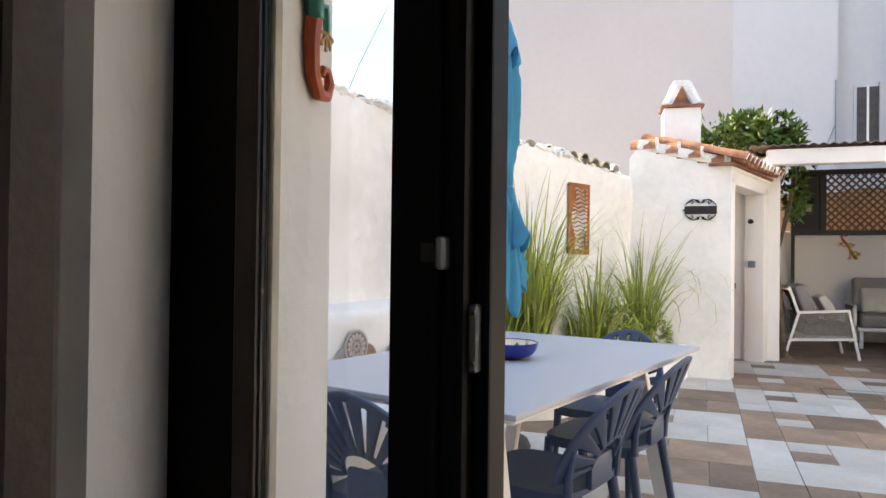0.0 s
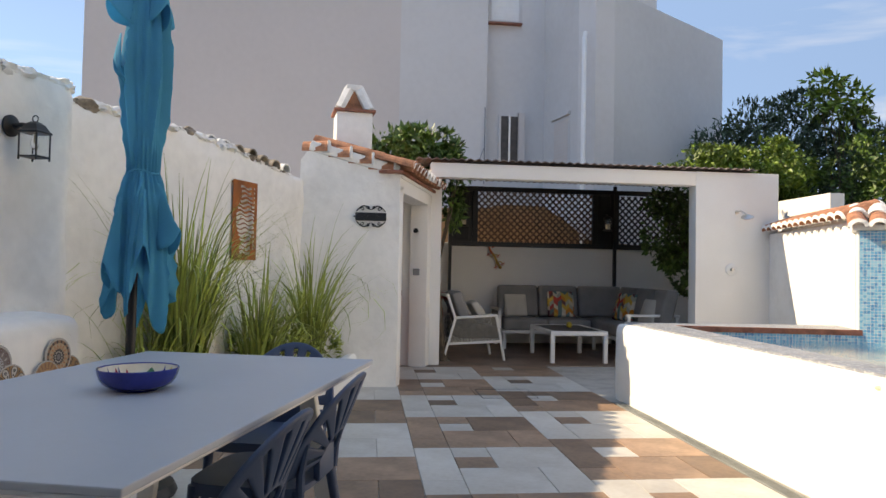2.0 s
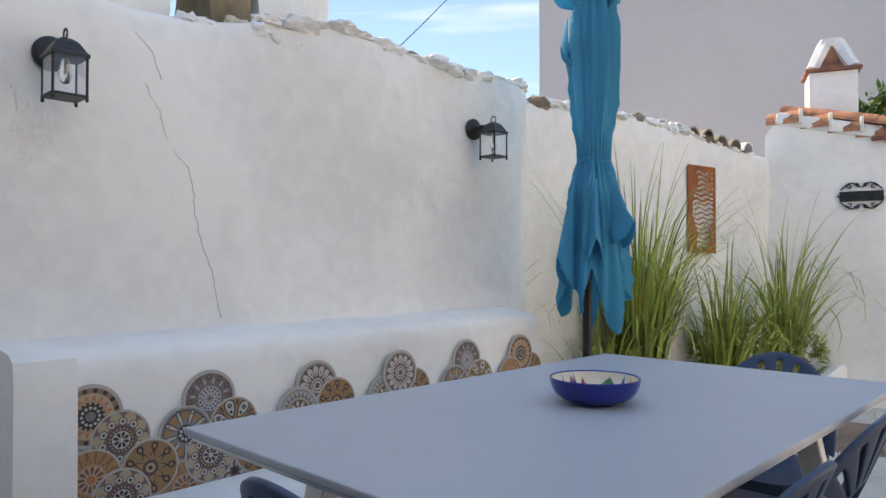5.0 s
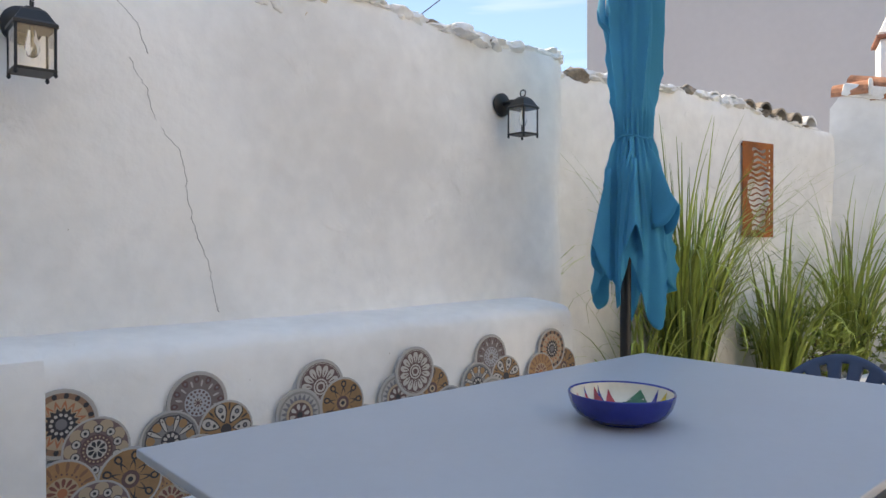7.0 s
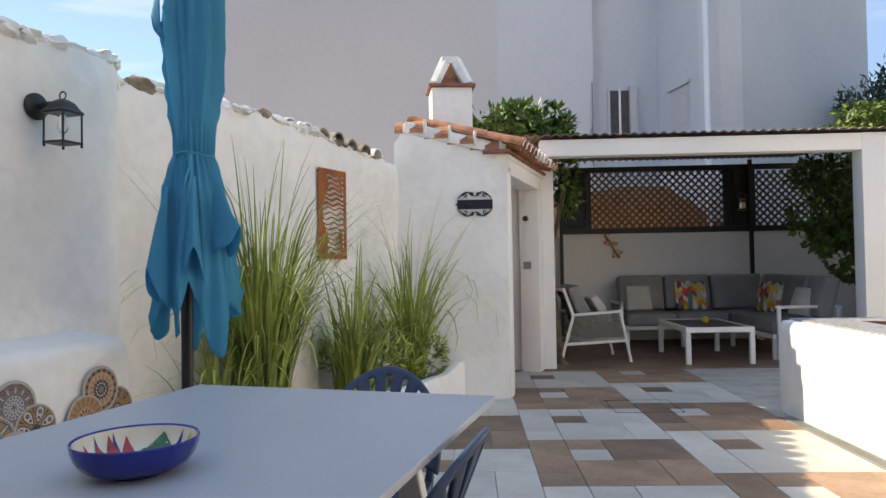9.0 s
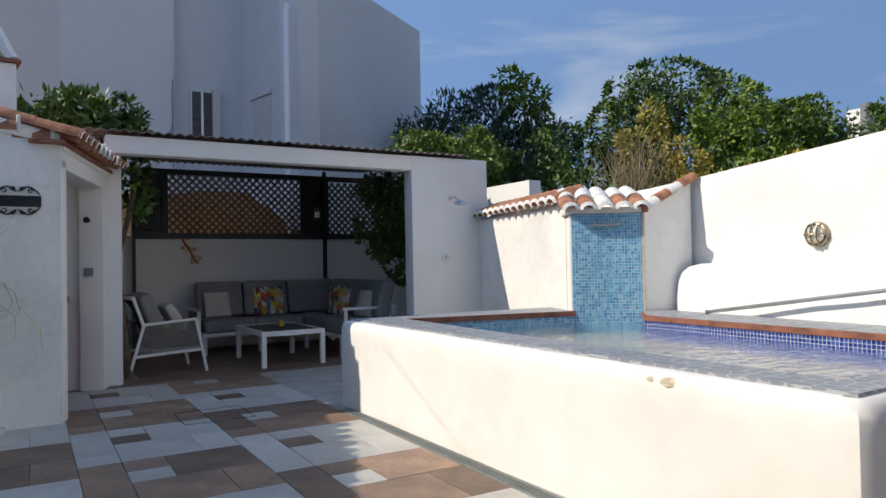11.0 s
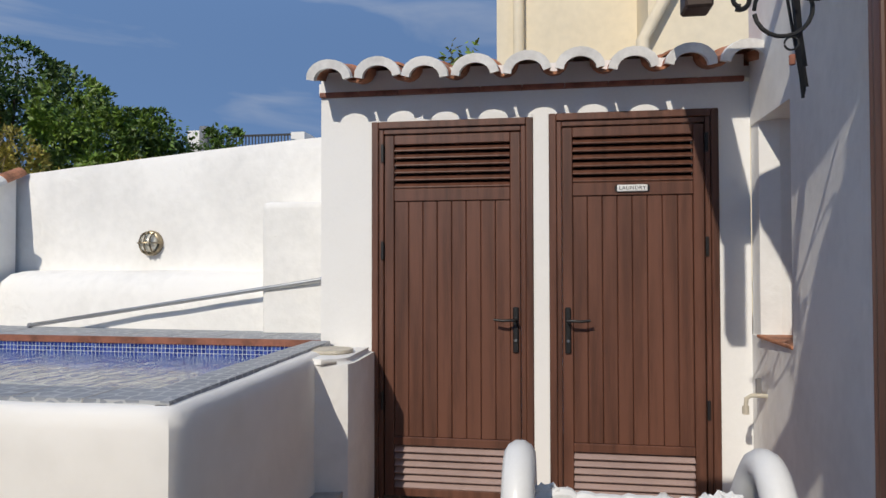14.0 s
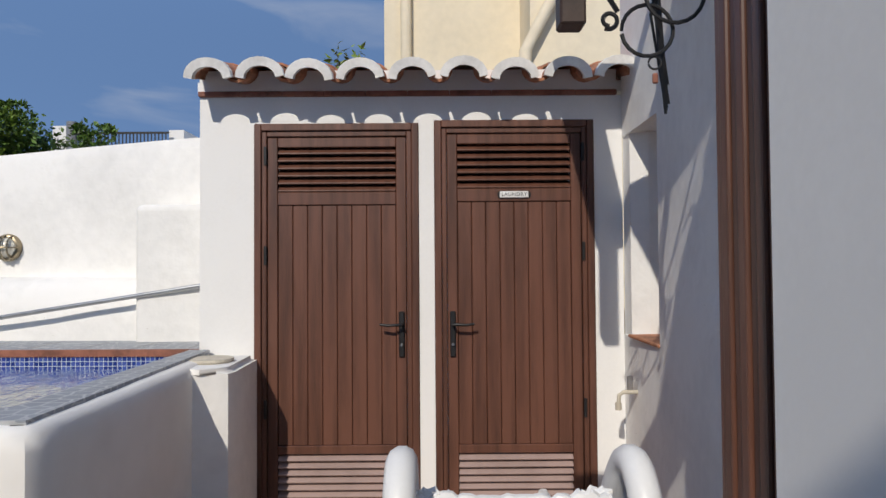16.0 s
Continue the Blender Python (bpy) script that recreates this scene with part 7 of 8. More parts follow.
# ---- wall lanterns ----
def make_lantern(m):
    """An arm-mounted wall lantern; the wall is at x = 0, the lantern out along +x."""
    e = thing("wall_lantern", m, "black metal wall lantern with clear panes and a filament bulb", "lantern", "garden wall lanterns")
    bm = lathe(bmesh.new(), [(0, 0), (0.055, 0), (0.055, 0.012), (0.04, 0.022), (0, 0.024)], 20)
    bmesh.ops.transform(bm, matrix=pose(0, 0, 0.045, 0, 90, 0), verts=bm.verts)
    part("wall_plate", bm, M_BLACK, e, smooth=True)
    part("arm", tube(bmesh.new(), [(0.02, 0, 0.045), (0.07, 0, 0.05), (0.12, 0, 0.035)], 0.012, 8), M_BLACK, e, smooth=True)
    c = 0.14
    bm = bmesh.new()
    rings = [[bm.verts.new((c + sx * r, sy * r, z)) for sx, sy in ((-1, -1), (1, -1), (1, 1), (-1, 1))] for z, r in ((0.004, 0.054), (0.013, 0.054), (0.020, 0.047), (0.050, 0.030), (0.062, 0.015))]
    bm.faces.new(rings[0][::-1])
    bm.faces.new(rings[-1])
    for a, b in zip(rings, rings[1:]):
        for k in range(4):
            bm.faces.new((a[k], a[(k + 1) % 4], b[(k + 1) % 4], b[k]))
    part("hood", bm, M_BLACK, e)
    part("ring", tube(bmesh.new(), arc((c, 0, 0.078), 0.016, 0, 350, 14, (1, 0, 0)), 0.003, 6), M_BLACK, e, smooth=True)
    for sx in (-1, 1):
        for sy in (-1, 1):
            part("post", tube(bmesh.new(), [(c + sx * 0.047, sy * 0.047, 0.016), (c + sx * 0.047, sy * 0.047, -0.122)], 0.0045, 6), M_BLACK, e)
    part("base_frame", bx(c - 0.052, c + 0.052, -0.052, 0.052, -0.116, -0.108, bevel=0.002), M_BLACK, e)
    for s in (-1, 1):
        for ax in (0, 1):
            x0, y0 = (s * 0.048, 0) if ax == 0 else (0, s * 0.048)
            p_ = part("pane", bx(c + x0 - (0.0012 if ax == 0 else 0.044), c + x0 + (0.0012 if ax == 0 else 0.044), y0 - (0.044 if ax == 0 else 0.0012), y0 + (0.044 if ax == 0 else 0.0012), -0.108, 0.006), M_GLASS, e)
            p_.visible_shadow = False
    part("bulb", lathe(bmesh.new(), [(0, -0.075), (0.012, -0.07), (0.02, -0.05), (0.014, -0.02), (0.01, 0.0), (0, 0.0)], 12, (c, 0, 0)), M_GLASS, e, smooth=True)
    part("filament", tube(bmesh.new(), [(c, 0, 0), (c, 0, -0.045)], 0.003, 6), M_BRASS, e)
    for sx, sy in ((-1, -1), (1, -1), (1, 1), (-1, 1)):
        part("foot_knob", lathe(bmesh.new(), [(0, -0.128), (0.006, -0.122), (0.005, -0.116), (0, -0.116)], 8, (c + sx * 0.047, sy * 0.047, -0.003)), M_BLACK, e)
    return e


lan = make_lantern(pose(-1.895, 4.30, 1.815, 0, 0, -14.5))
copy_thing(lan, pose(-2.385, 2.36, 1.775, 0, 0, -14.5))

# ---- rusted panel, iron sign, shower, lamp ----
art = thing("rusted_panel", Matrix(((0.4205, 0, 0.9073, -1.222), (0.9073, 0, -0.4205, 6.50), (0, 1, 0, 1.24), (0, 0, 0, 1))), "tall rusted steel panel with wavy cut-out bands", "wall art")
AW, AH = 0.345, 0.665
bm = bmesh.new()
NB = 18
g = []
for j in range(NB * 4 + 1):
    z = AH * j / (NB * 4)
    row = []
    for i in range(21):
        x = AW * i / 20
        row.append(bm.verts.new((x, z + (0.010 * math.sin(i * 0.75 + j * 0.22) if 2 < i < 18 and 3 < j < NB * 4 - 3 else 0), 0)))
    g.append(row)
for j in range(NB * 4):
    band = j // 4
    for i in range(20):
        lo = 3 + int(2.2 + 2.0 * math.sin(band * 0.55))
        hi = 17 - int(1.4 + 1.6 * math.sin(band * 0.4 + 1.0)) * (1 if band > 6 else 1)
        cut = (j % 4 in ((1, 2, 3) if band < 10 else (1, 2))) and lo <= i < hi and 1 <= band < NB - 1
        cut2 = j % 4 in (1, 2) and i in (17,) and 2 <= band < NB - 1
        if not (cut or cut2):
            bm.faces.new((g[j][i], g[j][i + 1], g[j + 1][i + 1], g[j + 1][i]))
pl = part("plate", bm, M_RUST, art)
sol = pl.modifiers.new("thick", "SOLIDIFY")
sol.thickness = 0.004
for x in (0.02, AW - 0.02):
    for z in (0.02, AH - 0.02):
        part("spacer", tube(bmesh.new(), [(x, z, -0.03), (x, z, 0.006)], 0.007, 8), M_RUST, art)

sign = thing("iron_sign", pose(-0.09, 7.685, 1.715, 90, 0, 0), "black iron wall hook plate with scrolls and star flowers", "wall ornament")
part("plate", bx(-0.155, 0.155, -0.045, 0.038, -0.004, 0.006, bevel=0.003), M_BLACK, sign)
for sx in (-1, 1):
    for sy in (-1, 1):
        part("scroll", tube(bmesh.new(), [(sx * 0.14 * (1 - k / 12) * 1.0 + sx * 0.006, sy * (0.05 + 0.055 * math.sin(k / 12 * math.pi * 0.9)), 0.004) for k in range(13)], 0.006, 6), M_BLACK, sign, smooth=True)
        part("curl", tube(bmesh.new(), [Vector((sx * 0.085, sy * 0.072, 0.004)) + Vector((math.cos(k * 0.7) * sx, math.sin(k * 0.7) * sy, 0)) * (0.022 - 0.0018 * k) for k in range(10)], 0.005, 6), M_BLACK, sign, smooth=True)
        part("curl", tube(bmesh.new(), [Vector((sx * 0.03, sy * 0.085, 0.004)) + Vector((math.cos(k * 0.7) * sx, math.sin(k * 0.7) * sy, 0)) * (0.020 - 0.0016 * k) for k in range(10)], 0.005, 6), M_BLACK, sign, smooth=True)
for sx in (-1, 1):
    bm = bmesh.new()
    for k in range(6):
        a = k * math.pi / 3
        tube(bm, [(sx * 0.055, 0, 0.012), (sx * 0.055 + 0.03 * math.cos(a), 0.03 * math.sin(a), 0.016)], 0.006, 5, 0.003)
    part("star", bm, M_BLACK, sign)
part("finial", tube(bmesh.new(), [(-0.155, -0.003, 0.0), (-0.175, -0.003, 0.0)], 0.010, 6, 0.004), M_BLACK, sign)

hook = thing("iron_hook", Matrix.Translation((hs(SL - 0.2, -0.12)[0], hs(SL - 0.2, -0.12)[1], 1.66)) @ pose(0, 0, 0, 0, 0, math.degrees(math.atan2(sd.y, sd.x))), "short black rod with a round end on the hut wall", "hook")
part("rod", tube(bmesh.new(), [(0.0, 0, 0), (-0.16, 0, 0)], 0.010, 8), M_BLACK, hook)
part("disc", lathe(bmesh.new(), [(0, -0.005), (0.03, -0.005), (0.03, 0.005), (0, 0.005)], 14), M_BLACK, hook).matrix_local = pose(-0.16, 0, 0, 0, 90, 0)
sock = thing("wall_socket", Matrix.Translation((hs(SL - 0.222, -0.13)[0], hs(SL - 0.222, -0.13)[1], 1.16)) @ pose(0, 0, 0, 0, 0, math.degrees(math.atan2(sd.y, sd.x))), "grey weatherproof socket inside the hut", "socket")
part("body", bx(-0.03, 0.0, -0.04, 0.04, -0.04, 0.04, bevel=0.006, seg=2), M_GREYPLASTIC, sock)
part("lid", bx(-0.036, -0.0305, -0.033, 0.033, -0.03, 0.03, bevel=0.002), M_GREYPLASTIC, sock)

shower = thing("wall_shower", pose(4.50, PY, 1.96), "chrome wall shower head on a short arm", "shower")
part("flange", lathe(bmesh.new(), [(0, 0), (0.028, 0), (0.024, 0.012), (0, 0.013)], 16), M_STEEL, shower, smooth=True).matrix_local = pose(0, 0, 0.03, 90, 0, 0)
part("arm", tube(bmesh.new(), [(0, 0, 0.03), (0.005, -0.08, 0.04), (0.02, -0.14, 0.01), (0.03, -0.16, -0.01)], 0.010, 10), M_STEEL, shower, smooth=True)
part("rose", lathe(bmesh.new(), [(0, 0.03), (0.02, 0.028), (0.075, 0.0), (0.078, -0.008), (0.07, -0.012), (0, -0.012)], 24), M_STEEL, shower, smooth=True).matrix_local = pose(0.04, -0.18, -0.04, 22, -14, 0)
valve = thing("shower_valve", pose(4.43, PY, 1.265), "round white shower valve plate with a chrome knob", "valve")
part("plate", lathe(bmesh.new(), [(0, 0), (0.078, 0), (0.078, 0.006), (0.07, 0.012), (0, 0.013)], 30), M_WHITEPLASTIC, valve, smooth=True).matrix_local = pose(0, 0, 0, 90, 0, 0)
part("knob", lathe(bmesh.new(), [(0, 0), (0.022, 0), (0.02, 0.035), (0, 0.037)], 16), M_STEEL, valve, smooth=True).matrix_local = pose(0, -0.012, 0, 90, 0, 0)
part("lever", bx(-0.005, 0.035, -0.045, -0.03, -0.006, 0.006, bevel=0.003), M_STEEL, valve)
blk = thing("bulkhead_lamp", pose(5.245, 4.70, 1.352), "round brass bulkhead lamp with a cage on the white wall", "lamp")
part("rim", lathe(bmesh.new(), [(0, 0), (0.098, 0), (0.10, 0.02), (0.09, 0.045), (0.078, 0.05), (0.076, 0.02), (0, 0.02)], 26), M_BRASS, blk, smooth=True).matrix_local = pose(0, 0, 0, 0, -90, 0)
part("glass", lathe(bmesh.new(), [(0.076, 0.02), (0.07, 0.06), (0.045, 0.085), (0, 0.095)], 22), M_CREAMGLAZE, blk, "frosted glass", True).matrix_local = pose(0, 0, 0, 0, -90, 0)
for k in range(3):
    o = (k - 1) * 0.042
    rr = math.sqrt(0.09 ** 2 - o * o)
    part("cage_bar", tube(bmesh.new(), [(-0.03 - 0.082 * math.sin(math.pi * q / 12) * (rr / 0.09), o, rr * math.cos(math.pi * q / 12)) for q in range(13)], 0.006, 6), M_BRASS, blk, smooth=True)
part("cage_bar", tube(bmesh.new(), [(-0.03 - 0.086 * math.sin(math.pi * q / 12), 0.09 * math.cos(math.pi * q / 12), 0) for q in range(13)], 0.006, 6), M_BRASS, blk, smooth=True)
pole = thing("pool_pole", pose(0, 0, 0), "long aluminium pool pole leaning along the wall with a blue end", "pole")
pa, pb = Vector((4.88, 5.47, 0.73)), Vector((4.765, 3.03, 1.098))
part("tube", tube(bmesh.new(), [pa, pb.lerp(pa, 0.03)], 0.016, 10), M_STEEL, pole, smooth=True)
part("grip", tube(bmesh.new(), [pb.lerp(pa, 0.05), pb.lerp(pa, 0.012)], 0.022, 10), M_BLUE, pole, "blue plastic end", True)
part("tip", tube(bmesh.new(), [pa, pa.lerp(pb, 0.008)], 0.019, 10), M_GREYPLASTIC, pole, smooth=True)

# ---- ornamental grasses in the planter ----
def grass(base, n, h, spread, seed, label, mt=None):
    e = thing("grass_clump", pose(*base), label, "grass", "planter grasses")
    rng = random.Random(seed)
    verts, faces = [], []
    single = 0
    for i in range(n):
        a = rng.uniform(0, 2 * math.pi)
        r0 = rng.uniform(0, 0.13)
        L = h * rng.uniform(0.5, 1.1)
        lean = spread * rng.uniform(0.0, 1.0) ** 1.2 * 0.85
        curl = rng.uniform(0.15, 1.0) ** 1.8 * (0.5 + spread) * 2.9
        w = rng.uniform(0.004, 0.0105)
        px, py = r0 * math.cos(a), r0 * math.sin(a)
        k0 = len(verts)
        N = 10
        aa = a + rng.gauss(0, 0.5)
        q, z = 0.0, 0.0
        for k in range(N + 1):
            t_ = k / N
            bend = lean * (0.5 + 0.5 * t_) + curl * t_ ** 3
            if k:
                q += math.sin(bend) * L / N
                z += math.cos(bend) * L / N
            x, y = px + math.cos(aa) * q, py + math.sin(aa) * q
            ww = w * (1 - t_ ** 2.2) + 0.0007
            verts += [(x - math.sin(aa) * ww, y + math.cos(aa) * ww, z), (x + math.sin(aa) * ww, y - math.cos(aa) * ww, z)]
        strip_ = [(2 * k, 2 * k + 1, 2 * k + 3, 2 * k + 2) for k in range(N)]
        if L > h * 0.95 and single < 40:
            single += 1
            me = bpy.data.meshes.new("blade")
            me.from_pydata(verts[k0:], [], strip_)
            me.materials.append(mt or M_GRASS)
            new("blade", me).parent = e
            del verts[k0:]
        else:
            faces += [tuple(k0 + q_ for q_ in f_) for f_ in strip_]
    me = bpy.data.meshes.new("foliage")
    me.from_pydata(verts, [], faces)
    me.materials.append(mt or M_GRASS)
    ob = new("foliage", me)
    ob.parent = e
    tagged(ob, kind="stuff")
    return e


grass((-1.38, 5.62, 0.27), 430, 1.55, 0.62, 1, "tall arching green ornamental grass in the planter")
grass((-0.98, 6.45, 0.27), 130, 1.10, 0.80, 2, "medium green ornamental grass in the planter")
grass((-0.62, 7.12, 0.27), 150, 1.42, 0.85, 3, "arching ornamental grass by the hut wall")
grass((-1.55, 5.35, 0.27), 70, 0.85, 1.1, 4, "low spreading dry-tipped grass in the planter")
tree("rosemary", (-0.92, 6.62, 0.27), [((-0.92, 6.62, 0.52), (0.28, 0.25, 0.25)), ((-0.6, 7.0, 0.48), (0.22, 0.22, 0.22))], 1500, 0.018, M_GRASS, "low bushy herb among the grasses", "shrub", 0.02, 41, 4.0, -0.5)

# ---- lounge furniture ----
def cushion(w, d, h, puff=0.03, seg=6):
    bm = bx(-w / 2, w / 2, -d / 2, d / 2, 0, h, bevel=min(w, d, h) * 0.28, seg=3)
    bmesh.ops.subdivide_edges(bm, edges=[e for e in bm.edges if e.calc_length() > 0.2], cuts=4, use_grid_fill=True)
    for v in bm.verts:
        x, y = v.co.x / (w / 2), v.co.y / (d / 2)
        k = max(0, (1 - x * x)) * max(0, (1 - y * y))
        v.co.z += (puff if v.co.z > h / 2 else -puff * 0.2) * k
    return bm


sofa = thing("corner_sofa", pose(0, 0, 0), "grey upholstered corner sofa on a white metal frame", "sofa")
part("base_frame", bx(1.95, 4.15, 11.18, 11.98, 0.24, 0.29, bevel=0.006), M_WHITEMETAL, sofa)
part("base_frame", bx(3.38, 4.15, 9.85, 11.175, 0.24, 0.29, bevel=0.006), M_WHITEMETAL, sofa)
for x, y in ((2.0, 11.22), (2.0, 11.93), (3.42, 9.9), (4.1, 9.9), (4.1, 11.93), (3.42, 11.22), (2.75, 11.22)):
    part("leg", bx(x - 0.025, x + 0.025, y - 0.025, y + 0.025, 0, 0.24, bevel=0.003), M_WHITEMETAL, sofa)
for x in (2.33, 3.02):
    part("seat_cushion", cushion(0.68, 0.72, 0.17), M_GREYFAB, sofa, smooth=True).matrix_local = pose(x, 11.52, 0.29)
for y, d in ((11.50, 0.78), (10.75, 0.70), (10.15, 0.60)):
    part("seat_cushion", cushion(0.76, d - 0.01, 0.17), M_GREYFAB, sofa, smooth=True).matrix_local = pose(3.77, y, 0.29)
for x, w in ((2.30, 0.64), (2.96, 0.64), (3.66, 0.72)):
    part("back_cushion", cushion(w, 0.50, 0.17), M_GREYFAB, sofa, smooth=True).matrix_local = pose(x, 11.80, 0.70, 76, 0, 0)
for y, w in ((11.25, 0.68), (10.55, 0.66), (9.98, 0.44)):
    part("back_cushion", cushion(w, 0.50, 0.17), M_GREYFAB, sofa, smooth=True).matrix_local = pose(4.08, y, 0.70, 76, 0, -90)
part("back_frame", bx(1.95, 4.15, 11.95, 11.99, 0.29, 0.80, bevel=0.005), M_WHITEMETAL, sofa)
for y0, y1, z0, z1 in ((11.2, 11.24, 0.29, 0.62), (11.9, 11.94, 0.29, 0.62), (11.2, 11.94, 0.58, 0.62)):
    part("armrest", bx(1.90, 1.945, y0, y1, z0, z1, bevel=0.005), M_WHITEMETAL, sofa)
for i in range(16):
    part("rope", tube(bmesh.new(), [(1.92, 11.27 + i * 0.039, 0.30), (1.92, 11.27 + i * 0.039, 0.60)], 0.008, 5), M_ROPE, sofa)
for y0, y1, z0, z1 in ((9.80, 9.84, 0.0, 0.60),):
    for x in (3.42, 4.1):
        part("armrest", bx(x, x + 0.04, y0, y1, z0, z1, bevel=0.004), M_WHITEMETAL, sofa)
part("armrest", bx(3.40, 4.16, 9.80, 9.845, 0.60, 0.635, bevel=0.006), M_WHITEMETAL, sofa)


def chevron_mat():
    m = mat("chevron_fabric", (0.5, 0.4, 0.3), 0.95, vary=0.05, bump=0.1)
    nt = m.node_tree
    b = nt.nodes["Principled BSDF"]
    co = nt.nodes.new("ShaderNodeTexCoord")
    sp = nt.nodes.new("ShaderNodeSeparateXYZ")
    nt.links.new(co.outputs["Object"], sp.inputs[0])

    def op(kind, x, y=None):
        n = nt.nodes.new("ShaderNodeMath")
        n.operation = kind
        for i, v in enumerate((x, y)):
            if v is None:
                continue
            if isinstance(v, (int, float)):
                n.inputs[i].default_value = v
            else:
                nt.links.new(v, n.inputs[i])
        return n.outputs[0]

    col = op("FLOOR", op("MULTIPLY", sp.outputs["X"], 16.0))
    zig = op("PINGPONG", sp.outputs["X"], 0.0625)
    rowv = op("FLOOR", op("MULTIPLY", op("ADD", sp.outputs["Y"], op("MULTIPLY", zig, 0.9)), 15.0))
    cb = nt.nodes.new("ShaderNodeCombineXYZ")
    nt.links.new(col, cb.inputs[0])
    nt.links.new(rowv, cb.inputs[1])
    wn_ = nt.nodes.new("ShaderNodeTexWhiteNoise")
    wn_.noise_dimensions = "2D"
    nt.links.new(cb.outputs[0], wn_.inputs["Vector"])
    rp = nt.nodes.new("ShaderNodeValToRGB")
    rp.color_ramp.interpolation = "CONSTANT"
    tones = [(0.62, 0.56, 0.46), (0.62, 0.22, 0.03), (0.50, 0.06, 0.04), (0.12, 0.20, 0.20), (0.62, 0.40, 0.08), (0.70, 0.63, 0.52), (0.16, 0.06, 0.06), (0.40, 0.42, 0.36)]
    el = rp.color_ramp.elements
    while len(el) < len(tones):
        el.new(0.5)
    for i, c in enumerate(tones):
        el[i].position, el[i].color = i / len(tones), (*c, 1)
    nt.links.new(wn_.outputs["Value"], rp.inputs["Fac"])
    nt.links.new(rp.outputs["Color"], b.inputs["Base Color"])
    return m


M_CHEV = chevron_mat()
for nm, x, y, z, rz, mt, s, lab in (("scatter_cushion", 2.24, 11.63, 0.475, 4, M_CREAMFAB, 0.36, "plain cream scatter cushion on the sofa"), ("scatter_cushion", 2.98, 11.62, 0.475, -3, M_CHEV, 0.42, "multicoloured chevron scatter cushion on the sofa"),
                                ("scatter_cushion", 3.86, 10.95, 0.475, -72, M_CHEV, 0.42, "multicoloured chevron scatter cushion in the sofa corner"), ("scatter_cushion", 3.92, 10.15, 0.475, -80, M_CREAMFAB, 0.36, "plain cream scatter cushion at the sofa end")):
    ob = link(nm, cushion(s, s, 0.09, 0.05), mt, smooth=True)
    ob.matrix_world = pose(x, y, z + s * 0.44, 70, 0, rz)
    tagged(ob, lab, "cushion", "sofa cushions")

ct = thing("coffee_table", pose(0, 0, 0), "low white metal coffee table with a dark slatted top", "table")
X0, X1, Y0, Y1 = 2.29, 3.06, 9.56, 10.75
part("frame_top", bx(X0, X1, Y0, Y0 + 0.05, 0.36, 0.42, bevel=0.004), M_WHITEMETAL, ct)
part("frame_top", bx(X0, X1, Y1 - 0.05, Y1, 0.36, 0.42, bevel=0.004), M_WHITEMETAL, ct)
part("frame_top", bx(X0, X0 + 0.05, Y0 + 0.05, Y1 - 0.05, 0.36, 0.42, bevel=0.004), M_WHITEMETAL, ct)
part("frame_top", bx(X1 - 0.05, X1, Y0 + 0.05, Y1 - 0.05, 0.36, 0.42, bevel=0.004), M_WHITEMETAL, ct)
for i in range(8):
    part("slat", bx(X0 + 0.053 + i * 0.0832, X0 + 0.053 + i * 0.0832 + 0.080, Y0 + 0.052, Y1 - 0.052, 0.395, 0.415, bevel=0.003), M_SLATE, ct)
for x in (X0, X1 - 0.055):
    for y in (Y0, Y1 - 0.055):
        part("leg", bx(x, x + 0.055, y, y + 0.055, 0, 0.36, bevel=0.004), M_WHITEMETAL, ct)
yv = link("candle_pot", lathe(bmesh.new(), [(0, 0), (0.028, 0), (0.042, 0.02), (0.042, 0.04), (0.03, 0.06), (0.026, 0.075), (0.02, 0.07), (0, 0.03)], 18), M_YELLOW, smooth=True)
yv.matrix_world = pose(2.72, 10.2, 0.42)
tagged(yv, "small round yellow glazed candle pot on the coffee table", "pot")

arm = thing("lounge_armchair", pose(1.27, 10.12, 0, 0, 0, -84), "white-framed lounge armchair with rope sides and grey cushions", "armchair")
for sx in (-1, 1):
    x0, x1 = sorted((sx * 0.33, sx * 0.365))
    for a, b, nm in (((-0.42, 0.0), (-0.255, 0.565), "leg"), ((-0.255, 0.545), (-0.37, 0.88), "back_post"), ((0.42, 0.0), (0.30, 0.60), "leg"), ((-0.265, 0.565), (0.31, 0.60), "arm"), ((-0.355, 0.225), (0.37, 0.255), "rail")):
        l = math.hypot(b[0] - a[0], b[1] - a[1])
        m = pose(0, a[0], a[1], math.degrees(math.atan2(b[1] - a[1], b[0] - a[0])), 0, 0)
        part(nm, bx(x0, x1, 0, l, -0.016, 0.016, bevel=0.005, m=m), M_WHITEMETAL, arm)
    for i in range(34):
        t_ = i / 33
        yb, yt = -0.335 + 0.69 * t_, -0.24 + 0.53 * t_
        part("rope", tube(bmesh.new(), [(sx * 0.3475, yb, 0.23 + 0.03 * t_), (sx * 0.3475, yt, 0.56 + 0.035 * t_)], 0.006, 5), M_ROPE, arm)
part("seat_frame", bx(-0.33, 0.33, -0.18, 0.34, 0.25, 0.29, bevel=0.005), M_WHITEMETAL, arm)
part("back_rail", bx(-0.33, 0.33, -0.385, -0.355, 0.84, 0.88, bevel=0.005), M_WHITEMETAL, arm)
part("seat_cushion", cushion(0.62, 0.60, 0.14), M_GREYFAB, arm, smooth=True).matrix_local = pose(0, 0.10, 0.29)
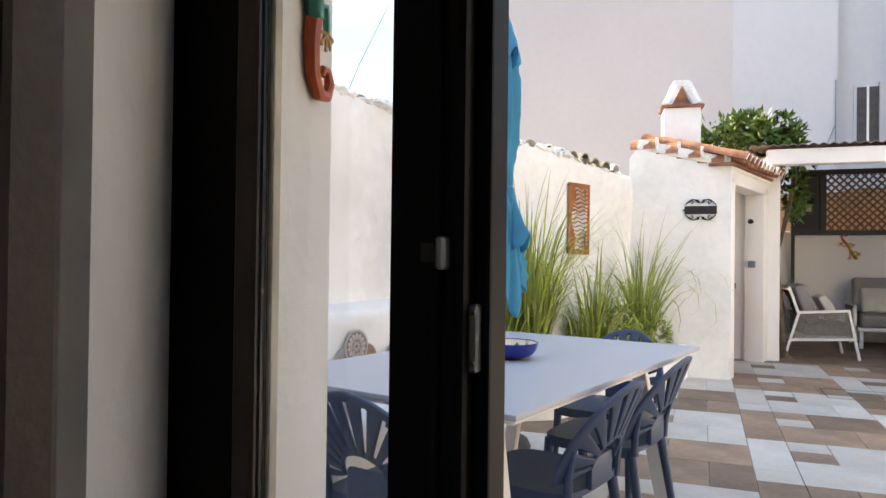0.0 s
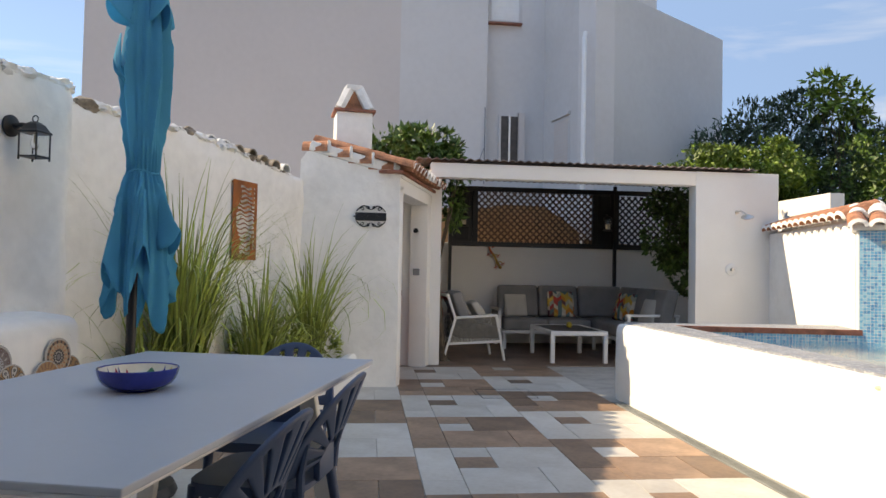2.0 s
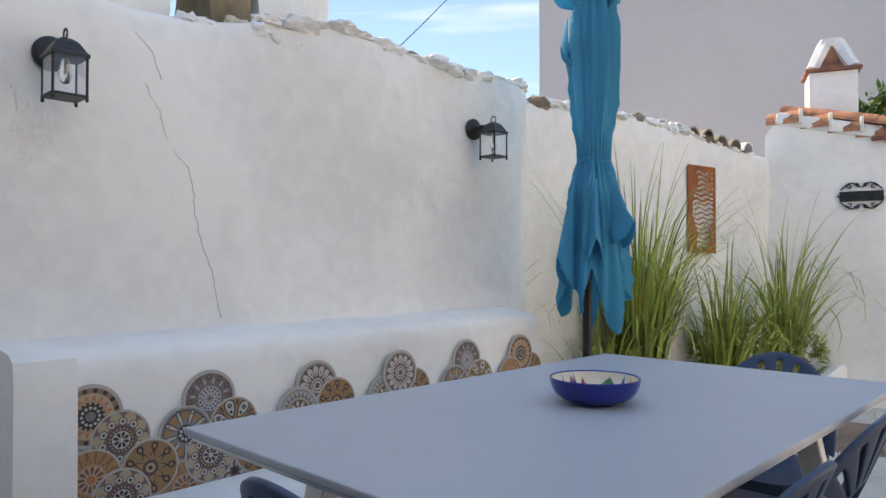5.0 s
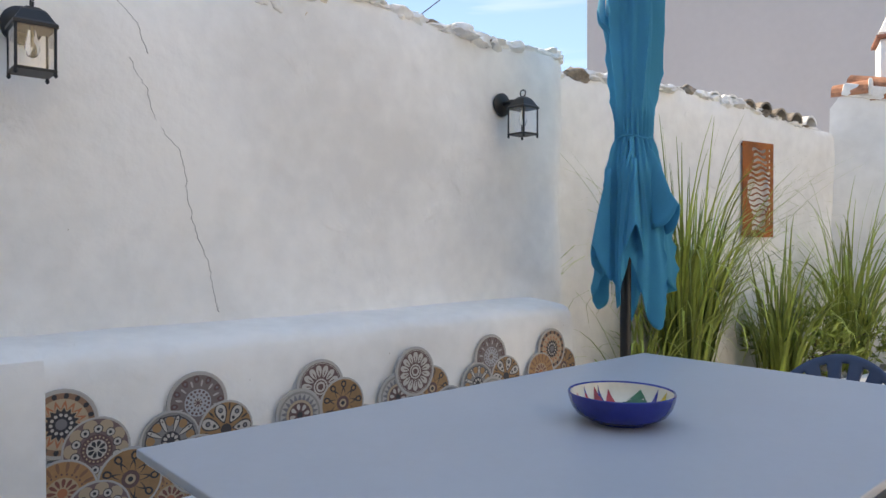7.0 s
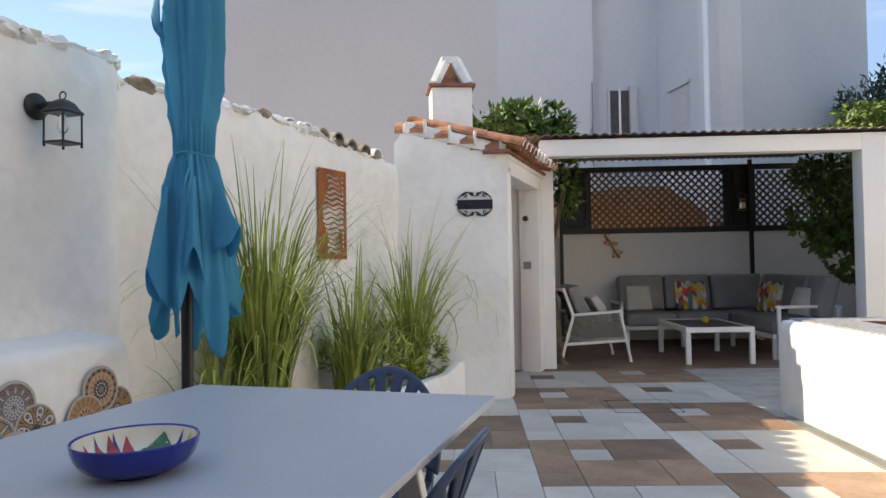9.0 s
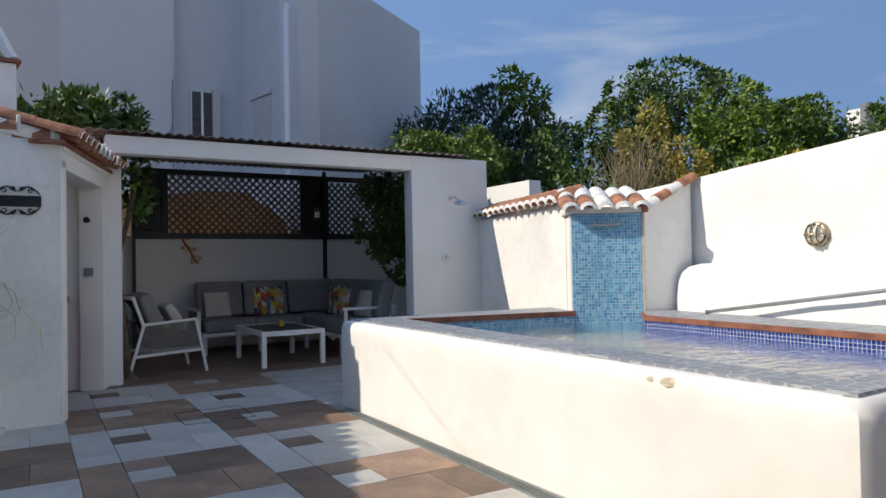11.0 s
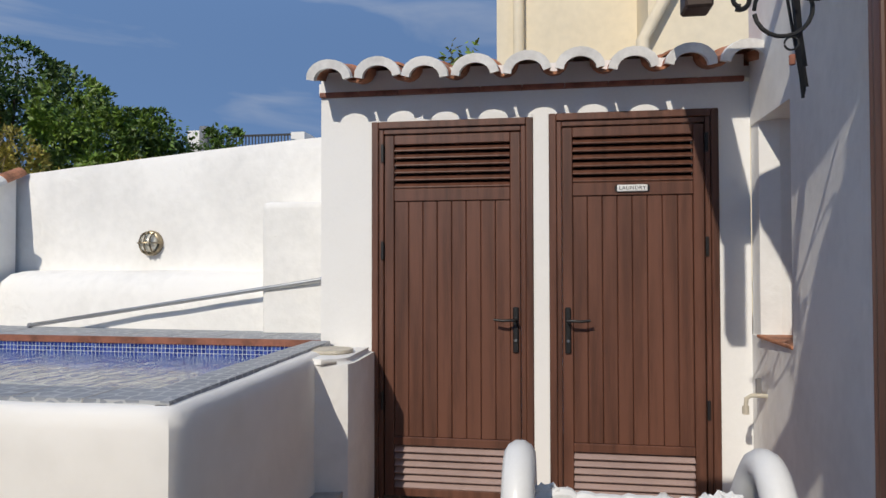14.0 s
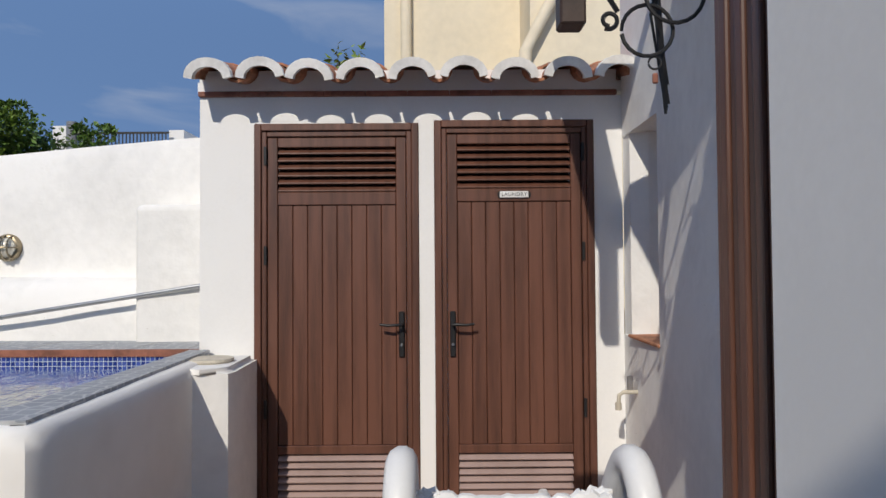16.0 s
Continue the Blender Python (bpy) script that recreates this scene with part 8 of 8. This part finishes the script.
part("back_cushion", cushion(0.62, 0.50, 0.14), M_GREYFAB, arm, smooth=True).matrix_local = pose(0, -0.22, 0.64, 70, 0, 180)
ob = link("scatter_cushion", cushion(0.34, 0.34, 0.09, 0.05), M_CREAMFAB, smooth=True)
ob.matrix_world = pose(1.35, 10.10, 0.60, 60, 0, 96)
tagged(ob, "plain cream scatter cushion on the armchair", "cushion")
bm = bmesh.new()
rows = []
for j in range(22):
    t_ = j / 21
    if t_ < 0.5:
        y, z = -0.44 - 0.01 * math.sin(j), 0.35 + t_ * 2 * 0.53
    else:
        y, z = -0.44 + (t_ - 0.5) * 2 * 0.25, 0.885 - max(0, t_ - 0.58) * 0.75
    rows.append([bm.verts.new((-0.30 + 0.30 * i / 8, y + 0.012 * math.sin(i * 1.9 + j * 0.3), z + 0.006 * math.sin(i * 2.2))) for i in range(9)])
for a, b in zip(rows, rows[1:]):
    for i in range(8):
        bm.faces.new((a[i], a[i + 1], b[i + 1], b[i]))
th_ = link("throw", bm, M_ORANGE, smooth=True)
sol = th_.modifiers.new("thick", "SOLIDIFY")
sol.thickness = 0.012
th_.matrix_world = pose(1.34, 10.12, 0, 0, 0, -84)
tagged(th_, "orange checked throw draped over the armchair back", "throw")


def make_candle_lantern(m):
    e = thing("candle_lantern", m, "dark metal lantern with glass hung on the screen", "lantern", "lounge lanterns")
    part("base", lathe(bmesh.new(), [(0, 0), (0.075, 0), (0.075, 0.02), (0.06, 0.03), (0, 0.03)], 18), M_BLACK, e, smooth=True)
    part("hood", lathe(bmesh.new(), [(0.075, 0.20), (0.08, 0.205), (0.06, 0.235), (0.025, 0.255), (0, 0.26)], 18), M_BLACK, e, smooth=True)
    part("glass", lathe(bmesh.new(), [(0.055, 0.03), (0.055, 0.2)], 18), M_GLASS, e, smooth=True).visible_shadow = False
    for k in range(4):
        a = k * math.pi / 2 + 0.5
        part("bar", tube(bmesh.new(), [(0.068 * math.cos(a), 0.068 * math.sin(a), 0.02), (0.068 * math.cos(a), 0.068 * math.sin(a), 0.205)], 0.004, 5), M_BLACK, e)
    part("candle", lathe(bmesh.new(), [(0, 0.03), (0.028, 0.03), (0.028, 0.12), (0, 0.122)], 14), M_CREAMGLAZE, e, smooth=True)
    part("handle", tube(bmesh.new(), arc((0, 0, 0.275), 0.022, 0, 350, 12, (1, 0, 0)), 0.004, 5), M_BLACK, e)
    part("hanger", bx(-0.015, 0.015, 0.0, 0.10, 0.275, 0.29), M_BLACK, e)
    return e


l2 = make_candle_lantern(pose(1.44, 11.975, 1.92))
copy_thing(l2, pose(3.89, 11.975, 1.90))

# ---- sun lounger before the hut doors ----
lou = thing("sun_lounger", pose(2.12, 1.38, -0.25), "white plastic sun lounger with raised arms and blue cover", "lounger")
for sy in (-1, 1):
    c_ = sy * 0.305
    pts = [Vector((0.95, c_, 0.30)), Vector((0.55, c_, 0.42)), Vector((0.25, c_, 0.62)), Vector((0.10, c_, 0.82)), Vector((0.0, c_, 0.915)), Vector((-0.10, c_, 0.93)), Vector((-0.19, c_, 0.86)), Vector((-0.22, c_, 0.70)), Vector((-0.21, c_, 0.42)), Vector((-0.20, c_, 0.0))]
    sm = []
    for a, b in zip(pts, pts[1:]):
        sm += [a.lerp(b, k / 4) for k in range(4)]
    sm.append(pts[-1])
    for _ in range(3):
        sm = [sm[0]] + [(sm[i - 1] + sm[i] * 2 + sm[i + 1]) / 4 for i in range(1, len(sm) - 1)] + [sm[-1]]
    bm = bmesh.new()
    tube(bm, sm, 0.042, 12)
    part("arm", bm, M_WHITEPLASTIC, lou, smooth=True)
    part("leg", tube(bmesh.new(), [(1.15, c_, 0.30), (1.2, c_, 0.0)], 0.03, 10), M_WHITEPLASTIC, lou, smooth=True)
part("side_rail", bx(-0.15, 1.6, -0.33, -0.28, 0.26, 0.33, bevel=0.012), M_WHITEPLASTIC, lou)
part("side_rail", bx(-0.15, 1.6, 0.28, 0.33, 0.26, 0.33, bevel=0.012), M_WHITEPLASTIC, lou)
bm = bmesh.new()
rows = []
for j in range(12):
    t_ = j / 11
    rows.append([bm.verts.new((0.02 + 0.5 * t_, -0.235 + 0.47 * i / 16, 0.79 - 0.47 * t_ + (0.012 * noise.noise(Vector((i * 0.5, j * 0.4, 2))) + 0.008 * math.sin(i * 1.1)) * (1 - t_))) for i in range(17)])
for a, b in zip(rows, rows[1:]):
    for i in range(16):
        bm.faces.new((a[i], a[i + 1], b[i + 1], b[i]))
cv = part("cover", bm, M_BLUE, lou, "crumpled blue cover", True)
sol = cv.modifiers.new("thick", "SOLIDIFY")
sol.thickness = 0.012
bm = bmesh.new()
tube(bm, [(0.015, -0.265 + 0.53 * k / 30, 0.792 + 0.014 * noise.noise(Vector((k * 0.6, 0, 5))) + (0.012 if k in (3, 4, 5, 25, 26, 27) else 0)) for k in range(31)], 0.020, 8)
part("white_hem", bm, M_WHITEPLASTIC, lou, "crumpled white elastic edge", True)
for s in (-1, 1):
    bm = bmesh.new()
    for k in range(5):
        tube(bm, [(0.01 + 0.012 * k, s * (0.18 + 0.022 * q + 0.006 * math.sin(k * 2 + q)), 0.80 + 0.018 * math.sin(q * 1.7 + k)) for q in range(5)], 0.009, 6)
    part("frill", bm, M_WHITEPLASTIC, lou, "bunched white fabric", True)

# ---- drain along the pool ----
drain = thing("drain_channel", pose(2.16, 0, 0), "narrow slotted grey drain channel beside the pool", "drain")
part("frame", bx(0.0, 0.010, 2.9, 6.9, -0.02, 0.002), M_GRATE, drain)
part("frame", bx(0.088, 0.098, 2.9, 6.9, -0.02, 0.002), M_GRATE, drain)
bm = bmesh.new()
for i in range(230):
    y = 2.92 + i * 0.0172
    box(bm, 0.010, 0.088, y, y + 0.0095, -0.006, 0.0005)
tagged(part("grating", bm, M_GRATE, drain), kind="stuff")
structure(link("floor_drain_bed", bx(2.15, 2.28, 2.88, 6.92, -0.0095, -0.0065), M_BLACK), "dark bed of the drain channel", "floor")
# chips in the pool rim
for y, l in ((3.62, 0.09), (3.72, 0.05)):
    ob = link("plaster_chip", lathe(bmesh.new(), [(0, 0), (l * 0.5, 0.0), (0, 0.004)], 9), M_CHIP, pool)
    ob.matrix_local = pose(2.319, y, 0.662, 0, -75, 20) @ Matrix.Diagonal((0.5, 1, 1, 1))

# ---- floor tiles: a repeated pack of pale and brown pieces, two packs in checks ----
U, GAP = 0.2425, 0.004
MODULE = (("A", 0, 1, 0, 3), ("B", 1, 2, 0, 1), ("C", 1, 2, 1, 2), ("D", 2, 4, 0, 2), ("E", 1, 3, 2, 4), ("F", 3, 4, 2, 4), ("G", 0, 1, 3, 4))
floor_ob = bpy.data.objects["floor"]
shapes = {}


def tile_mesh(w, h, mt):
    key = (round(w, 3), round(h, 3), mt.name)
    if key not in shapes:
        bm = bx(GAP / 2, w - GAP / 2, GAP / 2, h - GAP / 2, -0.012, 0.0, bevel=0.002)
        me = bpy.data.meshes.new("floor_tile")
        bm.to_mesh(me)
        bm.free()
        me.materials.append(mt)
        shapes[key] = me
    return shapes[key]


rng = random.Random(77)
count = 0
far = bmesh.new()
far_b = bmesh.new()
for ci in range(-4, 3):
    for ri in range(-5, 6):
        ox = 0.22 + ci * 4 * U
        oy = 4.33 + ri * 4 * U + ci * U * 0.9
        pale = (ci + ri) % 2 == 0
        for nm, u0, u1, v0, v1 in MODULE:
            x0, x1 = ox + u0 * U, ox + u1 * U
            y1, y0 = oy + (4 - v0) * U, oy + (4 - v1) * U
            if x0 > 2.16 or x1 < -1.9 or y0 > 9.3 or y1 < 1.2:
                continue
            x1c, y1c, y0c = min(x1, 2.155), min(y1, 9.32), max(y0, 1.17)
            white = pale if nm != "C" else not pale
            if x1c - x0 < 0.04 or y1c - y0c < 0.04:
                continue
            z = rng.uniform(-0.0012, 0.0012)
            if count < 296 and -1.0 < x1 and y1 > 3.0:
                ob = new("floor_tile", tile_mesh(x1c - x0, y1c - y0c, M_TILE_W if white else M_TILE_B))
                ob.parent = floor_ob
                ob.location = (x0, y0c, z)
                count += 1
            else:
                box(far if white else far_b, x0 + GAP / 2, x1c - GAP / 2, y0c + GAP / 2, y1c - GAP / 2, -0.012, z)
tagged(link("tile_rest", far, M_TILE_W, floor_ob), kind="stuff")
tagged(link("tile_rest", far_b, M_TILE_B, floor_ob), kind="stuff")
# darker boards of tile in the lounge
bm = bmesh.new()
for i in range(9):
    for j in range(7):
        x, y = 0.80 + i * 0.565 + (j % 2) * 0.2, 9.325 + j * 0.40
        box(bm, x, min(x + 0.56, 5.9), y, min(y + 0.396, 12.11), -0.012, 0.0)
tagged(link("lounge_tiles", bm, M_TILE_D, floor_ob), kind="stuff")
# covers set in the paving
for x0, y0 in ((0.98, 7.08),):
    mh = thing("manhole_cover", pose(x0, y0, 0), "tiled inspection cover with a thin dark metal rim", "manhole")
    for a in ((0, 0.006, 0, 0.5), (0.53, 0.536, 0, 0.5), (0, 0.53, 0, 0.006), (0, 0.53, 0.494, 0.5)):
        part("rim", bx(*a, -0.004, 0.0022), M_BLACK, mh)
# lower ground by the hut doors
structure(link("floor_lower", bx(1.45, 6.2, 0.1, 2.70, -0.31, -0.25), M_TILE_B), "brown tiled lower floor by the hut doors", "floor")
